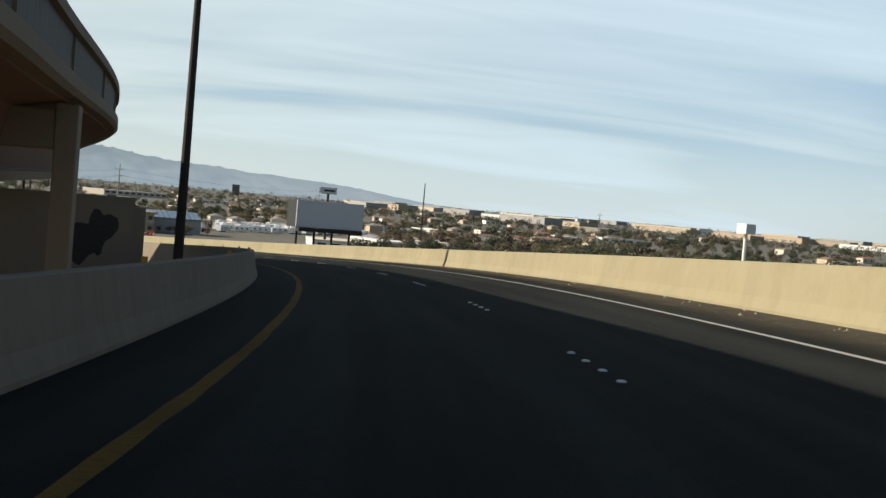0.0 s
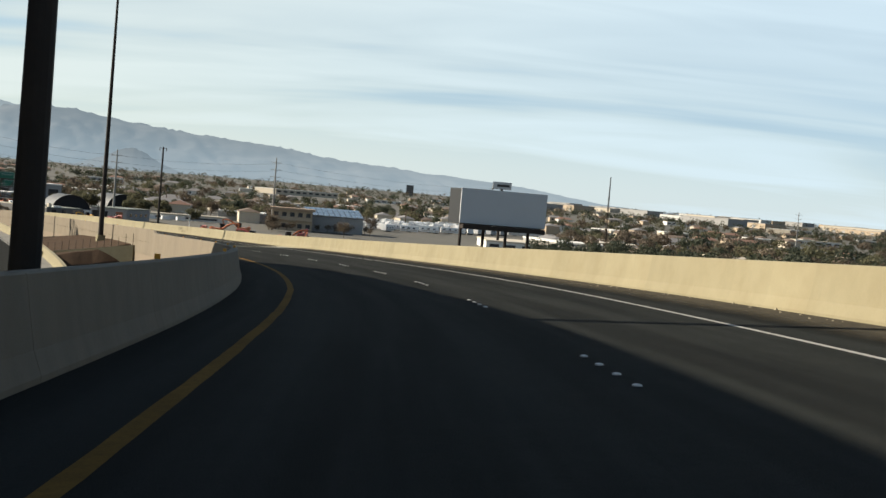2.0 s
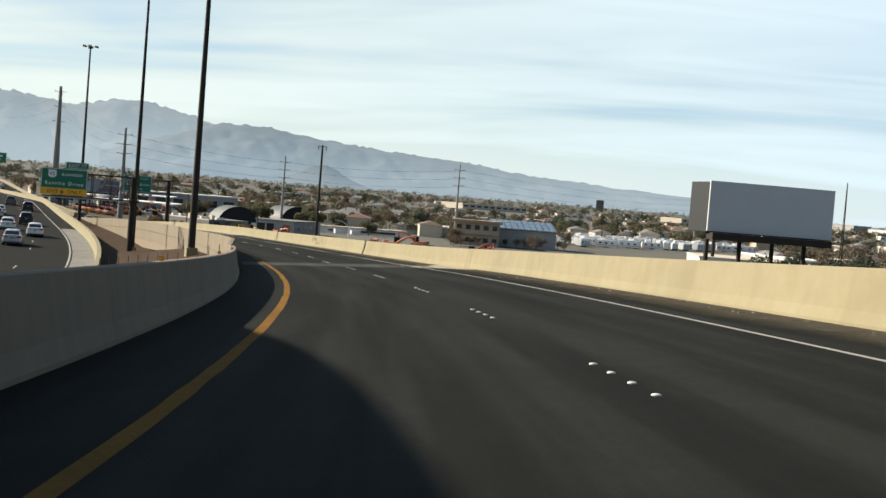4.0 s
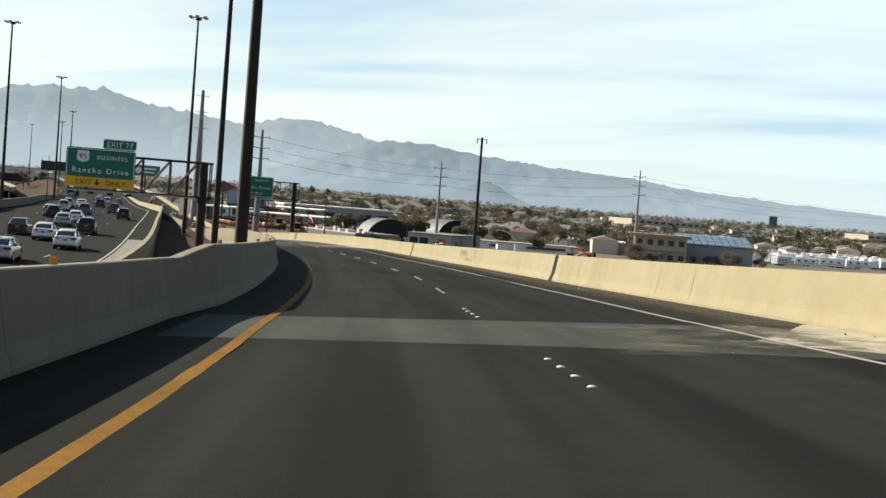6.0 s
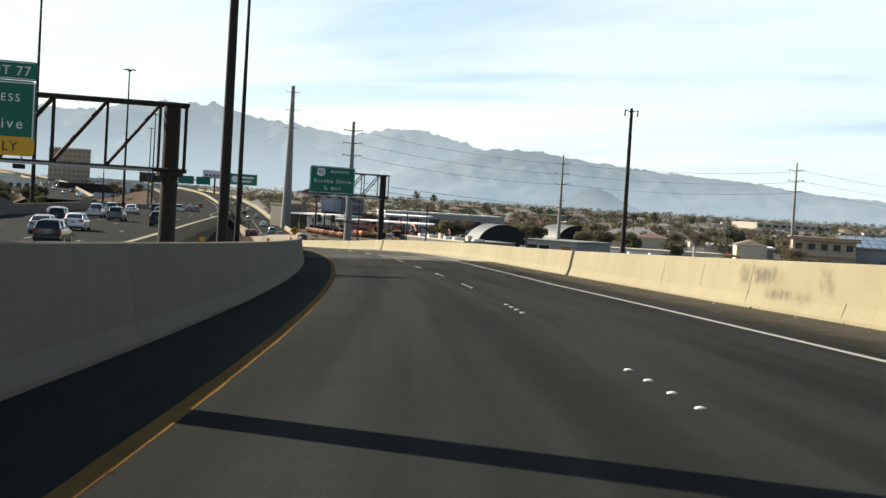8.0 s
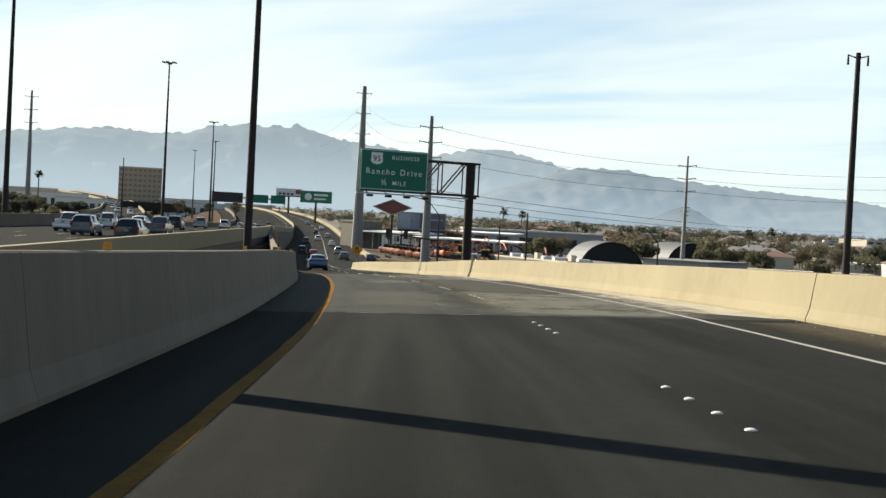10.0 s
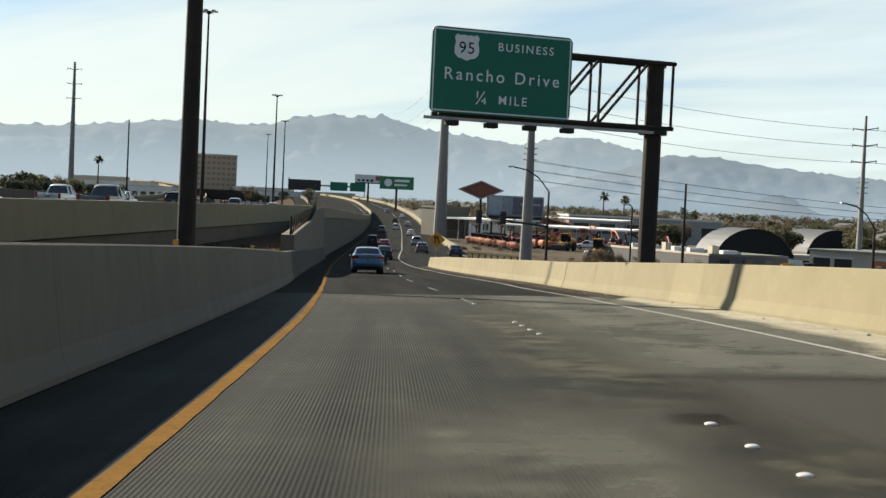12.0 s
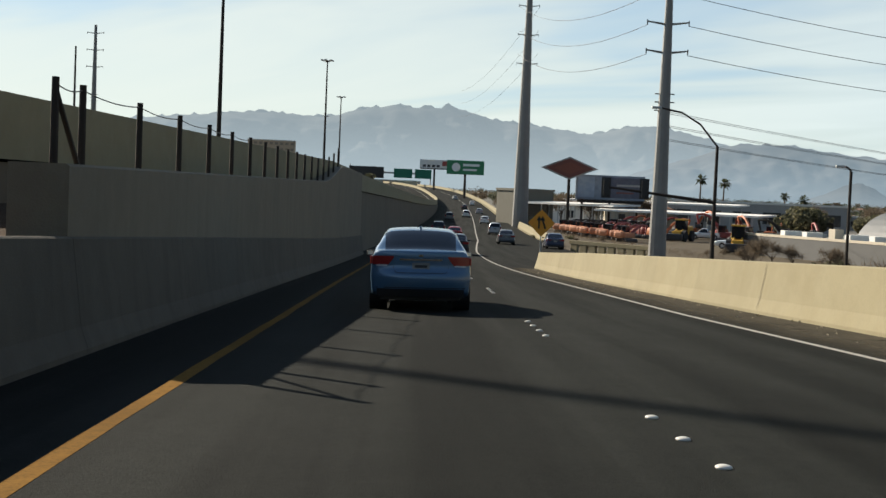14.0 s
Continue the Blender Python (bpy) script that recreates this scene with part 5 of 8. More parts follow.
def blue_saloon(m):
    paint, c = PAINTS["light blue"], thing("car", m, "light blue metallic saloon car driving on the ramp", "car", "traffic")
    rings = dense(np.array([hull_ring(*row) for row in HULL]), 4)
    rings = np.array([dense(r, 3) for r in rings])
    ny, nk = rings.shape[:2]
    verts = [tuple(p) for r in rings for p in r] + [(-p[0], p[1], p[2]) for r in rings for p in r]
    # glass: the rear and front screens and the side windows, leaving pillars and roof in paint
    groups = {"body": [], "rear_window": [], "windscreen": [], "side_window": []}
    for j in range(ny - 1):
        y = (rings[j, 0, 1] + rings[j + 1, 0, 1]) / 2
        for k in range(nk - 1):
            q = k / 3.0
            kind = "body"
            if -1.58 < y < -0.9 and q >= 7.6:
                kind = "rear_window"
            elif 0.5 < y < 1.15 and q >= 8.2:
                kind = "windscreen"
            elif -1.0 < y < 0.5 and 6.3 <= q < 7.9 and not -0.16 < y < -0.04:
                kind = "side_window"
            a = j * nk + k
            groups[kind].append((a, a + nk, a + nk + 1, a + 1))
            b = a + ny * nk
            groups[kind].append((b, b + 1, b + nk + 1, b + nk))
    for kind, faces in groups.items():
        used = sorted({v for f in faces for v in f})
        back = {v: i for i, v in enumerate(used)}
        ob = mesh_ob(kind, [verts[v] for v in used], [tuple(back[v] for v in f) for f in faces], paint if kind == "body" else GLASS, c, "" if kind == "body" else "dark tinted glass", smooth=True)
        bm = bmesh.new()
        bm.from_mesh(ob.data)
        bmesh.ops.remove_doubles(bm, verts=bm.verts, dist=0.0005)
        bm.to_mesh(ob.data)
        bm.free()
    # rear panel between the two sides of the last ring
    half = rings[0]
    cols = 24
    v, f = [], []
    for p in half:
        for k in range(cols + 1):
            x = -p[0] + 2 * p[0] * k / cols
            v.append((x, rear_y(x, p[2]) if p[0] > 0.01 and abs(k - cols / 2) < cols / 2 else p[1], p[2]))
    for r in range(nk - 1):
        for k in range(cols):
            f.append((r * (cols + 1) + k, r * (cols + 1) + k + 1, (r + 1) * (cols + 1) + k + 1, (r + 1) * (cols + 1) + k))
    mesh_ob("rear_panel", v, f, paint, c, smooth=True)
    part("nose", box(B(), -0.62, 0.62, 2.3, 2.4, 0.36, 0.62, 0.03), TRIM, c, "dark front grille")
    part("underbody", box(B(), -0.72, 0.72, -2.1, 2.2, 0.19, 0.34, 0.02), TRIM, c)
    for sx in (-1, 1):
        lamp = rear_patch("tail_lamp", lambda t, sx=sx: (0.825 + 0.155 * t, *sorted((sx * (0.46 + 0.12 * (1 - t) + 0.1 * max(0.0, t - 0.8)), sx * (0.868 - 0.03 * abs(t - 0.5))))), TAIL, c, 0.012, "red tail lamp")
        rear_patch("reversing_lamp", lambda t, sx=sx: (0.8 + 0.025 * t, *sorted((sx * 0.6, sx * 0.8))), LAMP_CLEAR, lamp, 0.015, "pale reversing lamp")
        x0, x1 = sorted((sx * 0.86, sx * 0.905))
        part("side_lamp", box(B(), x0, x1, -2.2, -2.0, 0.83, 0.98, 0.02), TAIL, lamp)
        # shut lines of the boot lid
        rear_patch("boot_gap", lambda t, sx=sx: (0.69 + 0.11 * t, *sorted((sx * (0.44 + 0.05 * t), sx * (0.452 + 0.05 * t)))), TRIM, c, 0.003, rows=6)
        part("headlamp", box(B(), *sorted((sx * 0.48, sx * 0.74)), 2.16, 2.31, 0.6, 0.7, 0.03), LAMP_CLEAR, c)
        mirror = part("wing_mirror", box(B(), *sorted((sx * 0.9, sx * 1.05)), 0.52, 0.64, 0.95, 1.06, 0.04), TRIM, c)
        part("mirror_glass", box(B(), *sorted((sx * 0.93, sx * 1.03)), 0.512, 0.522, 0.97, 1.04, 0.0), CHROME, mirror)
        part("pillar", box(B(), *sorted((sx * 0.78, sx * 0.8)), -0.15, -0.05, 0.98, 1.02), TRIM, c)
        for y in (-1.33, 1.42):
            w = part("wheel", tube(B(), (sx * 0.69, y, 0.325), (sx * 0.905, y, 0.325), 0.325, 0.325, 28), TYRE, c)
            part("rim", tube(B(), (sx * 0.8, y, 0.325), (sx * 0.914, y, 0.325), 0.215, 0.21, 16), RIM, w)
            part("wheel_arch", tube(B(), (sx * 0.6, y, 0.34), (sx * 0.916, y, 0.34), 0.365, 0.365, 28), TRIM, c)
    rear_patch("boot_gap", lambda t: (0.682 + 0.01 * t, -0.44, 0.44), TRIM, c, 0.003, rows=8)
    rear_patch("plate_recess", lambda t: (0.73 + 0.16 * t, -0.33 - 0.02 * t, 0.33 + 0.02 * t), paint, c, -0.012)
    plate_ = rear_patch("number_plate", lambda t: (0.74 + 0.13 * t, -0.155, 0.155), PLATE, c, 0.008, "pale number plate", 4)
    rear_patch("plate_bar", lambda t: (0.775 + 0.05 * t, -0.11, 0.11), TRIM, plate_, 0.011, rows=4)
    rear_patch("boot_strip", lambda t: (0.905 + 0.034 * t, -0.38, 0.38), CHROME, c, 0.024, "chrome strip above the number plate", 6)
    rear_patch("badge", lambda t: (0.975 + 0.04 * t, -0.04, 0.04), CHROME, c, 0.006, rows=4)
    rear_patch("lower_bumper", lambda t: (0.26 + 0.14 * t, -0.78, 0.78), TRIM, c, 0.01, "black lower bumper")
    rear_patch("bumper_crease", lambda t: (0.415 + 0.012 * t, -0.8, 0.8), TRIM, c, 0.004, rows=8)
    part("aerial_fin", box(B(), -0.02, 0.02, -0.85, -0.68, 1.45, 1.53, 0.012), paint, c)
    return c


blue_saloon(on_ramp(S_END + 23.6, 0.5))
RAMP_CARS = [("sedan", "black", S_END + 91, 3.2, "black saloon car on the shaded ramp lane"), ("suv", "black", S_END + 165, 0.8, "black sport utility vehicle on the shaded ramp lane"),
             ("sedan", "red", S_END + 140, 3.2, "dark red saloon car on the shaded ramp lane"),
             ("suv", "silver", S_END + 174, 8.6, "silver sport utility vehicle on the freeway"), ("sedan", "grey", S_END + 132, 8.8, "grey car on the freeway"),
             ("sedan", "dark blue", S_END + 122, 13.2, "dark blue car on the merging lane"),
             ("sedan", "white", S_END + 240, 8.0, "white car far down the freeway"), ("suv", "white", S_END + 290, 4.4, "white sport utility vehicle far down the freeway"),
             ("sedan", "silver", S_END + 330, 8.2, "silver car far down the freeway"), ("sedan", "black", S_END + 370, 4.6, "black car far down the freeway"), ("suv", "grey", S_END + 260, 0.8, "grey sport utility vehicle far down the freeway"),
             ("sedan", "white", S_END + 420, 8.2, "white car far down the freeway"), ("sedan", "silver", S_END + 470, 4.6, "silver car far down the freeway")]
for kind, colour, s, u, label in RAMP_CARS:
    build_car(kind, colour, label, on_ramp(s, u))

FREEWAY_CARS = [("pickup", "white", 362.7, 16.5, "white pickup truck on the freeway"), ("suv", "black", 316.3, 5.0, "black sport utility vehicle on the freeway"), ("sedan", "white", 373.6, 14.8, "white saloon car on the freeway"),
                ("suv", "black", 381.5, 11.5, "black sport utility vehicle on the freeway"), ("pickup", "silver", 425.5, 11.6, "silver pickup truck on the freeway"), ("suv", "white", 455, 9.6, "white sport utility vehicle on the freeway"), ("sedan", "grey", 478, 6.4, "grey saloon car on the freeway"),
                ("sedan", "black", 252.3, 12.0, "black saloon car on the freeway"), ("sedan", "white", 245, 9.0, "white saloon car on the freeway"), ("suv", "silver", 308, 14.4, "silver sport utility vehicle on the freeway"), ("sedan", "silver", 278.8, 10.3, "silver saloon car on the freeway"),
                ("suv", "black", 262, 6.6, "black sport utility vehicle on the freeway"), ("pickup", "white", 341, 15.5, "white pickup truck on the freeway"), ("suv", "grey", 330, 11.4, "grey sport utility vehicle on the freeway"), ("pickup", "grey", 343.5, 7.6, "grey pickup truck on the freeway"),
                ("sedan", "silver", 215.4, 8.0, "silver saloon car on the freeway"), ("sedan", "white", 233.6, 6.0, "white saloon car on the freeway"), ("sedan", "white", 291.4, 9.8, "white saloon car on the freeway"), ("suv", "black", 304.5, 13.6, "black sport utility vehicle on the freeway"),
                ("sedan", "grey", 520, 9.5, "grey car far down the freeway"), ("suv", "white", 560, 13, "white sport utility vehicle far down the freeway"), ("sedan", "black", 600, 9.5, "black car far down the freeway"), ("sedan", "silver", 640, 13, "silver car far down the freeway"), ("suv", "red", 690, 9.5, "red sport utility vehicle far down the freeway")]
for k, (y, off) in enumerate(((600, 4), (640, 8.5), (690, 4.5), (725, 11), (770, 8), (815, 4), (850, 11), (900, 7.5), (960, 4.2), (1010, 10.5), (1075, 7))):
    i = min(range(len(FAR_ROAD) - 1), key=lambda j: abs(FAR_ROAD[j].y - y))
    p, d = FAR_ROAD[i], FAR_ROAD[i + 1] - FAR_ROAD[i]
    colour = ("white", "silver", "black", "white", "grey")[k % 5]
    build_car("suv" if k % 3 == 1 else "sedan", colour, f"{colour} car far off on the climbing carriageway",
              Matrix.Translation((p.x - off, p.y, p.z + 0.004)) @ Matrix.Rotation(math.atan2(-d.x, d.y) + math.pi, 4, "Z"))
for kind, colour, y, off, label in FREEWAY_CARS:
    build_car(kind, colour, label, on_freeway(y, off))

# ---- trees and houses of the plain ----
LEAF = [mat("dark_evergreen_leaves", (0.054, 0.062, 0.039), 0.9, spots=[(0.12, 0.7, (0.082, 0.085, 0.054)), (0.6, 0.5, (0.04, 0.052, 0.03))]),
        mat("olive_leaves", (0.112, 0.106, 0.058), 0.9, spots=[(0.12, 0.7, (0.148, 0.13, 0.075)), (0.6, 0.5, (0.08, 0.085, 0.042))]),
        mat("dry_winter_twigs", (0.118, 0.092, 0.064), 0.95, spots=[(0.12, 0.6, (0.155, 0.122, 0.085)), (0.6, 0.5, (0.085, 0.067, 0.048))])]
BARK = mat("brown_bark", (0.09, 0.065, 0.045), 0.95, spots=[(6, 0.5, (0.06, 0.045, 0.032))])
PALM_LEAF = mat("palm_fronds", (0.05, 0.06, 0.028), 0.85, spots=[(2, 0.5, (0.085, 0.075, 0.04))])


def translucent(m, share):
    """Lets sunlight glow through thin leaves."""
    nt = m.node_tree
    out, b = nt.nodes["Material Output"], nt.nodes["Principled BSDF"]
    tr = _node(nt, "ShaderNodeBsdfTranslucent")
    src = b.inputs["Base Color"].links[0].from_socket
    nt.links.new(src, tr.inputs["Color"])
    mx = _node(nt, "ShaderNodeMixShader")
    mx.inputs[0].default_value = share
    nt.links.new(b.outputs[0], mx.inputs[1])
    nt.links.new(tr.outputs[0], mx.inputs[2])
    nt.links.new(mx.outputs[0], out.inputs["Surface"])


for m in LEAF + [PALM_LEAF]:
    translucent(m, 0.4)


def twigs(rng, verts, faces, c, r, n):
    """Bare thin twigs, fanning out from the crown's middle."""
    c = Vector(c)
    for _ in range(n):
        d = Vector((rng.gauss(0, 1), rng.gauss(0, 1), rng.gauss(0.5, 0.8))).normalized()
        a = c + d * r * rng.uniform(0.0, 0.6)
        e = a + (d + Vector((rng.gauss(0, 0.4), rng.gauss(0, 0.4), rng.gauss(0.1, 0.4)))) * r * rng.uniform(0.3, 0.6)
        b = d.cross(Vector((rng.gauss(0, 1), rng.gauss(0, 1), 0.3))).normalized() * r * 0.022
        i = len(verts)
        verts += [a - b, a + b, e]
        faces += [(i, i + 1, i + 2)]


def leaf_cluster(rng, verts, faces, c, r, n, squash=0.75, size=1.0):
    """Many small bent leaf sprays scattered over a lumpy crown."""
    for _ in range(n):
        d = Vector((rng.gauss(0, 1), rng.gauss(0, 1), rng.gauss(0, 1) * squash)).normalized()
        rr = r * (0.55 + 0.5 * rng.random() ** 0.5)
        p = Vector(c) + Vector((d.x * rr, d.y * rr, d.z * rr * squash))
        s = r * rng.uniform(0.2, 0.4) * size
        t = Vector((rng.gauss(0, 1), rng.gauss(0, 1), rng.gauss(0, 0.6))).normalized()
        b = d.cross(t).normalized()
        i = len(verts)
        verts += [p + t * s, p + b * s * 0.75 + d * s * 0.25, p - t * s * 0.9, p - b * s * 0.8 + d * s * 0.2]
        faces += [(i, i + 1, i + 2), (i, i + 2, i + 3)]


def tree(x, y, z, h, spread, kind, seed, label, dense=1.0):
    rng = random.Random(seed)
    t = thing("tree", Matrix.Translation((x, y, z)), label, "tree", "trees")
    bm = B()
    tube(bm, (0, 0, -0.2), (0.1, 0.05, h * 0.42), h * 0.03, h * 0.02, 8)
    lumps = []
    for k in range(rng.randint(6, 9)):
        a = rng.uniform(0, 6.28)
        rr = spread * rng.uniform(0.2, 0.62)
        c = (rr * math.cos(a), rr * math.sin(a), h * rng.uniform(0.45, 0.84))
        lumps.append((c, spread * rng.uniform(0.3, 0.5)))
        tube(bm, (0.1, 0.05, h * rng.uniform(0.22, 0.4)), c, h * 0.012, h * 0.004, 5)
    part("trunk", bm, BARK, t)
    verts, faces = [], []
    for c, r in lumps:
        if kind == 2:
            twigs(rng, verts, faces, c, r * 1.3, 150)
        else:
            leaf_cluster(rng, verts, faces, c, r, int(170 * dense), 0.75, 0.62)
    mesh_ob("crown", verts, faces, LEAF[kind], t)
    return t


def palm(x, y, z, h, seed, label="tall fan palm with a shaggy crown"):
    rng = random.Random(seed)
    t = thing("palm_tree", Matrix.Translation((x, y, z)), label, "palm tree", "palm trees")
    part("trunk", tube(B(), (0, 0, -0.2), (0.15, 0, h), 0.3, 0.2, 8), BARK, t)
    verts, faces = [], []
    for k in range(34):
        a, e = rng.uniform(0, 6.28), rng.uniform(-0.9, 1.2)
        L = rng.uniform(1.8, 2.7)
        d = Vector((math.cos(a) * math.cos(e), math.sin(a) * math.cos(e), math.sin(e)))
        s = d.cross(Vector((0, 0, 1))).normalized() * 0.42
        o = Vector((0.15, 0, h))
        i = len(verts)
        verts += [o, o + d * L * 0.6 + s, o + d * L - Vector((0, 0, 0.45)), o + d * L * 0.6 - s]
        faces += [(i, i + 1, i + 2), (i, i + 2, i + 3)]
    mesh_ob("crown", verts, faces, PALM_LEAF, t)
    return t


def far_woods(name, count, r0, r1, seed, kind, label, az0=-34, az1=86, hmin=4.0, hmax=9.0):
    """Far scattered tree crowns, uncountable, as one piece."""
    rng = random.Random(seed)
    verts, faces = [], []
    k = 0
    while k < count:
        a = radians(rng.uniform(az0, az1))
        r = r0 * (r1 / r0) ** rng.random()
        x, y = 80 + r * math.sin(a), 230 + r * math.cos(a)
        k += 1
        if not clear_of_roads(x, y) or noise.noise((x * 0.006, y * 0.006, seed)) < -0.12:
            continue
        z = terrain(x, y)
        h = rng.uniform(hmin, hmax) * (1.25 if rng.random() < 0.08 else 1)
        w = h * rng.uniform(0.32, 0.6)
        n = 110 if r < 450 else 62 if r < 900 else 28 if r < 1500 else 12
        lumps = 3 if r < 1500 else 2
        for _ in range(lumps):
            c = (x + rng.uniform(-w, w) * 0.5, y + rng.uniform(-w, w) * 0.5, z + h * rng.uniform(0.4, 0.66))
            leaf_cluster(rng, verts, faces, c, w * rng.uniform(0.6, 0.85) * (1 if r < 1500 else 1.15), n, 0.85, 0.52 if r < 450 else 0.66 if r < 900 else 0.8)
        if r < 900:
            i = len(verts)
            verts += [(x - 0.2, y, z), (x + 0.2, y, z), (x + 0.12, y, z + h * 0.5), (x - 0.12, y, z + h * 0.5), (x, y - 0.2, z), (x, y + 0.2, z), (x, y + 0.12, z + h * 0.5), (x, y - 0.12, z + h * 0.5)]
            faces += [(i, i + 1, i + 2, i + 3), (i + 4, i + 5, i + 6, i + 7)]
    return tagged(mesh_ob(name, verts, faces, LEAF[kind]), label, "trees", kind="stuff")


def clear_of_roads(x, y, margin=0.0):
    """Away from the ramp, the freeway and the equipment yard."""
    if y < 420 and x < 112 + margin and x > -20:
        return False
    if -10 - margin < x < 112 + margin and y < 1100:
        if x < 112 - (y - 420) * 0.02 + margin:
            return False
    if 27 < math.degrees(math.atan2(x - 63, y - 121)) < 40 and math.hypot(x - 63, y - 121) < 585:
        return False
    if 84 < x < 215 and 400 < y < 600:
        return False
    if 95 < x < 200 and 600 <= y < 690:
        return False
    i = np.argmin((LINE[::6, 0] - x) ** 2 + (LINE[::6, 1] - y) ** 2) * 6
    return math.hypot(LINE[i, 0] - x, LINE[i, 1] - y) > 26 + margin


far_woods("woodland", 2900, 200, 2200, 21, 0, "scattered dark evergreen trees across the city")
far_woods("woodland", 2400, 190, 2200, 22, 1, "scattered olive-green trees across the city")
far_woods("woodland", 1600, 190, 2000, 23, 2, "scattered bare brown winter trees across the city")
far_woods("woodland", 4200, 1300, 4600, 24, 0, "dense far belt of dark trees on the plain", hmin=7, hmax=12)
far_woods("woodland", 2600, 1300, 4600, 25, 2, "dense far belt of brownish trees on the plain", hmin=6, hmax=11)

WALLS = [mat(n, c, 0.9, spots=[(0.7, 0.4, tuple(v * 0.85 for v in c))]) for n, c in (("cream_stucco", (0.55, 0.48, 0.37)), ("white_stucco", (0.7, 0.68, 0.62)), ("tan_stucco", (0.42, 0.33, 0.23)), ("grey_block", (0.33, 0.32, 0.3)), ("olive_block", (0.17, 0.158, 0.122)), ("dark_grey_block", (0.125, 0.122, 0.115)))]
ROOFS = [mat(n, c, 0.9, spots=[(0.9, 0.5, tuple(v * 0.75 for v in c))]) for n, c in (("brown_shingle", (0.17, 0.125, 0.09)), ("red_clay_tile", (0.22, 0.125, 0.085)), ("grey_shingle", (0.2, 0.19, 0.18)), ("pale_roof", (0.5, 0.48, 0.44)))]
WINDOW = mat("dark_window", (0.03, 0.035, 0.04), 0.15)


def house(x, y, z, w, d, h, turn, wall, roof, label, pitch=0.32):
    o = thing("house", Matrix.Translation((x, y, z)) @ Matrix.Rotation(turn, 4, "Z"), label, "house", "houses")
    part("wall", box(B(), -w / 2, w / 2, -d / 2, d / 2, -1.0, h), WALLS[wall], o)
    e, r = 0.5, d / 2 * pitch
    v = [(-w / 2 - e, -d / 2 - e, h - 0.15), (w / 2 + e, -d / 2 - e, h - 0.15), (w / 2 + e, d / 2 + e, h - 0.15), (-w / 2 - e, d / 2 + e, h - 0.15), (-w / 2 + d * 0.28, 0, h + r), (w / 2 - d * 0.28, 0, h + r)]
    mesh_ob("roof", v, [(0, 1, 5, 4), (2, 3, 4, 5), (1, 2, 5), (3, 0, 4), (3, 2, 1, 0)], ROOFS[roof], o)
    for k in (-0.28, 0.22):
        part("window", box(B(), w * k - 0.8, w * k + 0.8, -d / 2 - 0.03, -d / 2 + 0.05, h * 0.35, h * 0.72), WINDOW, o)
    return o


def block(x, y, z, w, d, h, turn, wall, label, rows=1, cols=5, name="building", category="building", glass=None):
    """A flat-roofed building with its own windows and parapet."""
    o = thing(name, Matrix.Translation((x, y, z)) @ Matrix.Rotation(turn, 4, "Z"), label, category, "buildings")
    part("wall", box(B(), -w / 2, w / 2, -d / 2, d / 2, -1.0, h), WALLS[wall], o)
    part("parapet", box(B(), -w / 2 - 0.2, w / 2 + 0.2, -d / 2 - 0.2, d / 2 + 0.2, h, h + 0.5), WALLS[wall if wall > 3 else 1 if wall != 1 else 0], o)
    for r in range(rows):
        for k in range(cols):
            cx = -w / 2 + w * (k + 0.5) / cols
            zb = h * (r + 0.3) / rows
            part("window", box(B(), cx - w / cols * 0.3, cx + w / cols * 0.3, -d / 2 - 0.04, -d / 2 + 0.05, zb, zb + h / rows * 0.42), glass or WINDOW, o)
    return o


def town():
    rng = random.Random(77)
    made, tries = 0, 0
    while made < 300 and tries < 4000:
        tries += 1
        a = radians(rng.uniform(-30, 84) if made % 2 else rng.uniform(6, 56))
        r = 230 * (2300 / 230) ** rng.random()
        x, y = 80 + r * math.sin(a), 230 + r * math.cos(a)
        if not clear_of_roads(x, y, 12):
            continue
        made += 1
        z = terrain(x, y)
        turn = radians(rng.choice((0, 90)) + rng.uniform(-6, 6) - 20)
        if rng.random() < 0.84:
            w, ro = rng.choice((0, 2, 0, 1, 2)), rng.choice((0, 1, 2, 2, 0))
            house(x, y, z, rng.uniform(11, 18), rng.uniform(8, 11), rng.uniform(2.8, 5.2), turn, w, ro,
                  f"{('cream', 'white', 'tan', 'grey')[w]} stucco house with {('brown shingle', 'red tile', 'grey shingle', 'pale')[ro]} roof")
        else:
            w = rng.choice((0, 1, 1, 3))
            block(x, y, z, rng.uniform(22, 48), rng.uniform(12, 22), rng.uniform(3, 4.6), turn, w, f"low {('cream', 'white', 'tan', 'grey')[w]} commercial building with flat roof", 1, rng.randint(4, 7))


town()


def warehouses():
    """Long pale sheds on the far side of the city, near the horizon."""
    rng = random.Random(31)
    for k in range(34):
        a = radians(rng.uniform(38, 64))
        r = rng.uniform(2000, 4000)
        x, y = 80 + r * math.sin(a), 230 + r * math.cos(a)
        w = rng.choice((1, 2, 0, 3))
        o = thing("warehouse", Matrix.Translation((x, y, terrain(x, y))) @ Matrix.Rotation(radians(rng.uniform(-100, -76)), 4, "Z"), f"long low {('cream', 'white', 'tan', 'grey')[w]} warehouse far across the city", "warehouse", "warehouses")
        L, h = rng.uniform(70, 160), rng.uniform(8, 12)
        part("wall", box(B(), -L / 2, L / 2, -25, 25, -2, h), WALLS[w], o)
        part("roof", box(B(), -L / 2 - 0.5, L / 2 + 0.5, -25.5, 25.5, h, h + 0.8), WALLS[3], o, "grey flat roof")
        for q in range(int(L / 24)):
            part("dock_door", box(B(), -L / 2 + 8 + q * 24, -L / 2 + 16 + q * 24, -25.3, -24.8, 0, 5), WALLS[3], o)


warehouses()

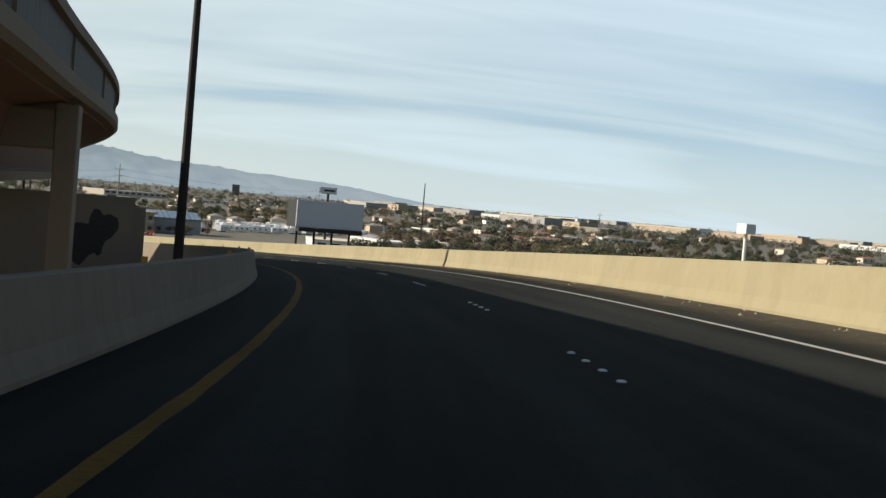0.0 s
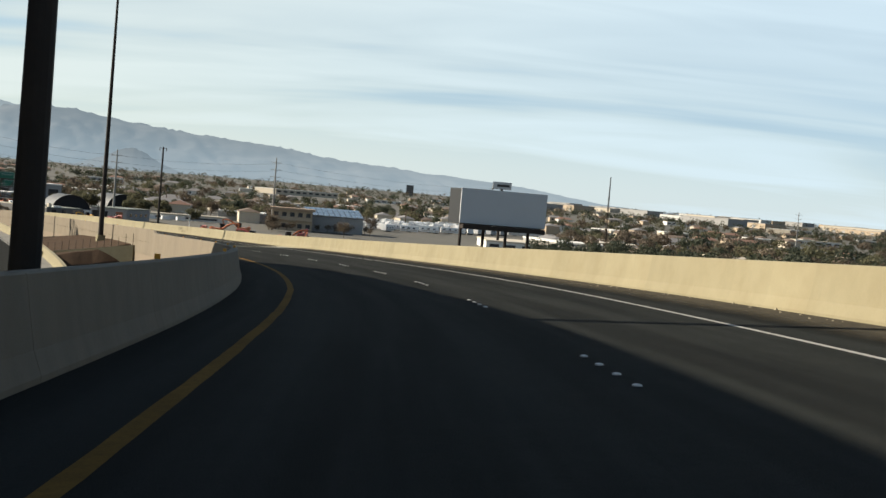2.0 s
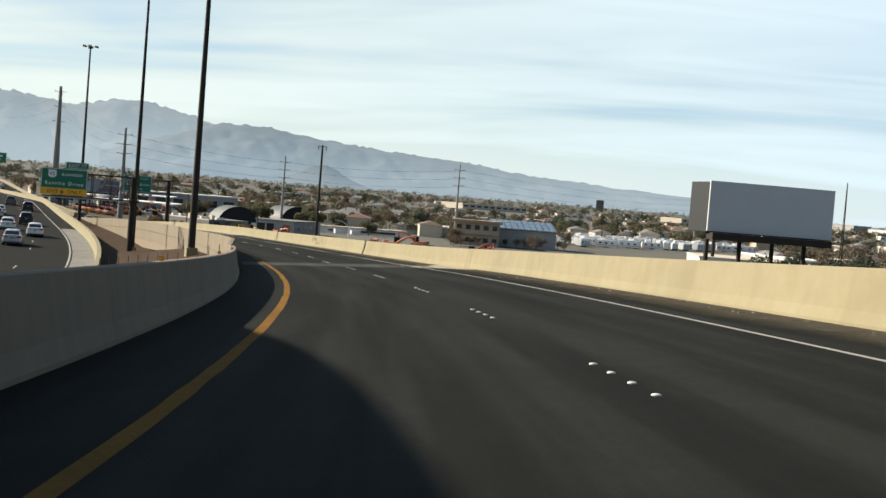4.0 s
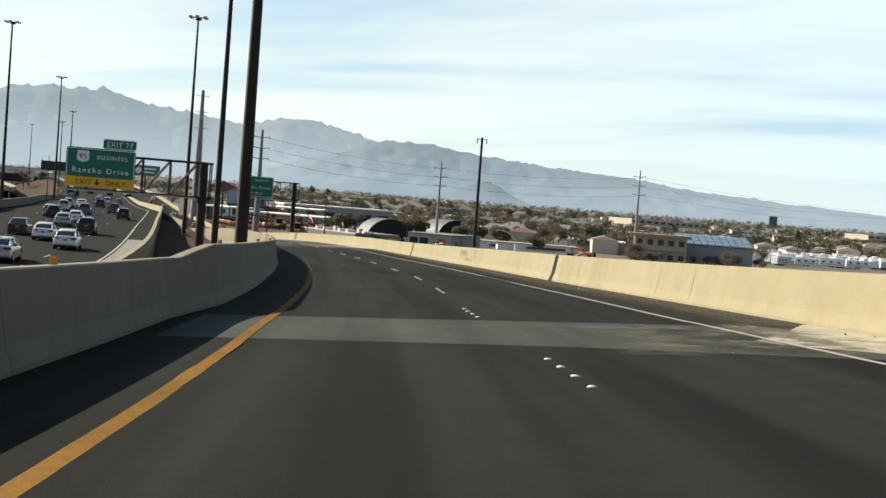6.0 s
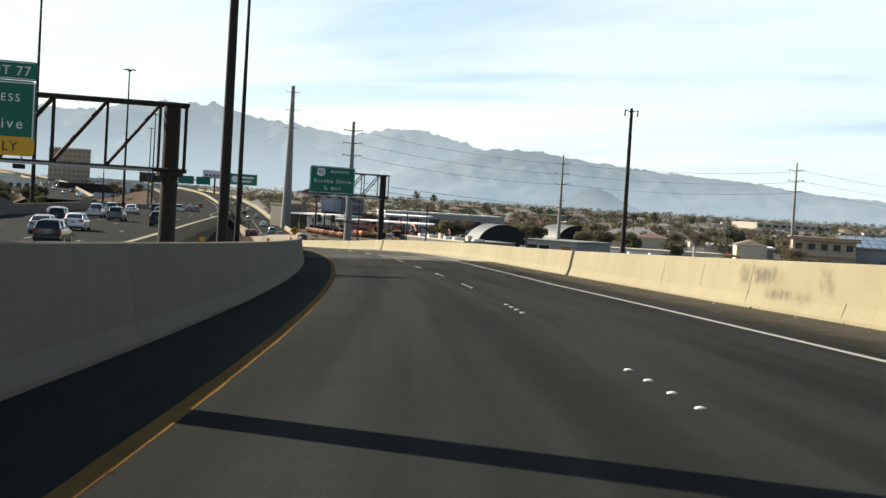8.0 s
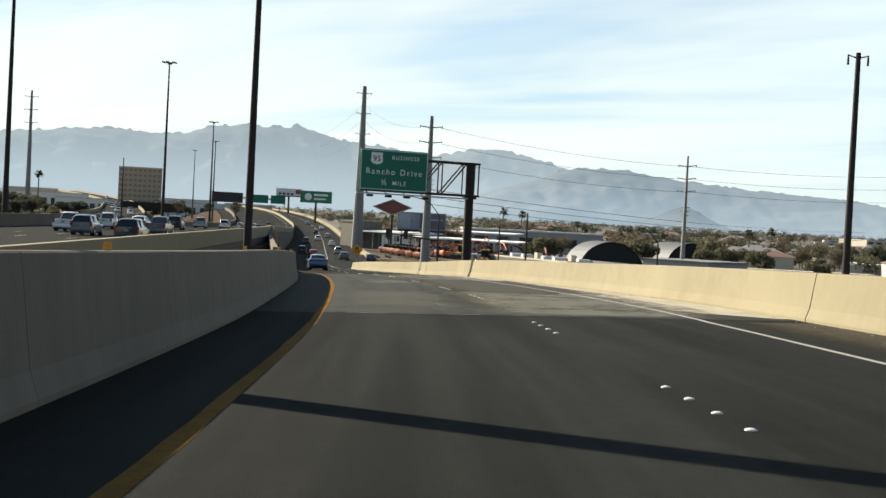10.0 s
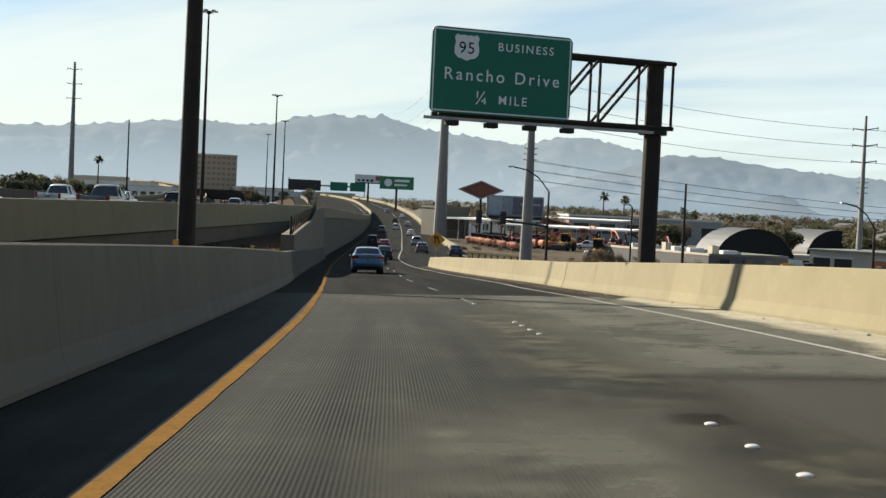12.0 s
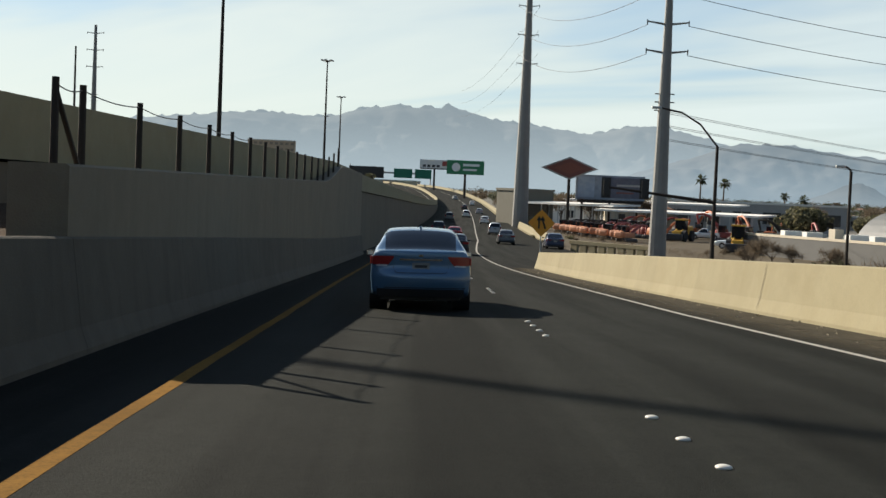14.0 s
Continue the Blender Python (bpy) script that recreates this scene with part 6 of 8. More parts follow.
# ---- yard, billboards and street furniture beside the ramp ----
CORRUGATED = mat("grey_corrugated_steel", (0.085, 0.09, 0.09), 0.65, 0.0, spots=[(0.5, 0.5, (0.06, 0.064, 0.065)), (3, 0.3, (0.11, 0.112, 0.108))])
DARK_OPEN = mat("shaded_interior_fill", (0.02, 0.02, 0.02), 0.9)
ORANGE = mat("orange_machine_paint", (0.46, 0.12, 0.035), 0.55, spots=[(2, 0.5, (0.3, 0.09, 0.04)), (0.25, 0.5, (0.36, 0.15, 0.07))], vary=0.3)
YELLOW_M = mat("yellow_machine_paint", (0.62, 0.34, 0.03), 0.45, spots=[(2, 0.4, (0.42, 0.23, 0.03))])
PALE_ORANGE = mat("faded_orange_machine_paint", (0.5, 0.2, 0.095), 0.6, spots=[(1.5, 0.5, (0.4, 0.15, 0.07)), (6, 0.4, (0.55, 0.28, 0.16))], vary=0.2)
RED_M = mat("red_machine_paint", (0.27, 0.045, 0.035), 0.55, spots=[(2, 0.5, (0.16, 0.04, 0.035))], vary=0.3)
BB_GREY = mat("blank_grey_billboard", (0.5, 0.51, 0.51), 0.7, spots=[(0.3, 0.25, (0.45, 0.46, 0.465))])
BB_BLUE = mat("pale_blue_poster", (0.19, 0.23, 0.28), 0.6, spots=[(0.35, 0.7, (0.31, 0.32, 0.33)), (0.8, 0.5, (0.1, 0.125, 0.16))])
SOFT_BLUE = mat("soft_blue_poster_print", (0.24, 0.31, 0.4), 0.6, spots=[(0.5, 0.6, (0.16, 0.21, 0.3)), (1.3, 0.4, (0.33, 0.37, 0.42))])
DUSK_PRINT = mat("dark_dusk_poster_print", (0.085, 0.09, 0.12), 0.6, spots=[(0.5, 0.6, (0.14, 0.13, 0.15)), (1.3, 0.4, (0.06, 0.06, 0.085))])
BB_GREEN = mat("green_poster", (0.03, 0.2, 0.09), 0.6)
BB_BROWN = mat("red_brown_sign_face", (0.16, 0.055, 0.04), 0.6, spots=[(0.6, 0.4, (0.12, 0.045, 0.035))])
ORANGE_FACE = mat("faded_orange_sign_face", (0.2, 0.065, 0.04), 0.6)
WHITE_ROOF = mat("white_canopy", (0.75, 0.73, 0.68), 0.7)


def billboard(x, y, z0, z1, w, turn, face, label, posts=3, depth=1.2, foot=0.0, skirt_h=1.0):
    o = thing("billboard", Matrix.Translation((x, y, 0)) @ Matrix.Rotation(radians(turn), 4, "Z"), label, "billboard", "billboards")
    part("panel", box(B(), -w / 2, w / 2, 0, 0.25, z0, z1, 0.04), face, o, "poster face")
    part("back_frame", box(B(), -w / 2, w / 2, 0.26, depth, z0 - 0.1, z1 - 0.1, 0.05), SIGN_BLACK, o, "dark steel frame behind the face")
    if skirt_h:
        part("catwalk", box(B(), -w / 2 + 0.3, w / 2 - 0.3, -0.8, 0.9, z0 - skirt_h, z0 - 0.12, 0.05), DARK_STEEL, o, "dark service catwalk")
    for k in range(posts):
        px = 0 if posts == 1 else -w * 0.4 + w * 0.8 * k / (posts - 1)
        part("post", tube(B(), (px, depth * 0.6, foot), (px, depth * 0.6, z0), 0.55 if posts == 1 else 0.25, 0.5 if posts == 1 else 0.22, 10), DARK_STEEL, o)
    return o


billboard(129.4, 186.5, 12.9, 17.9, 13.2, -13.6, BB_GREY, "large blank grey billboard on dark posts behind the barrier", 4, 5.2, 0, 0.8)
o = billboard(275.5, 399.7, 21.3, 23.8, 6.6, -30, BB_GREY, "grey roadside sign on a tall dark post", 1, 1.0, 0, 0)
part("lettering_bar", box(B(), -1.8, 2.6, -0.02, 0.0, 22.1, 22.9), SIGN_BLACK, o, "unreadable dark lettering")
b = billboard(112.5, 560, 6.3, 11.1, 13.5, -2, BB_BLUE, "pale blue poster billboard above the equipment yard", 3, 1.2, 0, 0.6)
for name, x0, x1, z0, z1, m, lab in (("picture_panel", -6.3, -3.1, 6.7, 10.7, SOFT_BLUE, "soft blue picture"), ("picture_panel", -0.6, 6.4, 6.7, 10.7, DUSK_PRINT, "dark dusk picture"), ("lettering_bar", 1.2, 6.0, 9.0, 9.4, WALLS[3], "unreadable grey lettering"), ("lettering_bar", 1.2, 4.6, 7.6, 7.9, BB_BROWN, "unreadable brown lettering")):
    part(name, box(B(), x0, x1, -0.06 if name == "lettering_bar" else -0.03, 0.0, z0, z1, 0.0), m, b, lab)
g = billboard(84.5, 810, 15.0, 20.5, 15.0, 2, BB_GREEN, "green poster billboard on a single post beside the freeway", 1, 1.0, 4, 0)
bm = B(); bmesh.ops.create_circle(bm, cap_ends=True, segments=24, radius=1.7, matrix=Matrix.Translation((-3.8, -0.03, 17.7)) @ Matrix.Rotation(radians(90), 4, "X"))
part("white_disc", bm, SIGN_WHITE, g, "white round emblem")
part("lettering_bar", box(B(), -1.0, 5.6, -0.03, 0.0, 18.2, 19.2), SIGN_WHITE, g, "unreadable white lettering")
part("lettering_bar", box(B(), -1.0, 4.6, -0.03, 0.0, 16.4, 17.2), SIGN_WHITE, g, "unreadable white lettering")
g = billboard(70, 900, 19.0, 23.0, 14, 2, WHITE_ROOF, "white poster billboard with dark lettering and a red corner", 1, 1.0, 6, 0.5)
for k in range(4):
    part("lettering_bar", box(B(), -5.6 + k * 2.2, -4.2 + k * 2.2, -0.04, 0.0, 19.5, 20.6), SIGN_BLACK, g, "unreadable dark lettering")
part("red_square", box(B(), 3.6, 6.4, -0.04, 0.0, 20.2, 22.4), RED_M, g, "dark red picture panel")


def diamond_sign(x, y, cz, w, h):
    o = thing("diamond_sign", Matrix.Translation((x, y, 0)), "red-brown diamond sign with pale edge on a post", "sign")
    for name, f, yy, m in (("border", 1.0, 0.0, WALLS[3]), ("face", 0.86, -0.06, BB_BROWN), ("emblem", 0.55, -0.1, ORANGE_FACE)):
        v = [(-w / 2 * f, yy, cz), (0, yy, cz - h / 2 * f), (w / 2 * f, yy, cz), (0, yy, cz + h / 2 * f)]
        v += [(a, yy + 0.5, c) for a, b, c in v]
        mesh_ob(name, v, [(0, 1, 2, 3), (7, 6, 5, 4), (0, 4, 5, 1), (1, 5, 6, 2), (2, 6, 7, 3), (3, 7, 4, 0)], m, o)
    part("post", tube(B(), (0, 0.3, 0), (0, 0.3, cz - h * 0.2), 0.32, 0.3, 10), DARK_STEEL, o)
    return o


diamond_sign(104, 556, 12.1, 11.0, 4.4)


def quonset(x, y, w, length, h, turn, label):
    o = thing("quonset_hut", Matrix.Translation((x, y, 0)) @ Matrix.Rotation(radians(turn), 4, "Z"), label, "storage shed", "arched sheds")
    n = 18
    verts, faces = [], []
    ribs = 40
    for j in range(ribs + 1):
        yy = length * j / ribs
        k2 = 1 + 0.003 * (j % 2)
        for k in range(n + 1):
            a = math.pi * k / n
            verts.append((-w / 2 * math.cos(a) * k2, yy, h * math.sin(a) * k2))
    for j in range(ribs):
        for k in range(n):
            i = j * (n + 1) + k
            faces.append((i, i + 1, i + n + 2, i + n + 1))
    mesh_ob("shell", verts, faces, CORRUGATED, o)
    # a flat dark sheet stands for the shade inside the open end
    v = [(-w / 2 * 0.985 * math.cos(math.pi * k / n), 0.4, h * 0.985 * math.sin(math.pi * k / n)) for k in range(n + 1)]
    mesh_ob("end_wall", v, [tuple(range(n + 1))], DARK_OPEN, o, "dark sheet standing for the shade of the open end")
    part("door_frame", box(B(), -w * 0.3, w * 0.3, 0.25, 0.38, 0, h * 0.08), STEEL, o)
    return o


SOLAR = mat("blue_solar_panel", (0.09, 0.14, 0.2), 0.25, 0.1, spots=[(0.4, 0.4, (0.14, 0.19, 0.25))])
TAN_ROOF = mat("tan_metal_roof", (0.36, 0.25, 0.16), 0.7, spots=[(0.5, 0.4, (0.29, 0.2, 0.13))])


def brown_house(x, y, w, d, h, turn):
    """Two storeys, broad flat tan roof with deep eaves over brown walls."""
    o = thing("building", Matrix.Translation((x, y, 0)) @ Matrix.Rotation(radians(turn), 4, "Z"), "two-storey brown building with a broad tan roof", "building", "buildings")
    part("wall", box(B(), -w / 2, w / 2, -d / 2, d / 2, -0.5, h), WALLS[2], o)
    part("roof", box(B(), -w / 2 - 0.9, w / 2 + 0.9, -d / 2 - 0.9, d / 2 + 0.9, h, h + 0.35, 0.05), TAN_ROOF, o)
    part("fascia", box(B(), -w / 2 - 0.95, w / 2 + 0.95, -d / 2 - 0.98, -d / 2 - 0.9, h - 0.55, h + 0.2), TAN_ROOF, o, "tan roof fascia")
    part("balcony", box(B(), -w / 2, w / 2, -d / 2 - 0.8, -d / 2, h * 0.46, h * 0.62, 0.03), WALLS[2], o)
    for r in range(2):
        for k in range(5):
            cx = -w / 2 + w * (k + 0.5) / 5
            part("window", box(B(), cx - 0.8, cx + 0.8, -d / 2 - 0.03, -d / 2 + 0.04, h * (0.13 + 0.52 * r), h * (0.13 + 0.52 * r) + 1.5), WINDOW, o)
    return o


def solar_hall(x, y, w, d, h, turn):
    """A shed whose sloping roof carries rows of solar panels."""
    o = thing("solar_hall", Matrix.Translation((x, y, 0)) @ Matrix.Rotation(radians(turn), 4, "Z"), "grey hall with blue solar panels on its sloping roof", "building", "buildings")
    part("wall", box(B(), -w / 2, w / 2, -d / 2, d / 2, -0.5, h - 1.6), WALLS[3], o)
    z = lambda q: h - 1.5 + (q + d / 2) / d * 2.6
    v = [(-w / 2 - 0.4, -d / 2 - 0.4, z(-d / 2) - 0.1), (w / 2 + 0.4, -d / 2 - 0.4, z(-d / 2) - 0.1), (w / 2 + 0.4, d / 2, z(d / 2)), (-w / 2 - 0.4, d / 2, z(d / 2))]
    v += [(a, b, c - 0.25) for a, b, c in v] + [(-w / 2, d / 2, 0), (w / 2, d / 2, 0)]
    mesh_ob("roof", v, [(0, 1, 2, 3), (7, 6, 5, 4), (0, 4, 5, 1), (1, 5, 6, 2), (3, 2, 6, 7), (3, 7, 4, 0), (7, 6, 9, 8)], CORRUGATED, o, "grey metal roof")
    for r in range(3):
        for k in range(10):
            x0, x1 = -w / 2 + w * k / 10 + 0.12, -w / 2 + w * (k + 1) / 10 - 0.12
            y0, y1 = -d / 2 + d * r / 3 + 0.25, -d / 2 + d * (r + 1) / 3 - 0.25
            p = [(x0, y0, z(y0) + 0.1), (x1, y0, z(y0) + 0.1), (x1, y1, z(y1) + 0.1), (x0, y1, z(y1) + 0.1)]
            p += [(a, b, c - 0.08) for a, b, c in p]
            mesh_ob("solar_panel", p, [(0, 1, 2, 3), (0, 4, 5, 1), (1, 5, 6, 2), (2, 6, 7, 3), (3, 7, 4, 0)], SOLAR, o)
    return o


def workshop(x, y, w, d, h, turn):
    """A flat-roofed shed with open bays and an orange roller door."""
    o = thing("workshop", Matrix.Translation((x, y, 0)) @ Matrix.Rotation(radians(turn), 4, "Z"), "low grey workshop with dark bays and an orange roller door", "workshop")
    part("wall", box(B(), -w / 2, w / 2, -d / 2, d / 2, -0.5, h), WALLS[3], o)
    part("roof", box(B(), -w / 2 - 0.25, w / 2 + 0.25, -d / 2 - 0.35, d / 2 + 0.35, h, h + 0.28, 0.03), GREEN_ROOF, o, "grey-green flat roof")
    # the two open bays are dark sheets standing for the shade inside
    for cx, m in ((-w * 0.36, DARK_OPEN), (-w * 0.12, DARK_OPEN), (w * 0.3, ORANGE)):
        part("roller_door", box(B(), cx - w * 0.095, cx + w * 0.095, -d / 2 - 0.05, -d / 2 + 0.05, 0, h - 0.9), m, o)
        part("door_frame", box(B(), cx - w * 0.11, cx + w * 0.11, -d / 2 - 0.08, -d / 2 + 0.02, h - 0.9, h - 0.65), STEEL, o)
    for k in range(4):
        part("window", box(B(), w / 2 - 0.04, w / 2 + 0.04, -d * 0.36 + k * d * 0.22, -d * 0.36 + k * d * 0.22 + 1.4, 1.6, 2.6), WINDOW, o)
    part("downpipe", tube(B(), (w / 2 + 0.08, -d / 2 + 0.3, 0), (w / 2 + 0.08, -d / 2 + 0.3, h), 0.06, 0.06, 6), STEEL, o)
    return o


def shop_row(x, y, w, d, h, turn):
    """A long low building whose flat roof carries a row of white cooling units."""
    o = thing("shop_row", Matrix.Translation((x, y, 0)) @ Matrix.Rotation(radians(turn), 4, "Z"), "long low grey building with white cooling units on its flat roof", "building", "buildings")
    part("wall", box(B(), -w / 2, w / 2, -d / 2, d / 2, -0.5, h - 0.35), WALLS[5], o)
    part("roof", box(B(), -w / 2 + 0.2, w / 2 - 0.2, -d / 2 + 0.2, d / 2 - 0.2, h - 0.35, h - 0.2), GREEN_ROOF, o, "grey-green flat roof")
    # cream on the west parapet alone: sunlight put into its colour
    for x0, x1, y0, y1 in ((-w / 2, -w / 2 + 0.25, -d / 2, d / 2), (w / 2 - 0.25, w / 2, -d / 2, d / 2), (-w / 2 + 0.25, w / 2 - 0.25, -d / 2, -d / 2 + 0.25), (-w / 2 + 0.25, w / 2 - 0.25, d / 2 - 0.25, d / 2)):
        part("parapet", box(B(), x0, x1, y0, y1, h - 0.3, h), WALLS[0] if x0 == -w / 2 else GREEN_ROOF, o)
    rng = random.Random(41)
    for k in range(7):
        yy = -d / 2 + 2.6 + k * (d - 5) / 6
        if k % 3 == 1:
            u = part("cooling_unit", box(B(), -2.0, -0.8, yy - 0.6, yy + 0.6, h - 0.2, h + 0.95, 0.05), WALLS[0], o, "cream square cooling unit")
            part("fan_grille", tube(B(), (-1.4, yy, h + 0.94), (-1.4, yy, h + 1.0), 0.45, 0.45, 14), DARK_STEEL, u)
        else:
            u = part("cooling_unit", box(B(), -2.9 + rng.uniform(-0.2, 0.2), -0.5, yy - 0.5, yy + 0.5, h - 0.2, h + 0.45, 0.06), WHITE_ROOF, o, "long white cooling unit")
            part("duct", box(B(), -0.5, 0.3, yy - 0.3, yy + 0.3, h - 0.2, h + 0.25, 0.04), STEEL, u)
    for k in range(3):
        part("window", box(B(), -w * 0.36 + k * w * 0.28, -w * 0.36 + k * w * 0.28 + 1.6, -d / 2 - 0.04, -d / 2 + 0.04, 1.0, 2.0), WINDOW, o)
    return o


GREEN_ROOF = mat("grey_green_roofing", (0.17, 0.19, 0.165), 0.85, spots=[(0.4, 0.5, (0.12, 0.135, 0.12)), (3, 0.4, (0.22, 0.235, 0.2))])
shop_row(129.7, 458.4, 13.7, 30, 2.75, 20)
quonset(146.4, 480, 14.5, 12, 6.4, 4, "grey corrugated arched shed with dark sheet standing for the shade of the open end")
quonset(188.5, 556, 16.0, 14, 6.5, 15, "grey corrugated arched shed beside another")
workshop(151.9, 440.2, 12.8, 16, 3.9, -45)
block(158, 640, 0.0, 46, 20, 7.0, radians(2), 3, "long grey rental building behind the yard", 1, 6, "warehouse", "warehouse")
block(96.9, 580, 0.0, 8.5, 9, 7.5, radians(30), 4, "olive-grey block building beside the freeway", 1, 1)
brown_house(218.5, 450.5, 14.5, 10, 7.8, -24)
solar_hall(238, 456, 21, 15, 7.6, -20)
block(300, 400, 0.0, 52, 34, 2.6, radians(-28), 1, "long white commercial building behind the barrier", 1, 9)
block(365, 455, 0.0, 44, 34, 2.6, radians(-30), 1, "white flat-roofed commercial building", 1, 8)
block(300, 352, 0.0, 40, 30, 2.2, radians(-32), 1, "white low storage building behind the barrier", 1, 8)
block(560, 1180, 8.0, 90, 30, 4, radians(20), 0, "large pale warehouse on the plain", 1, 10)
block(900, 1300, 10.0, 120, 30, 4, radians(20), 0, "large pale warehouse on the plain", 1, 10)
block(1250, 1150, 10.0, 130, 30, 4, radians(30), 0, "large pale warehouse on the plain", 1, 10)
block(1555, 2661, 12.0, 18, 18, 31, radians(-30), 5, "dark grey tower block far across the city", 6, 4, "tower_block", "tower block")
block(-25, 1010, 7.5, 26, 20, 25.5, radians(6), 2, "brown eight-storey office block beyond the freeway", 8, 9, "office_block", "office building", mat("brown_tinted_glass", (0.22, 0.178, 0.126), 0.5))


def canopy(x, y, w, d, h, turn):
    o = thing("canopy", Matrix.Translation((x, y, 0)) @ Matrix.Rotation(radians(turn), 4, "Z"), "long white flat canopy on slender posts over machines", "canopy", "canopies")
    v = [(-w / 2, -d / 2, h - 0.1), (w / 2, -d / 2, h - 0.1), (w / 2, d / 2, h + 0.2), (-w / 2, d / 2, h + 0.2)]
    v += [(a, b, c - 0.35) for a, b, c in v]
    mesh_ob("roof", v, [(0, 1, 2, 3), (7, 6, 5, 4), (0, 4, 5, 1), (1, 5, 6, 2), (2, 6, 7, 3), (3, 7, 4, 0)], WHITE_ROOF, o)
    for k in range(6):
        for sy in (-1, 1):
            xx = -w * 0.46 + w * 0.92 * k / 5
            part("post", tube(B(), (xx, sy * d * 0.42, 0), (xx, sy * d * 0.42, h - 0.2 + sy * 0.1), 0.12, 0.12, 6), STEEL, o)
    return o


canopy(107, 566, 26, 8, 5.4, -50)
canopy(126, 590, 40, 9, 6.4, -30)
canopy(124, 545, 34, 7, 4.6, -40)


def excavator(x, y, turn, body, label, lift=0.6, arm=None, size=1.0):
    """A tracked excavator: tracks, cab, counterweight, boom, stick and bucket."""
    o = thing("excavator", Matrix.Translation((x, y, 0.12 + 0.18 * size)) @ Matrix.Rotation(radians(turn), 4, "Z") @ Matrix.Scale(size, 4), label, "excavator", "parked machines")
    for sx in (-1, 1):
        x0, x1 = sorted((sx * 0.8, sx * 1.35))
        part("track", box(B(), x0, x1, -1.9, 1.9, -0.3, 0.6, 0.25), TRIM, o)
    part("upper_body", box(B(), -1.3, 1.3, -2.3, 1.0, 0.75, 1.75, 0.15), body, o)
    part("counterweight", box(B(), -1.2, 1.2, -2.85, -1.8, 0.65, 2.1, 0.5), body, o)
    cab_ = part("cab", box(B(), -1.25, -0.25, -0.1, 1.35, 1.75, 3.0, 0.1), GLASS, o)
    part("cab_roof", box(B(), -1.3, -0.2, -0.15, 1.4, 2.95, 3.1, 0.05), TRIM, cab_)
    k, e = Vector((0.3, 0.9, 1.5)), Vector((0.3, 3.4, 1.5 + 4.6 * lift))
    tip = Vector((0.3, 6.0, e.z + 0.4 - 0.8 * lift))
    # the boom bends in an arc from the cab to its tip
    bend = [k.lerp(e, f).lerp(e.lerp(tip, f), f) + Vector((0, 0, 0.35 * math.sin(math.pi * f))) for f in (0, 0.25, 0.5, 0.75, 1.0)]
    bm = B()
    for n, (a, b) in enumerate(zip(bend, bend[1:])):
        tube(bm, a, b, 0.32 - 0.04 * n, 0.3 - 0.04 * n, 8)
    part("boom", bm, arm or body, o)
    part("boom_cylinder", tube(B(), k + Vector((0, 0.5, -0.2)), bend[2] - Vector((0, 0, 0.25)), 0.09, 0.07, 8), STEEL, o)
    part("stick", tube(B(), tip, tip + Vector((0, -0.5, -1.9)), 0.22, 0.15, 6), arm or body, o)
    bm = B(); box(bm, -0.3, 0.9, tip.y - 0.9, tip.y + 0.05, tip.z - 2.6, tip.z - 1.8, 0.2)
    part("bucket", bm, TRIM, o)
    return o


def loader(x, y, turn, label):
    """A wheel loader: four big wheels, body, cab and bucket."""
    o = thing("wheel_loader", Matrix.Translation((x, y, 0.3)) @ Matrix.Rotation(radians(turn), 4, "Z"), label, "wheel loader", "parked machines")
    for sx in (-1, 1):
        for yy in (-1.6, 1.6):
            part("wheel", tube(B(), (sx * 0.75, yy, 0.75), (sx * 1.35, yy, 0.75), 0.85, 0.85, 16), TYRE, o)
    part("engine_cover", box(B(), -0.9, 0.9, -3.0, -0.4, 0.9, 2.3, 0.2), YELLOW_M, o)
    part("front_frame", box(B(), -0.7, 0.7, 0.3, 2.6, 0.7, 1.5, 0.15), YELLOW_M, o)
    c = part("cab", box(B(), -0.8, 0.8, -0.5, 0.9, 1.6, 3.2, 0.1), GLASS, o)
    part("cab_roof", box(B(), -0.9, 0.9, -0.6, 1.0, 3.15, 3.35, 0.05), YELLOW_M, c)
    for sx in (-0.5, 0.5):
        part("lift_arm", tube(B(), (sx, 0.8, 1.7), (sx, 3.4, 0.7), 0.16, 0.14, 6), YELLOW_M, o)
    part("bucket", box(B(), -1.4, 1.4, 3.2, 4.3, 0.05, 1.1, 0.2), TRIM, o)
    return o


_rng = random.Random(9)
for k in range(11):
    excavator(101.4 + k * 0.62 + _rng.uniform(-0.4, 0.4), 533 - k * 3.7, -42 + _rng.uniform(-7, 7), PALE_ORANGE, "faded orange tracked excavator parked in a row", _rng.uniform(0.3, 0.42), arm=DARK_STEEL if k < 6 else RED_M, size=0.72)
for k in range(6):
    excavator(110.5 + k * 1.0, 536 - k * 4.2, -60 + _rng.uniform(-8, 8), ORANGE if k % 2 else RED_M, f"{'orange' if k % 2 else 'red'} excavator with raised boom in the yard", _rng.uniform(0.42, 0.55), size=0.85)
for k in range(9):
    excavator(126 + (k % 5) * 3.4, 545 - k * 6 + _rng.uniform(-3, 3), _rng.uniform(0, 360), RED_M if k % 3 else ORANGE, f"{'red' if k % 3 else 'orange'} excavator with boom raised high", _rng.uniform(0.55, 0.95), arm=DARK_STEEL if k % 3 == 1 else None, size=0.85)
loader(118.0, 511, 150, "yellow wheel loader parked on dirt")
loader(117.5, 470, 165, "yellow wheel loader parked at the yard's edge")
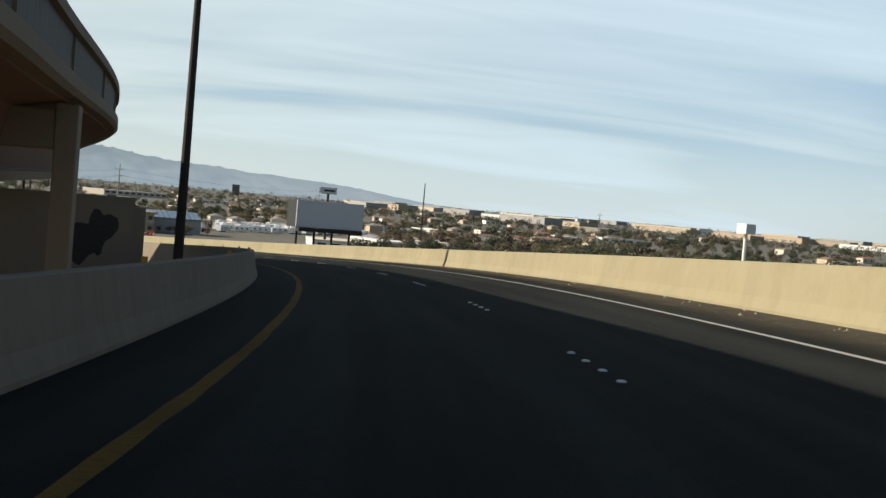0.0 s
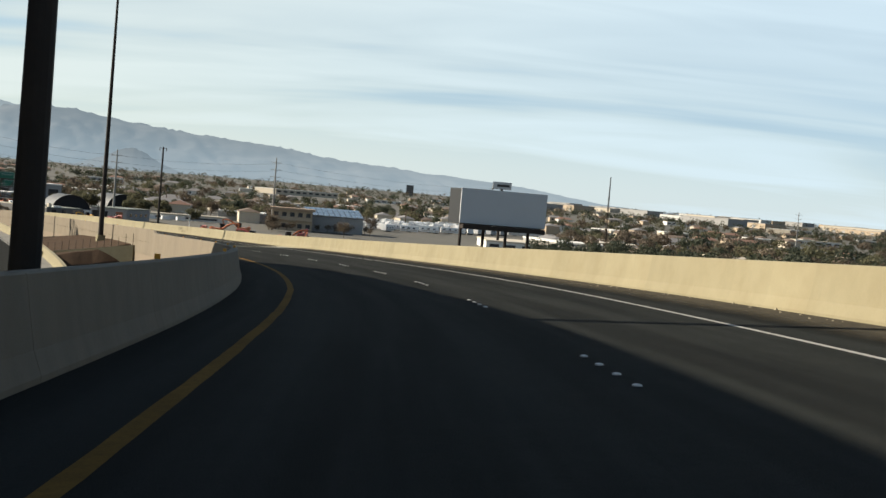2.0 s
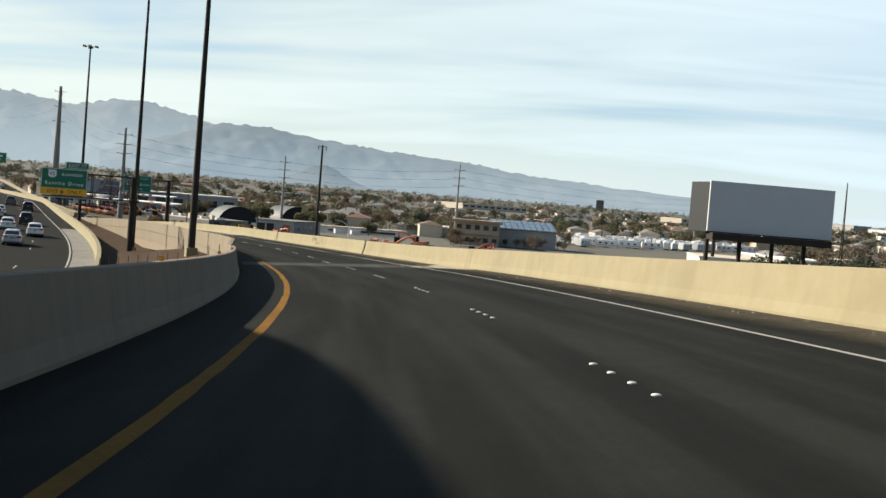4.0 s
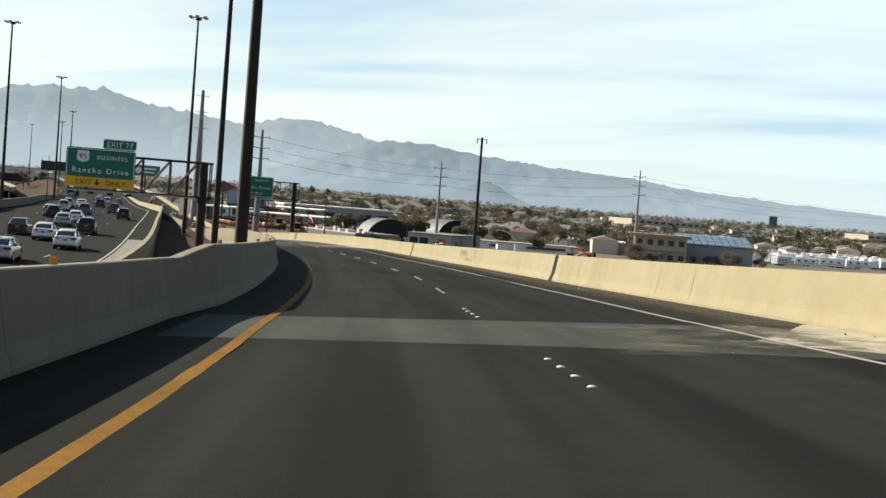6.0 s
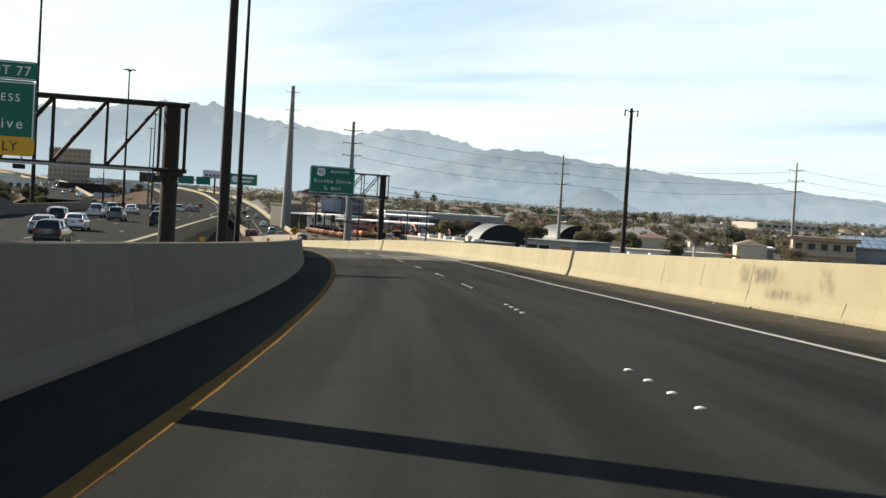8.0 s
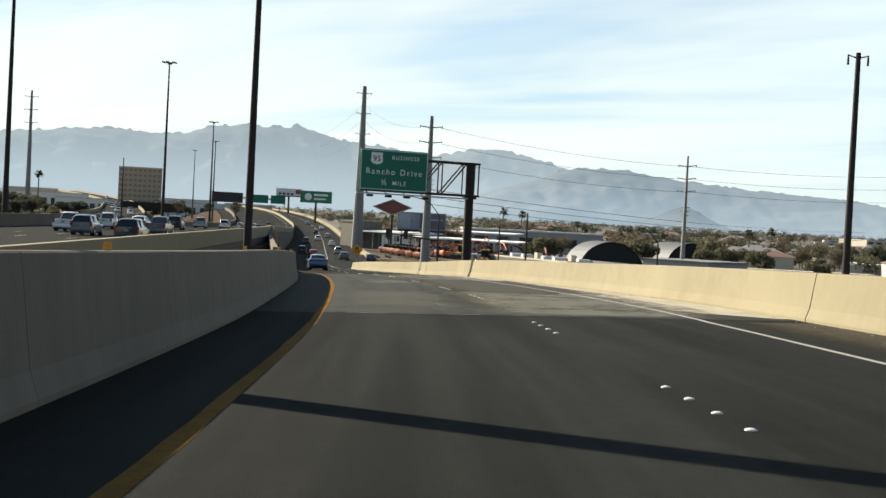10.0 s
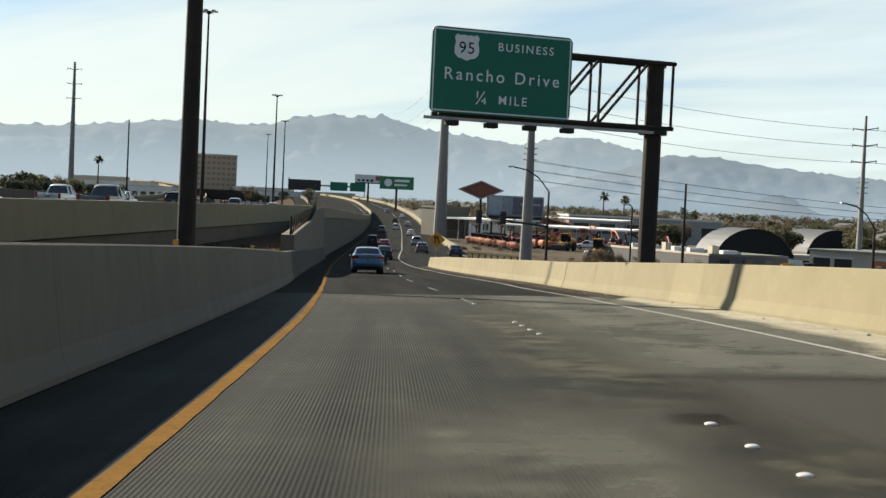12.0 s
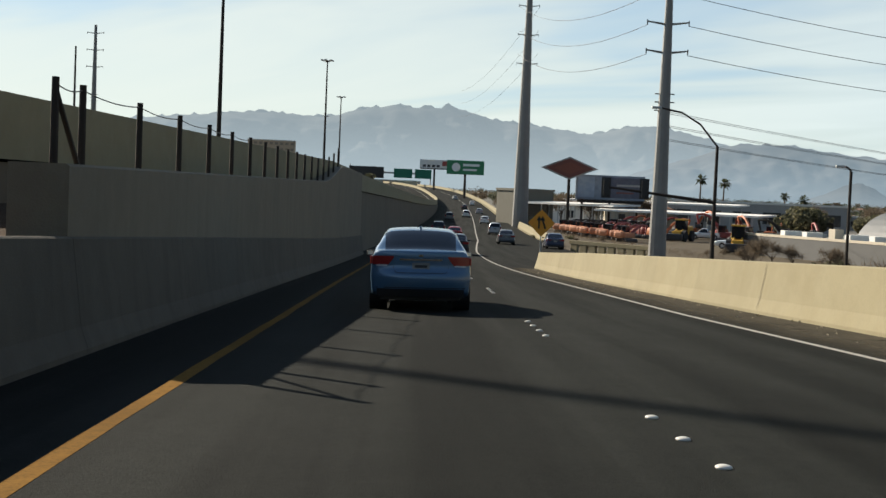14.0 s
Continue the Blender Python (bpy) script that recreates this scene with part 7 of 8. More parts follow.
for x, y, c in ((125, 527, "white"), (120, 482, "white"), (150, 482, "white"), (158, 474, "silver")):
    build_car("pickup", c, f"{c} pickup truck parked in the yard", Matrix.Translation((x, y, 0.25)) @ Matrix.Rotation(radians(70), 4, "Z"))
for k, (x, y) in enumerate(((158.6, 342.7), (144.9, 325), (143.4, 334.4), (150, 362), (163, 380), (172, 352), (186, 372), (138, 318), (176, 395))):
    excavator(x, y, 40 + k * 47, ORANGE if k % 3 else RED_M, f"{'orange' if k % 3 else 'red'} machine with lowered boom below the ramp", 0.3 + 0.08 * (k % 3))


def street_lamp(x, y, h, reach, turn, label, signal=False, metal=DARK_STEEL):
    o = thing("street_lamp", Matrix.Translation((x, y, -0.3)) @ Matrix.Rotation(radians(turn), 4, "Z"), label, "street lamp", "street lamps")
    part("pole", tube(B(), (0, 0, 0), (0, 0, h), 0.17 if signal or reach > 3 else 0.11, 0.1, 10), metal, o)
    pts = [(0, 0, h), (-reach * 0.3, 0, h + reach * 0.36), (-reach * 0.62, 0, h + reach * 0.55), (-reach, 0, h + reach * 0.62)]
    bm = B()
    for a, b in zip(pts, pts[1:]):
        tube(bm, a, b, 0.07, 0.06, 8)
    part("arm", bm, metal, o)
    part("lantern", box(B(), -reach - 0.55, -reach + 0.1, -0.12, 0.12, h + reach * 0.62 - 0.08, h + reach * 0.62 + 0.08, 0.03), STEEL, o)
    if signal:
        part("signal_arm", tube(B(), (0, 0, h * 0.62), (-7.6, 0, h * 0.7), 0.13, 0.07, 8), DARK_STEEL, o)
        for xx in (-4.8, -7.4):
            s = part("traffic_signal", box(B(), xx - 0.2, xx + 0.2, -0.16, 0.16, h * 0.69 - 0.55, h * 0.69 + 0.6, 0.04), SIGN_BLACK, o, "black traffic signal seen from behind")
            part("backplate", box(B(), xx - 0.32, xx + 0.32, 0.0, 0.03, h * 0.69 - 0.68, h * 0.69 + 0.72, 0.0), SIGN_BLACK, s)
    return o


street_lamp(100.6, 403.5, 10.0, 4.0, 0, "dark street lamp with traffic signals on its mast arm", True)
street_lamp(109.7, 403.4, 8.7, 0.5, 0, "short dark lamp post beside the yard")
street_lamp(127, 380, 7.6, 3.4, 20, "dark curved-arm street lamp below the ramp")
street_lamp(116.4, 278.5, 8.2, 2.0, 0, "pale curved-arm street lamp behind the barrier", False, WALLS[1])
dark_pole(108.8, 375.8, 0, 10.4, 0.16, "plain dark pole in the yard", False)


def merge_sign(x, y, z):
    o = thing("merge_sign", Matrix.Translation((x, y, z)) @ Matrix.Rotation(radians(2), 4, "Z"), "orange diamond warning sign with black arrows on a post", "road sign")
    s = 0.88
    v = [(-s, 0, 0), (0, 0, -s), (s, 0, 0), (0, 0, s)]
    v += [(a, 0.02, c) for a, b, c in v]
    f = mesh_ob("sign_face", v, [(0, 1, 2, 3), (7, 6, 5, 4), (0, 4, 5, 1), (1, 5, 6, 2), (2, 6, 7, 3), (3, 7, 4, 0)], SIGN_ORANGE, o)
    for dx, lean in ((-0.16, 0.0), (0.2, -0.14)):
        bm = B()
        tube(bm, (dx - lean * 0.4, -0.012, -0.36), (dx + lean, -0.012, 0.2), 0.06, 0.06, 5)
        w = [bm.verts.new((dx + lean + a, -0.03, 0.16 + b)) for a, b in ((-0.17, 0), (0.17, 0), (0, 0.3))]
        bm.faces.new(w)
        part("arrow", bm, SIGN_BLACK, f)
    part("post", box(B(), -0.04, 0.04, 0.02, 0.08, -2.9, 0.5), STEEL, o)
    return o


merge_sign(88.6, 398.7, 4.1)
palm(158.3, 704.9, 3.0, 11.4, 4)
palm(166.5, 709, 3.0, 10.6, 5)
for k, (x, y, h) in enumerate(((236, 640, 10), (250, 655, 11), (300, 610, 9), (195, 720, 9), (330, 560, 10), (210, 800, 11))):
    palm(x, y, 0.5, h, 30 + k)
for k, (x, y, h, w, kd) in enumerate(((196, 575, 7.5, 4.6, 1), (206, 560, 6.8, 4.2, 1), (178, 590, 7, 4.4, 1), (214, 520, 7, 4.5, 2), (230, 530, 9, 5.5, 0), (245, 500, 7.5, 5, 2), (152, 560, 6.5, 4, 2), (262, 470, 6, 4.4, 2), (205, 440, 5.5, 4.4, 2), (222, 415, 5, 4, 2), (255, 545, 8.5, 5.4, 0), (188, 470, 5, 3.6, 1),
                               (330, 420, 6, 4, 0), (345, 395, 6, 4, 0), (360, 380, 6.5, 4.4, 1), (390, 400, 7, 4.6, 0), (275, 300, 5, 3.6, 0), (410, 350, 7, 5, 1), (430, 330, 7, 5, 0), (15, 500, 6, 4.5, 0), (4, 470, 5.5, 4, 0))):
    tree(x, y, 0.0 if x > 30 else 4.5, h, w, kd, 100 + k, ("dark evergreen tree with a rounded crown", "olive-green leafy tree beside the yard", "bare brownish winter tree with thin twigs")[kd])
# white monument column
tower = thing("sign_tower", Matrix.Translation((420, 305, 0)), "white box sign on a tall pale post", "sign")
part("post", tube(B(), (0, 0, 0), (0, 0, 20), 0.8, 0.7, 10), WALLS[1], tower)
part("cabinet", box(B(), -3.3, 3.3, -2.4, 2.4, 19.4, 23.6, 0.1), WALLS[1], tower)


# gantries far down the freeway
def gantry(x, y, z, boards, label):
    o = thing("sign_gantry", Matrix.Translation((x, y, z)), label, "sign gantry", "sign gantries")
    for px in (-22, 22):
        part("post", tube(B(), (px, 0.4, -10), (px, 0.4, 7), 0.35, 0.3, 8), STEEL, o)
    part("beam", box(B(), -22, 22, 0.2, 0.8, 2.6, 3.6, 0.05), STEEL, o)
    for bx, w, h, m in boards:
        part("sign_board", box(B(), bx - w / 2, bx + w / 2, -0.1, 0.1, 3 - h / 2, 3 + h / 2, 0.05), m, o)
    return o


gantry(44, 985, 14.5, [(-13, 19, 6.2, SIGN_BLACK), (7, 10, 5, SIGN_GREEN), (18, 9, 5, SIGN_GREEN)], "far overhead gantry with dark message board and green signs")
for k in range(8):
    x, y = 146 + k * 5.2, 476 - k * 1.2
    o = thing("storage_box", Matrix.Translation((x, y, 0.2)), "white storage box on the yard's edge", "storage box", "storage boxes")
    part("body", box(B(), -1.5, 1.5, -0.8, 0.8, 0, 1.3, 0.05), WHITE_ROOF, o)
    part("lid", box(B(), -1.55, 1.55, -0.85, 0.85, 1.3, 1.42, 0.03), WALLS[3], o)
block(175, 484, 0.0, 60, 6, 1.6, radians(-8), 1, "long low white wall-like shed beside the yard", 1, 3, "low_shed", "shed")


def scrub(x, y, r, seed, kind, label):
    """A low dry shrub of many twig sprays."""
    rng = random.Random(seed)
    o = thing("shrub", Matrix.Translation((x, y, 0.1)), label, "shrub", "shrubs")
    verts, faces = [], []
    for _ in range(4):
        c = (rng.uniform(-r, r) * 0.6, rng.uniform(-r, r) * 0.6, r * rng.uniform(0.3, 0.6))
        if kind == 2:
            twigs(rng, verts, faces, c, r * 0.9, 120)
        else:
            leaf_cluster(rng, verts, faces, c, r * 0.6, 90, 0.75, 0.6)
    mesh_ob("foliage", verts, faces, LEAF[kind], o)
    part("stem", tube(B(), (0, 0, -0.3), (0, 0, r * 0.6), 0.08, 0.04, 5), BARK, o)
    return o


_rng = random.Random(41)
for k in range(9):
    scrub(_rng.uniform(106, 124), _rng.uniform(405, 434), _rng.uniform(0.9, 1.9), 300 + k, 2 if k % 3 else 1, "dry brown shrub beside the yard" if k % 3 else "olive desert shrub beside the yard")
for k in range(10):
    scrub(_rng.uniform(93, 100), _rng.uniform(425, 500), _rng.uniform(0.4, 0.9), 330 + k, 1 if k % 2 else 2, "low desert shrub on the roadside verge")
for k, (x, y, h) in enumerate(((136, 512, 6.2), (141, 521, 6.6), (160, 518, 6.4), (166, 528, 6.6), (174, 500, 5.6), (180, 506, 6.2), (187, 499, 5.8), (153, 530, 6.0))):
    tree(x, y, 0.0, h, h * 0.72, 1, 401 + k, "broad olive-green mesquite tree behind the yard", 1.4)

DIRT = mat("brown_trampled_dirt", (0.095, 0.077, 0.052), 0.97, spec=0.1, spots=[(0.05, 0.6, (0.07, 0.058, 0.041)), (0.5, 0.6, (0.13, 0.104, 0.07)), (4, 0.5, (0.06, 0.05, 0.036))], bump=0.8, bump_scale=6)


def dirt_lot(x0, x1, y0, y1):
    n, m = 26, 40
    verts, faces = [], []
    for j in range(m + 1):
        for k in range(n + 1):
            x, y = x0 + (x1 - x0) * k / n, y0 + (y1 - y0) * j / m
            verts.append((x, y, max(0.12, terrain(x, y) + 0.05) + 0.3 * max(0.0, noise.noise((x * 0.13, y * 0.13, 3)))))
    for j in range(m):
        for k in range(n):
            i = j * (n + 1) + k
            faces.append((i, i + 1, i + n + 2, i + n + 1))
    return tagged(mesh_ob("dirt_lot", verts, faces, DIRT, smooth=True), "brown trampled dirt of the equipment yard", "ground", kind="structure")


dirt_lot(92, 165, 396, 600)
_rng = random.Random(52)
for k in range(34):
    y = _rng.uniform(408, 500)
    scrub(_rng.uniform(97, 118 + (y - 408) * 0.25), y, _rng.uniform(0.35, 0.8), 500 + k, 2 if k % 4 else 1, "low dry shrub on the yard's dirt")
_rng = random.Random(63)
for k in range(9):
    tree(_rng.uniform(110, 121), _rng.uniform(416, 446), 0.0, _rng.uniform(1.8, 2.8), _rng.uniform(1.2, 1.8), 2, 700 + k, "bare brown thicket beside the equipment yard")
# dry weeds along the row of machines
weeds = random.Random(71)
verts, faces = [], []
for _ in range(260):
    y = weeds.uniform(440, 536)
    x = 99.5 + (536 - y) * 0.12 + weeds.gauss(0, 1.3) - 1.5
    twigs(weeds, verts, faces, (x, y, 0.35), weeds.uniform(0.35, 0.8), 16)
tagged(mesh_ob("dry_weeds", verts, faces, LEAF[2]), "dry brown weeds along the row of parked machines", "weeds", kind="stuff")
excavator(137, 426, 120, YELLOW_M, "yellow machine with lowered boom beside the workshop", 0.2, size=0.75)
excavator(144.5, 423, 200, RED_M, "red machine with lowered boom beside the workshop", 0.2, size=0.75)
for k, (x, y, h) in enumerate(((22, 490, 4.5), (17, 502, 5.2), (26, 512, 4.0), (15, 530, 5.0), (24, 540, 4.4), (10, 560, 5.5), (31, 470, 3.4), (36, 452, 3.0), (28, 458, 3.8), (40, 430, 2.6), (34, 422, 3.0))):
    tree(x, y, 5.0, h, h * 0.62, k % 2, 800 + k, "dark leafy tree beyond the freeway" if k % 2 == 0 else "olive-green tree beyond the freeway")
palm(-33, 757, 9.0, 11.5, 61)
_rng = random.Random(88)
for k in range(34):
    x = _rng.uniform(165, 330)
    y = 545 + (330 - x) * 0.2 + _rng.uniform(-45, 70)
    h = _rng.uniform(5, 8.5)
    kd = _rng.choice((0, 1, 1, 2))
    if x > 268 and y > 480:
        continue
    tree(x, y, terrain(x, y) - 0.2, h, h * _rng.uniform(0.5, 0.7), kd, 900 + k, ("dark evergreen tree with a rounded crown", "broad olive-green tree behind the yard", "bare brownish winter tree with thin twigs")[kd])


# low pale buildings and trees in the gap between the freeway and the climbing carriageway
for x, y, z, w, h, c in ((22, 905, 4.0, 38, 8.0, 1), (44, 1010, 5.0, 30, 8.5, 0), (6, 1000, 5.0, 34, 9.5, 1), (-62, 930, 4.0, 36, 10, 1), (-92, 1010, 6.0, 30, 11, 0), (-36, 880, 3.0, 26, 8.5, 1)):
    block(x, y, z, w, 14, h, radians(-6), c, f"low {('cream', 'white')[c]} commercial building with flat roof", 1, 6)
far_rng = random.Random(90)
for k in range(26):
    y = far_rng.uniform(720, 1060)
    x = far_rng.uniform(8, 46) - (y - 800) * 0.1 if k % 2 else far_rng.uniform(-120, -30) - (y - 800) * 0.16
    tree(x, y, 3.5 + (y - 700) * 0.006, far_rng.uniform(6.5, 10.5), far_rng.uniform(2.6, 4.4), (0, 2, 1)[k % 3], 900 + k, ("dark evergreen tree far beside the freeway", "bare brown winter tree far beside the freeway", "olive-green tree far beside the freeway")[k % 3], 0.7)
board = thing("message_board", Matrix.Translation((13, 770, 3.5)), "dark message board seen beside the climbing carriageway", "road sign")
for px in (-7, 7):
    part("post", tube(B(), (px, 0, -2), (px, 0, 7.4), 0.25, 0.25, 8), DARK_STEEL, board)
part("panel", box(B(), -13.5, 13.5, -0.5, 0.5, 3.4, 7.4, 0.08), DARK_STEEL, board)


# lot of parked caravans beyond the barrier
CARAVAN = mat("white_caravan_shell", (0.74, 0.73, 0.7), 0.5, spots=[(0.6, 0.3, (0.62, 0.61, 0.58))], vary=0.12)


def caravan(m, length, h, label):
    o = thing("caravan", m, label, "caravan", "caravans in the lot")
    body = part("body", box(B(), -length / 2, length / 2, -1.25, 1.25, 0.45, h, 0.18), CARAVAN, o)
    part("stripe", box(B(), -length / 2 + 0.2, length / 2 - 0.2, -1.27, -1.24, 1.0, 1.25), WALLS[2], body)
    for k in range(3):
        x = -length * 0.32 + k * length * 0.3
        part("window", box(B(), x - 0.5, x + 0.5, -1.28, -1.24, 1.6, 2.2), WINDOW, body)
    for x in (-0.6, 0.5):
        part("wheel", tube(B(), (x, -1.2, 0.36), (x, 1.2, 0.36), 0.36, 0.36, 10), SIGN_BLACK, o)
    part("roof_box", box(B(), -length * 0.2, -length * 0.2 + 0.9, -0.4, 0.4, h - 0.02, h + 0.3, 0.05), CARAVAN, o)
    return o


lot_rng = random.Random(31)
for row in range(5):
    for k in range(17):
        if lot_rng.random() < 0.16:
            continue
        f = (k + lot_rng.uniform(-0.3, 0.3)) / 16
        x, y = 268 + 150 * f + row * 8, 492 + 74 * f + row * 18
        caravan(Matrix.Translation((x, y, terrain(x, y))) @ Matrix.Rotation(radians(lot_rng.choice((-32, 29, 29, 58)) + lot_rng.uniform(-5, 5)), 4, "Z"), lot_rng.uniform(6, 9.5), lot_rng.uniform(2.7, 3.4), "white caravan parked in a row on the lot")
for k in range(16):
    x = lot_rng.uniform(196, 252)
    y = 428 + (x - 196) * 0.36 + lot_rng.uniform(-8, 8)
    if math.degrees(math.atan2(x - 63, y - 121)) < 40:
        tree(x, y, terrain(x, y), lot_rng.uniform(2.2, 3.6), lot_rng.uniform(1.4, 2.2), 2, 1000 + k, "bare brown thicket on the open lot")


# brown winter trees and small houses along the far freeway's outer side
side_rng = random.Random(44)
for k in range(34):
    p = at(side_rng.uniform(600, 810), side_rng.uniform(17, 52))
    tree(p.x, p.y, terrain(p.x, p.y), side_rng.uniform(5, 8.5), side_rng.uniform(2.6, 4.2), 2 if k % 4 else 1, 1100 + k, "bare brown winter tree beside the far freeway" if k % 4 else "olive-green tree beside the far freeway")
for k in range(7):
    p = at(615 + k * 27, side_rng.uniform(24, 44))
    w, ro = k % 3, (1, 0, 1)[k % 3]
    house(p.x, p.y, terrain(p.x, p.y), side_rng.uniform(11, 16), 9, side_rng.uniform(3.4, 5.4), radians(side_rng.uniform(-20, 20)), w, ro, f"{('cream', 'white', 'tan')[w]} stucco house with {('brown shingle', 'red tile')[ro]} roof")

# ---- concrete bridge deck with grooves, joints, stains ----
def grooved(m, depth, edge=0.0):
    """Fine grooves along the road; edge: how much of them is left beside the lane markers."""
    nt = m.node_tree
    b = nt.nodes["Principled BSDF"]
    uv = _node(nt, "ShaderNodeUVMap")
    sep = _node(nt, "ShaderNodeSeparateXYZ")
    nt.links.new(uv.outputs[0], sep.inputs[0])
    mul = _node(nt, "ShaderNodeMath", operation="MULTIPLY")
    mul.inputs[1].default_value = 2 * math.pi / 0.032
    nt.links.new(sep.outputs["X"], mul.inputs[0])
    sn = _node(nt, "ShaderNodeMath", operation="SINE")
    nt.links.new(mul.outputs[0], sn.inputs[0])
    # the grooves end towards the lane markers and are worn away in places
    lane = _node(nt, "ShaderNodeMapRange", interpolation_type="SMOOTHSTEP")
    lane.inputs["From Min"].default_value, lane.inputs["From Max"].default_value = 0.5, 1.7
    lane.inputs["To Min"].default_value, lane.inputs["To Max"].default_value = 1.0, edge
    nt.links.new(sep.outputs["X"], lane.inputs["Value"])
    mp = _node(nt, "ShaderNodeMapping")
    mp.inputs["Scale"].default_value = (1.3, 0.3, 1.0)
    nt.links.new(uv.outputs[0], mp.inputs["Vector"])
    worn = _node(nt, "ShaderNodeTexNoise")
    worn.inputs["Scale"].default_value, worn.inputs["Detail"].default_value = 1.0, 4.0
    nt.links.new(mp.outputs[0], worn.inputs["Vector"])
    left = _node(nt, "ShaderNodeMapRange", interpolation_type="SMOOTHSTEP")
    left.inputs["From Min"].default_value, left.inputs["From Max"].default_value = 0.36, 0.6
    left.inputs["To Min"].default_value = 0.2
    nt.links.new(worn.outputs["Fac"], left.inputs["Value"])
    share = _node(nt, "ShaderNodeMath", operation="MULTIPLY")
    nt.links.new(lane.outputs[0], share.inputs[0])
    nt.links.new(left.outputs[0], share.inputs[1])
    high = _node(nt, "ShaderNodeMath", operation="MULTIPLY")
    nt.links.new(sn.outputs[0], high.inputs[0])
    nt.links.new(share.outputs[0], high.inputs[1])
    bp = _node(nt, "ShaderNodeBump")
    bp.inputs["Strength"].default_value, bp.inputs["Distance"].default_value = depth, 0.0032
    nt.links.new(high.outputs[0], bp.inputs["Height"])
    nt.links.new(bp.outputs[0], b.inputs["Normal"])
    return m


DECK_M = grooved(mat("grooved_concrete_deck", (0.0225, 0.0255, 0.0195), 0.9, spec=0.12, spots=[(0.16, 0.9, (0.0125, 0.0145, 0.0117)), (0.7, 0.6, (0.039, 0.0415, 0.031)), (5, 0.5, (0.018, 0.0195, 0.0158)), (40, 0.4, (0.033, 0.0355, 0.0285))], tracks=0.45), 0.7)


def deck(s0, s1, u0, u1, dz, label, material=None, skew=None):
    """skew(u): how far the near edge runs ahead of s0."""
    st = steps(0, 1, 1.5 / (s1 - s0))
    us = [u0 + (u1 - u0) * k / 12 for k in range(13)]
    near = lambda u: s0 + (skew(u) if skew else 0.0)
    grid = [(u, near(u) + (s1 - near(u)) * f) for f in st for u in us]
    n = len(us)
    faces = [(r * n + k, r * n + k + 1, (r + 1) * n + k + 1, (r + 1) * n + k) for r in range(len(st) - 1) for k in range(n - 1)]
    ob = mesh_ob("bridge_deck", [at(q, u, dz) for u, q in grid], faces, material or DECK_M)
    uv = ob.data.uv_layers.new(name="UVMap")
    uv.data.foreach_set("uv", np.array([grid[lp.vertex_index] for lp in ob.data.loops], dtype=np.float32).ravel())
    return tagged(ob, label, "bridge deck", kind="structure")


deck(268.8, 326.3, -3.05, 8.6, 0.004, "pale grooved concrete bridge deck with dirty wheel tracks")
SLAB = grooved(mat("worn_grey_concrete", (0.039, 0.0435, 0.0355), 0.9, spec=0.12, spots=[(0.3, 0.6, (0.027, 0.0305, 0.025)), (1.6, 0.5, (0.055, 0.06, 0.047)), (30, 0.4, (0.031, 0.0345, 0.028))], tracks=0.35), 0.7, 0.5)
SKEW = lambda u: float(np.interp(u, [-3, -1.9, 2.6, 6.5, 8.6], [0.1, 0.0, -0.45, -1.7, -2.2]))
deck(166.3, 171.5, -3.05, 8.6, 0.004, "pale grooved concrete approach slab", SLAB, SKEW)


PALE = mat("pale_dusty_concrete", (0.42, 0.385, 0.28), 0.92, spec=0.2, spots=[(0.3, 0.5, (0.25, 0.232, 0.17)), (1.5, 0.6, (0.27, 0.245, 0.175)), (12, 0.4, (0.12, 0.113, 0.088))], bump=0.3, bump_scale=50)


def pale_shoulder(s0, s1):
    st = steps(s0, s1, 0.6)
    def sec(s):
        e = 0.35 * noise.fractal((s * 0.3, 11, 0), 0.8, 2.0, 4)
        f = min(1.0, (s - s0) / 4 + 0.1, (s1 - s) / 5 + 0.05)
        b = RB(s) - 0.02
        return [(b - (b - WHT(s) + 0.3 + e) * f, 0.0065), (b, 0.0065)]
    return tagged(ribbon("concrete_shoulder", st, sec, PALE), "pale dusty concrete shoulder of the bridge deck", "road shoulder", kind="structure")


pale_shoulder(163.6, 172.5)
pale_shoulder(269.5, 326.0)


def joint(s, w, dz=0.008, material=RUBBER_JOINT, u0=-3.05, u1=7.3, label="dark expansion joint across the road"):
    ob = ribbon("expansion_joint", [s - w / 2, s + w / 2], lambda q: [(u0 + (u1 - u0) * k / 8, dz) for k in range(9)], material)
    return tagged(ob, label, "expansion joint", kind="structure")


for s in (171.5, 268.8, 283.2, 326.3):
    joint(s, 0.05)
JOINT_STEEL = mat("polished_joint_steel", (0.5, 0.5, 0.48), 0.35, 0.9)
for u0, u1 in ((-1.2, -0.3), (0.9, 1.6)):
    joint(268.72, 0.05, 0.012, JOINT_STEEL, u0, u1, "bright steel edge of the joint")


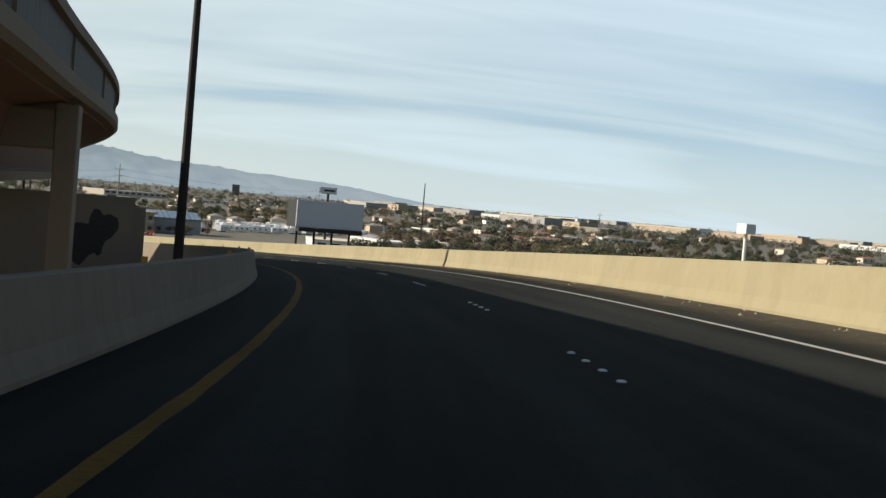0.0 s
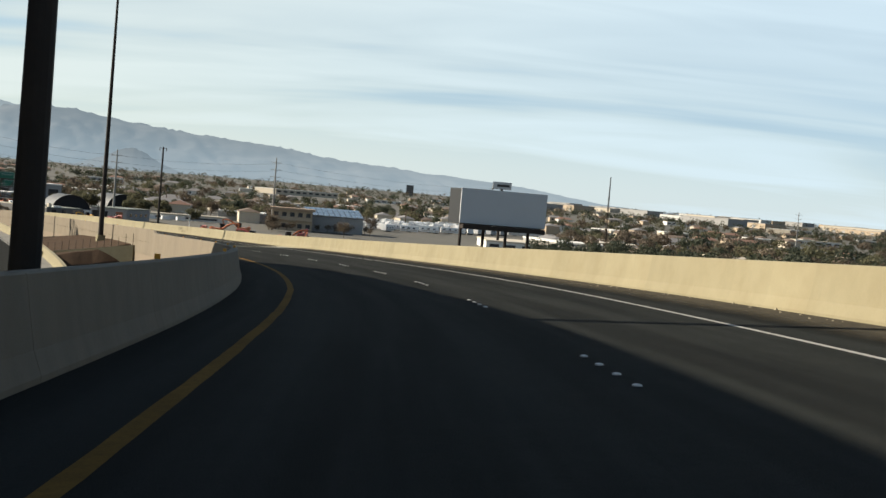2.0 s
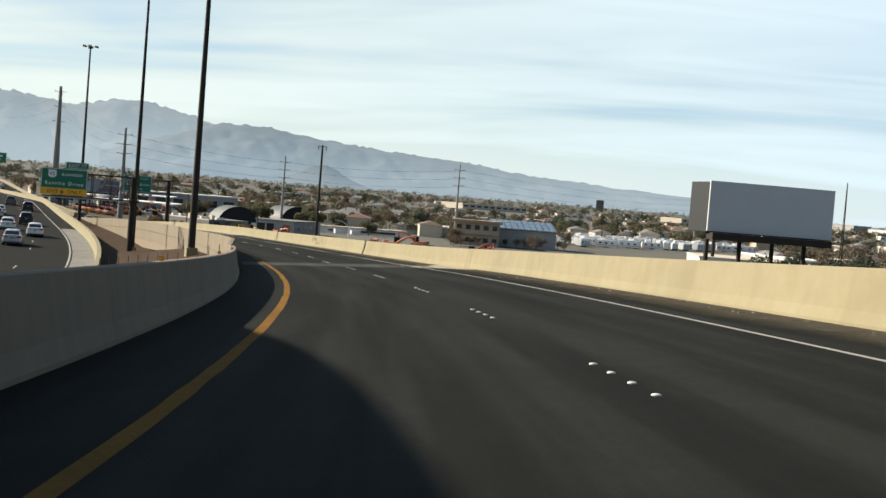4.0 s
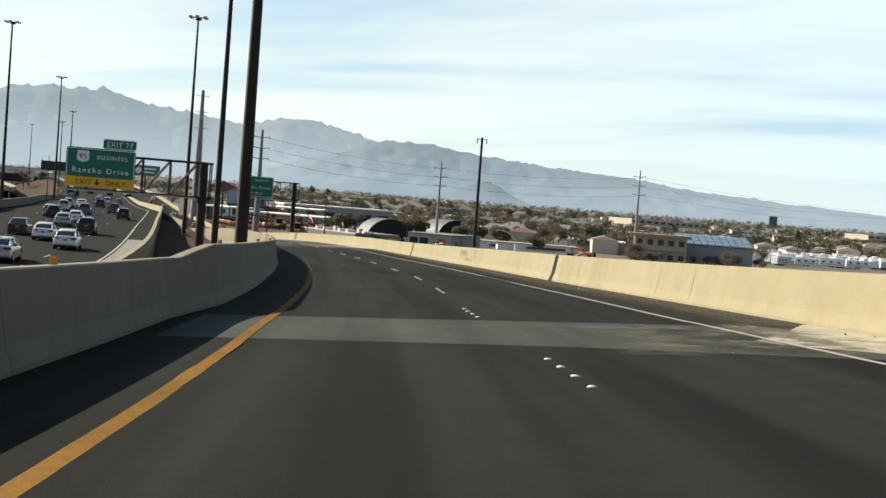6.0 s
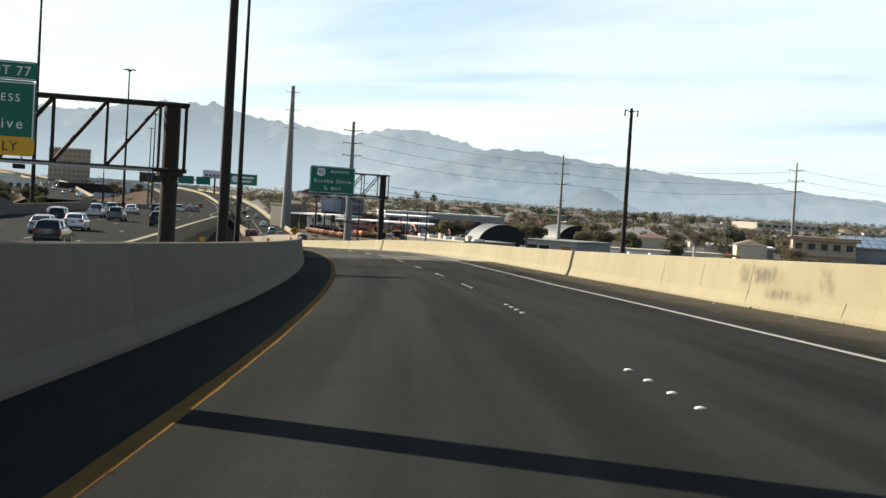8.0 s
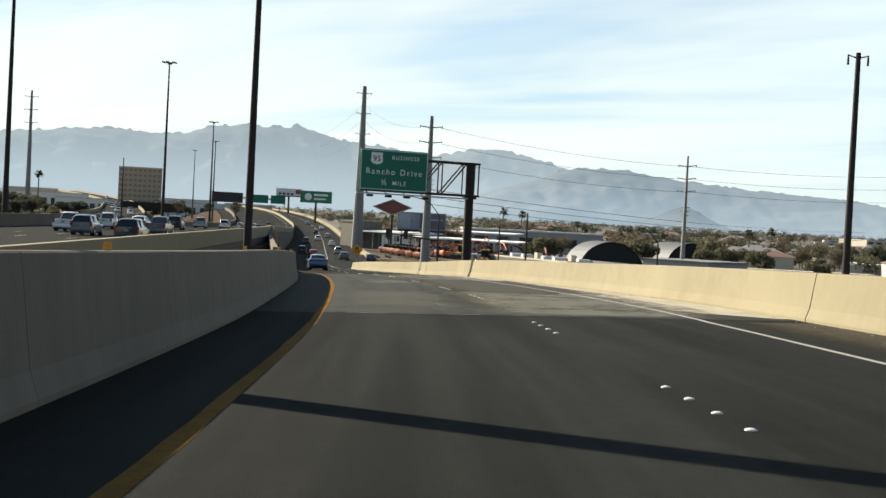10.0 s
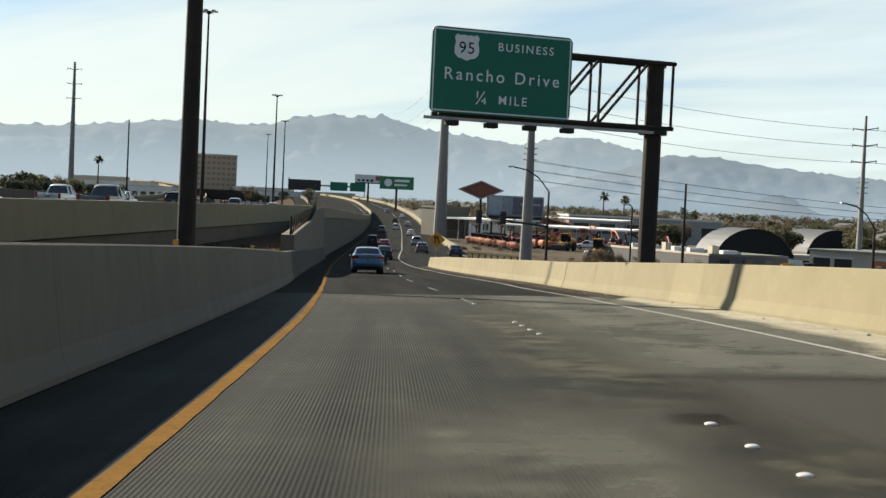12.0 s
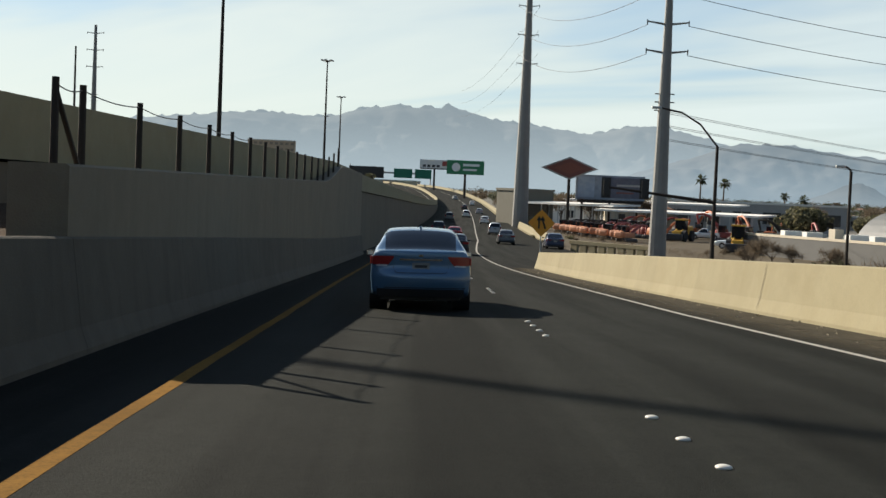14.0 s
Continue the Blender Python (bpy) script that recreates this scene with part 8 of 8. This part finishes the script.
# dirt patches spilled on the deck
def patchy(m, scale, low, high, fade=False):
    """Lets the ground show through a thin layer in noisy patches."""
    nt = m.node_tree
    out, b = nt.nodes["Material Output"], nt.nodes["Principled BSDF"]
    geo = _node(nt, "ShaderNodeNewGeometry")
    no = _node(nt, "ShaderNodeTexNoise")
    no.inputs["Scale"].default_value, no.inputs["Detail"].default_value, no.inputs["Roughness"].default_value = scale, 6.0, 0.7
    nt.links.new(geo.outputs["Position"], no.inputs["Vector"])
    r = _node(nt, "ShaderNodeMapRange", interpolation_type="SMOOTHSTEP")
    r.inputs["From Min"].default_value, r.inputs["From Max"].default_value = low, high
    nt.links.new(no.outputs["Fac"], r.inputs["Value"])
    share = r.outputs[0]
    if fade:
        at_ = _node(nt, "ShaderNodeAttribute")
        at_.attribute_name = "cover"
        mu = _node(nt, "ShaderNodeMath", operation="MULTIPLY")
        nt.links.new(share, mu.inputs[0])
        nt.links.new(at_.outputs["Fac"], mu.inputs[1])
        share = mu.outputs[0]
    tr = _node(nt, "ShaderNodeBsdfTransparent")
    mx = _node(nt, "ShaderNodeMixShader")
    nt.links.new(share, mx.inputs[0])
    nt.links.new(tr.outputs[0], mx.inputs[1])
    nt.links.new(b.outputs[0], mx.inputs[2])
    nt.links.new(mx.outputs[0], out.inputs["Surface"])
    return m


THIN_DUST = patchy(mat("thin_dried_mud", (0.15, 0.135, 0.098), 0.95, spots=[(6, 0.5, (0.1, 0.09, 0.067))]), 1.0, 0.36, 0.66, True)
SMUDGE = patchy(mat("dark_scuff", (0.105, 0.091, 0.068), 0.9), 1.9, 0.36, 0.82, True)
DUST = mat("pale_dried_mud", (0.3, 0.26, 0.18), 0.95, spots=[(2, 0.6, (0.22, 0.19, 0.135)), (12, 0.5, (0.36, 0.32, 0.23))])


DUSTY = patchy(SHOULDER, 1.5, 0.12, 0.42, True)


def shoulder(name, s0, s1, u0, u1, label, seed):
    """Dusty strip along the barrier foot with an uneven edge."""
    st = steps(s0, s1, 0.7)
    def sec(s):
        e = 0.25 * noise.fractal((s * 0.35, seed, 0), 0.8, 2.0, 4)
        a, b = RB(s) - u0 + e, RB(s) - u1
        return [(a - 0.35, 0.003), (a + 0.45, 0.003), (b, 0.003)]
    ob = ribbon(name, st, sec, DUSTY)
    ob.data.attributes.new("cover", "FLOAT", "POINT").data.foreach_set("value", [0.0, 0.8, 1.0] * len(st))
    return tagged(ob, label, "road shoulder", kind="structure")


shoulder("shoulder_right", -30, 166, 1.4, 0.02, "dusty brown shoulder along the barrier", 1)
shoulder("shoulder_right", 171.8, 268, 1.5, 0.02, "dusty brown shoulder along the barrier", 2)
shoulder("shoulder_right", 326.7, 401, 1.4, 0.02, "dusty brown shoulder along the barrier", 3)


# grit and small broken bits along the barrier's foot
def grit():
    rng = random.Random(9)
    verts, faces = [], []
    for _ in range(700):
        s = rng.uniform(5, 400)
        p = at(s, RB(s) - 0.06 - abs(rng.gauss(0, 0.35)), 0.006)
        r = rng.choice((0.012, 0.016, 0.02, 0.03, 0.045)) * rng.uniform(0.7, 1.2)
        i = len(verts)
        verts += [p + Vector((rng.uniform(0.6, 1.3) * r * math.cos(k * 1.57 + 0.3), rng.uniform(0.6, 1.3) * r * math.sin(k * 1.57 + 0.3), 0)) for k in range(4)]
        verts.append(p + Vector((0, 0, r * rng.uniform(0.6, 1.1))))
        faces += [(i + k, i + (k + 1) % 4, i + 4) for k in range(4)]
    return tagged(mesh_ob("grit", verts, faces, DUST), "pale grit and broken bits along the barrier's foot", "gravel", kind="stuff")


def spill(s, u, ls, lu, seed):
    """Dried mud that thins out towards its edge."""
    verts, faces, cover = [at(s, u, 0.011)], [], [1.0]
    n = 44
    for f, c in ((0.45, 0.9), (0.75, 0.5), (1.0, 0.0)):
        for k in range(n):
            a = 2 * math.pi * k / n
            r = f * (1 + 0.55 * noise.fractal((math.cos(a) * 1.6 + seed, math.sin(a) * 1.6, seed), 0.7, 2.2, 4))
            verts.append(at(s + ls * r * math.cos(a), min(RB(s) - 0.05, u + lu * r * math.sin(a)), 0.011))
            cover.append(c)
    for k in range(n):
        j = (k + 1) % n
        faces.append((0, 1 + j, 1 + k))
        for q in range(2):
            faces.append((1 + q * n + k, 1 + q * n + j, 1 + (q + 1) * n + j, 1 + (q + 1) * n + k))
    ob = mesh_ob("dried_mud", verts, faces, THIN_DUST)
    ob.data.attributes.new("cover", "FLOAT", "POINT").data.foreach_set("value", cover)
    return tagged(ob, "pale dried mud on the concrete", "mud patch", kind="structure")


for s, u, a, b, sd in ((276, 7.1, 7, 0.5, 3), (285, 7.2, 6, 0.4, 5), (170, 6.9, 3, 0.5, 6)):
    spill(s, u, a, b, sd)


def worn_patch(s0, s1, u0, u1, material, fade_s, fade_u, label, strength=1.0, dz=0.0075):
    """A stretch of the deck with another surface, whose edges run out: fade_s (near, far) and fade_u (left, right) in metres."""
    st, us = steps(s0, s1, 0.4), [u0 + (u1 - u0) * k / 22 for k in range(23)]
    n = len(us)
    faces = [(r * n + k, r * n + k + 1, (r + 1) * n + k + 1, (r + 1) * n + k) for r in range(len(st) - 1) for k in range(n - 1)]
    cover = []
    for q in st:
        for u in us:
            du = 0.3 * noise.noise((q * 0.5, u, s0))
            f = min((q - s0) / fade_s[0], (s1 - q) / fade_s[1], (u - u0 + du) / fade_u[0], (u1 - u - du) / fade_u[1], 1.0)
            cover.append(strength * max(0.0, f))
    ob = mesh_ob("worn_patch", [at(q, min(u, RB(q) - 0.03), dz) for q in st for u in us], faces, material)
    ob.data.attributes.new("cover", "FLOAT", "POINT").data.foreach_set("value", cover)
    return tagged(ob, label, "road surface", kind="structure")


PALE_WORN = patchy(mat("pale_worn_concrete", (0.098, 0.097, 0.075), 0.92, spec=0.15, spots=[(0.4, 0.6, (0.065, 0.066, 0.053)), (2.2, 0.5, (0.13, 0.126, 0.094)), (20, 0.4, (0.07, 0.069, 0.055))], bump=0.3, bump_scale=60), 0.55, 0.2, 0.56, True)
DARK_WORN = patchy(mat("dark_resurfaced_asphalt", (0.05, 0.0475, 0.039), 0.9, spec=0.06, spots=[(0.5, 0.5, (0.06, 0.057, 0.047)), (50, 0.5, (0.075, 0.071, 0.058))], bump=0.4, bump_scale=70), 0.5, 0.1, 0.4, True)
OIL = patchy(mat("dark_oily_stain", (0.013, 0.013, 0.0115), 0.75, spec=0.2), 1.1, 0.36, 0.62, True)
CRUST = patchy(mat("pale_mud_crust", (0.17, 0.155, 0.108), 0.95, spec=0.1, spots=[(1.2, 0.6, (0.11, 0.104, 0.077)), (9, 0.5, (0.22, 0.2, 0.14))], bump=0.4, bump_scale=50), 1.3, 0.38, 0.66, True)
pale, dark = "pale worn concrete of the bridge deck", "dark resurfaced stretch of the bridge deck"
worn_patch(269.0, 283.1, 1.4, 7.1, PALE_WORN, (0.6, 0.05), (1.6, 0.6), pale)
worn_patch(270.0, 283.1, -1.5, 2.2, PALE_WORN, (3.0, 1.5), (0.8, 1.0), pale, 0.55)
worn_patch(283.2, 303.4, 1.9, 7.4, DARK_WORN, (0.05, 0.5), (1.2, 0.5), dark)
worn_patch(303.2, 326.25, 1.6, 6.7, PALE_WORN, (0.6, 0.05), (1.8, 0.5), pale, 0.95)
worn_patch(317.0, 326.25, -1.5, 2.6, PALE_WORN, (4.0, 0.05), (0.8, 1.2), pale, 0.5)
worn_patch(293.2, 302.2, -0.5, 2.4, PALE_WORN, (0.05, 3.0), (0.7, 1.0), pale, 0.8)
worn_patch(270.5, 284.0, 1.0, 2.7, OIL, (3.0, 3.0), (0.7, 0.7), "dark oily stain along the lane markers", 0.5, 0.0095)
worn_patch(286.0, 306.0, 1.3, 2.6, OIL, (5.0, 5.0), (0.6, 0.6), "dark oily stain along the lane markers", 0.12, 0.0095)
worn_patch(272.0, 284.2, 1.9, 4.2, CRUST, (2.0, 1.0), (0.6, 1.3), "crust of pale dried mud along the lane markers", 0.9, 0.0115)
worn_patch(285.5, 300.5, 1.7, 3.2, CRUST, (3.0, 3.0), (0.5, 0.7), "crust of pale dried mud along the lane markers", 0.5, 0.0115)
worn_patch(300.0, 317.0, 0.9, 3.0, CRUST, (3.0, 4.0), (0.7, 0.9), "crust of pale dried mud along the lane markers", 0.5, 0.0115)
worn_patch(164.5, 171.4, 3.0, 8.3, CRUST, (1.5, 0.3), (1.8, 0.8), "pale dried mud on the approach slab", 0.75, 0.0095)
worn_patch(164.8, 171.0, 4.2, 6.4, OIL, (1.0, 1.0), (0.5, 0.5), "dark oily stain on the approach slab", 0.45, 0.0115)

grit()

def barrier_face(s, z):
    """The right barrier's face at a height over the road."""
    return RB(s) + float(np.interp(z, [0.06, 0.29, 1.03], [0, 0.08, 0.19]))


def crack(s, z0, z1, w, seed):
    """A hairline crack that wanders up the right barrier's face."""
    zs = [z0 + (z1 - z0) * k / 7 for k in range(8)]
    jig = [0.035 * noise.noise((z * 3.1, seed * 1.7, 0)) for z in zs]
    verts, faces = [], []
    for n, (z, j) in enumerate(zip(zs, jig)):
        h = w / 2 * (0.35 if n in (0, 7) else 1.0)
        verts += [at(s + j - h, barrier_face(s, z) - 0.004, z), at(s + j + h, barrier_face(s, z) - 0.004, z)]
    faces = [(2 * n, 2 * n + 1, 2 * n + 3, 2 * n + 2) for n in range(7)]
    return tagged(mesh_ob("crack", verts, faces, CRACK), "thin dark crack in the concrete barrier", "crack", kind="structure")


CRACK = mat("dirt_filled_crack", (0.05, 0.042, 0.028), 0.95)
for k, (s, z0, z1, w) in enumerate(((54.3, 0.32, 0.98, 0.03), (180.6, 0.1, 1.0, 0.02), (183.7, 0.1, 1.0, 0.02), (193.3, 0.1, 1.0, 0.024), (205.3, 0.1, 0.8, 0.022), (209.2, 0.1, 1.0, 0.02), (213.2, 0.12, 0.98, 0.022), (216.5, 0.1, 0.36, 0.03),
        (222.0, 0.1, 0.98, 0.026), (225.9, 0.3, 0.95, 0.02), (230.2, 0.1, 1.0, 0.024), (234.6, 0.2, 0.9, 0.018), (238.9, 0.35, 1.0, 0.016), (296.3, 0.3, 1.0, 0.025), (317.4, 0.08, 1.0, 0.035), (332.6, 0.1, 1.0, 0.025), (345.5, 0.1, 1.0, 0.025), (355.6, 0.1, 1.0, 0.02), (362.0, 0.1, 1.0, 0.02))):
    crack(s, z0, z1, w, k)
# scuffs on the right barrier
for s, a, b, z0, z1 in ((221.5, -2.0, 1.9, 0.46, 0.96), (217.6, -0.5, 0.5, 0.4, 0.98), (219.6, -1.6, 1.8, 0.2, 0.5)):
    st = steps(s + a, s + b, 0.3)
    scuff = ribbon("barrier_scuff", st, lambda q: [(barrier_face(s, z) - 0.012, z) for z in (z0, z0 + (z1 - z0) * 0.35, z0 + (z1 - z0) * 0.7, z1)], SMUDGE)
    scuff.data.attributes.new("cover", "FLOAT", "POINT").data.foreach_set("value", [v * math.sin(math.pi * k / (len(st) - 1)) for k in range(len(st)) for v in (0.0, 1.0, 0.9, 0.0)])
    tagged(scuff, "dark scuff on the concrete barrier", "scuff mark", kind="structure")

# amber reflectors on the left barrier
AMBER = mat("amber_reflector", (0.6, 0.27, 0.02), 0.4)
for k in range(26):
    s = 4.0 + k * 13.3
    p = at(s, LEFT(s) - 0.33, float(np.interp(s, [0, 77, 150, KINK, KINK + 2.2, 351], [0.92, 1.0, 1.02, 1.02, 1.26, 1.24])))
    o = thing("reflector", Matrix.Translation(p) @ Matrix.Rotation(line(s)[4], 4, "Z"), "small amber reflector on the concrete barrier", "reflector", "reflectors")
    part("bracket", box(B(), -0.04, 0.04, 0, 0.02, -0.01, 0.05), STEEL, o)
    part("lens", box(B(), -0.045, 0.045, -0.012, 0.0, 0.01, 0.09, 0.005), AMBER, o, "amber lens")
# ---- wall with fence posts beyond the left barrier ----
def side_wall():
    """The upper tier, set back behind the barrier's top."""
    s0, s1 = 351.8, 420
    st = steps(s0, s1, 1.5)
    top = lambda s: np.interp(s, [351, 392, 397, 401, 420], [5.68, 5.98, 6.35, 6.85, 6.85])
    verts, faces = [], []
    for s in st:
        a, b = at(s, LB - 0.3), at(s, LB - 0.95)
        t = float(top(s))
        f = at(s, LB - 0.3, 0)
        verts += [(f.x, f.y, f.z - 0.1), (a.x, a.y, t - 0.03), (a.x - 0.03, a.y, t), (b.x, b.y, t), (b.x, b.y, 0)]
    for k in range(len(st) - 1):
        for j in range(4):
            faces.append((5 * k + j, 5 * k + j + 1, 5 * k + 6 + j, 5 * k + 5 + j))
    n = 5 * (len(st) - 1)
    faces += [(0, 4, 3, 2, 1), (n, n + 1, n + 2, n + 3, n + 4)]
    return tagged(mesh_ob("side_wall", verts, faces, GRIMY_SHADED), "tan concrete wall tier rising behind the ramp barrier", "wall", kind="structure"), top


wall_ob, wall_top = side_wall()
s = 351.9
posts = []
while s < 402:
    p = at(s, LB - 0.5)
    z = float(wall_top(s))
    o = thing("fence_post", Matrix.Translation((p.x, p.y, z)), "dark wooden fence post on the concrete wall", "fence post", "fence posts")
    part("post", tube(B(), (0, 0, -0.05), (0, 0, 0.92), 0.047, 0.042, 8), DARK_STEEL, o)
    if s < 352.5:
        part("brace", tube(B(), (0.0, 0.0, 0.8), (0.06, 0.62, 0.0), 0.03, 0.03, 6), DARK_STEEL, o)
    posts.append((p.x, p.y, z + 0.86))
    s += 1.1 if len(posts) == 1 else 3.0
for a, b in zip(posts[:6], posts[1:7]):
    wire(a, b, 0.05, 0.008)

# gravel between ramp and freeway
def gravel():
    """Dirt between ramp and freeway: an island that slopes down from the ramp, then a lower strip."""
    verts, faces = [], []
    rows, n = 0, 8
    for y in np.arange(150, 386, 2.0):
        i = max(range(len(HWY) - 1), key=lambda k: (HWY[k].y <= y, HWY[k].y if HWY[k].y <= y else -HWY[k].y))
        a, b = HWY[i], HWY[i + 1]
        xa = a.x + (b.x - a.x) * ((y - a.y) / max(0.1, b.y - a.y)) + 0.1
        j = int(np.argmin(abs(LINE[:S_END + 120, 1] - y)))
        p = at(j - BEHIND, LEFT(j - BEHIND) - 0.43)
        near = float(np.interp(y, [150, 170, 173, 189, 215, 241, 262, 300, 312, 326, 333, 385], [3.4, 3.4, 8.3, 7.8, 6.7, 4.6, 3.8, 4.3, 4.45, 4.75, 5.05, 5.05]))
        far = float(np.interp(y, [150, 170, 173, 189, 215, 241, 262, 300, 312, 326, 333, 385], [3.4, 3.4, 6.5, 6.1, 5.4, 4.3, 3.6, 4.3, 4.45, 4.75, 5.05, 5.05]))
        for k in range(n + 1):
            f = k / n
            x = xa + (max(p.x, xa + 0.2) - xa) * f
            z = far + (near - far) * f + 0.2 * noise.noise((x * 0.5, y * 0.3, 4)) * (1 - abs(2 * f - 1))
            verts.append((x, y, z if y < 250 else min(z, z + (p.z + 1.12 - z) * max(0.0, (f - 0.45) / 0.55))))
        rows += 1
    for r in range(rows - 1):
        for k in range(n):
            i = r * (n + 1) + k
            faces.append((i, i + 1, i + n + 2, i + n + 1))
    return tagged(mesh_ob("gravel_verge", verts, faces, GRAVEL), "brown gravel verge between ramp and freeway", "gravel", kind="structure")


# low wall with thin rods closing the dirt island towards the ramp
def island_wall():
    a, b = Vector((63.6, 179.5, 0)), Vector((71.2, 171.2, 0))
    z0, z1 = 6.55, 8.3
    d = (b - a).normalized()
    n = Vector((-d.y, d.x, 0)) * 0.6
    verts = []
    for p, z in ((a, z0), (b, z1)):
        verts += [(p.x - n.x, p.y - n.y, 3.0), (p.x - n.x, p.y - n.y, z), (p.x + n.x, p.y + n.y, z), (p.x + n.x, p.y + n.y, 3.0)]
    tagged(mesh_ob("island_wall", verts, [(0, 1, 5, 4), (1, 2, 6, 5), (2, 3, 7, 6), (0, 3, 2, 1), (4, 5, 6, 7)], BARRIER), "low tan concrete wall round the dirt island", "wall", kind="structure")
    for k in range(13):
        f = (k + 0.5) / 13
        p = a.lerp(b, f)
        o = thing("fence_rod", Matrix.Translation((p.x, p.y, z0 + (z1 - z0) * f)), "thin dark steel rod on the low wall", "fence post", "fence rods")
        part("rod", tube(B(), (0, 0, -0.1), (0, 0, 1.0 if k < 11 else 1.3), 0.03, 0.025, 6), DARK_STEEL, o)


island_wall()
gravel()
rng = random.Random(3)
verts, faces = [], []
for _ in range(420):
    y = rng.uniform(300, 334)
    j = int(np.argmin(abs(LINE[:S_END + 120, 1] - y)))
    p = at(j - BEHIND, LB - 0.6 - rng.random() * 4)
    r = rng.uniform(0.03, 0.1)
    z = float(np.interp(y, [300, 312, 326, 333, 385], [4.4, 4.55, 4.85, 5.1, 5.1]))
    i = len(verts)
    for k in range(5):
        a = k * 1.257 + rng.random()
        verts.append((p.x + r * math.cos(a), p.y + r * math.sin(a), z + rng.uniform(-0.05, 0.05)))
    verts.append((p.x, p.y, z + r * 0.9))
    faces += [(i + k, i + (k + 1) % 5, i + 5) for k in range(5)]
tagged(mesh_ob("rubble", verts, faces, GRAVEL), "loose brown stones and rubble on the verge", "rubble", kind="stuff")

# widened road past the end of the right barrier, with its far barrier
def apron():
    st = steps(RIGHT_END - 4, S_END + AHEAD - 4, 4)
    def sec(s):
        w = float(np.interp(s, [RIGHT_END - 4, RIGHT_END + 14, RIGHT_END + 75, 700], [8.6, 15.5, 14.0, 12.5]))
        return [(8.3, -0.004), (w, -0.004)]
    return tagged(ribbon("merge_lane", st, sec, ASPHALT_OLD), "grey asphalt merging lane", "road", kind="structure")


apron()
tagged(ribbon("far_barrier", steps(RIGHT_END + 85, S_END + AHEAD - 4, 5), lambda s: barrier_section(1, float(np.interp(s, [RIGHT_END + 75, 700], [14.5, 13.5])), 1.0), BARRIER, closed=True), "sunlit tan concrete barrier on the far side of the freeway", "barrier", kind="structure")
paint("white_line", lambda s: float(np.interp(s, [438, 480], [5.02, 5.95])), lambda s: 0.14, 438.3, S_END + 600, WHITE_LINE, "white edge line on the merging lane")
# low wall with slots beside the yard
slot = thing("slotted_wall", Matrix.Translation((94.6, 443.2, 0.2)) @ Matrix.Rotation(radians(-52), 4, "Z"), "low tan concrete wall with open slots", "wall")
for k in range(9):
    part("pier", box(B(), k * 1.3, k * 1.3 + 0.9, 0, 0.3, 0, 1.1, 0.03), BARRIER, slot)
part("rail", box(B(), -0.2, 11.6, -0.03, 0.33, 1.1, 1.5, 0.03), BARRIER, slot)
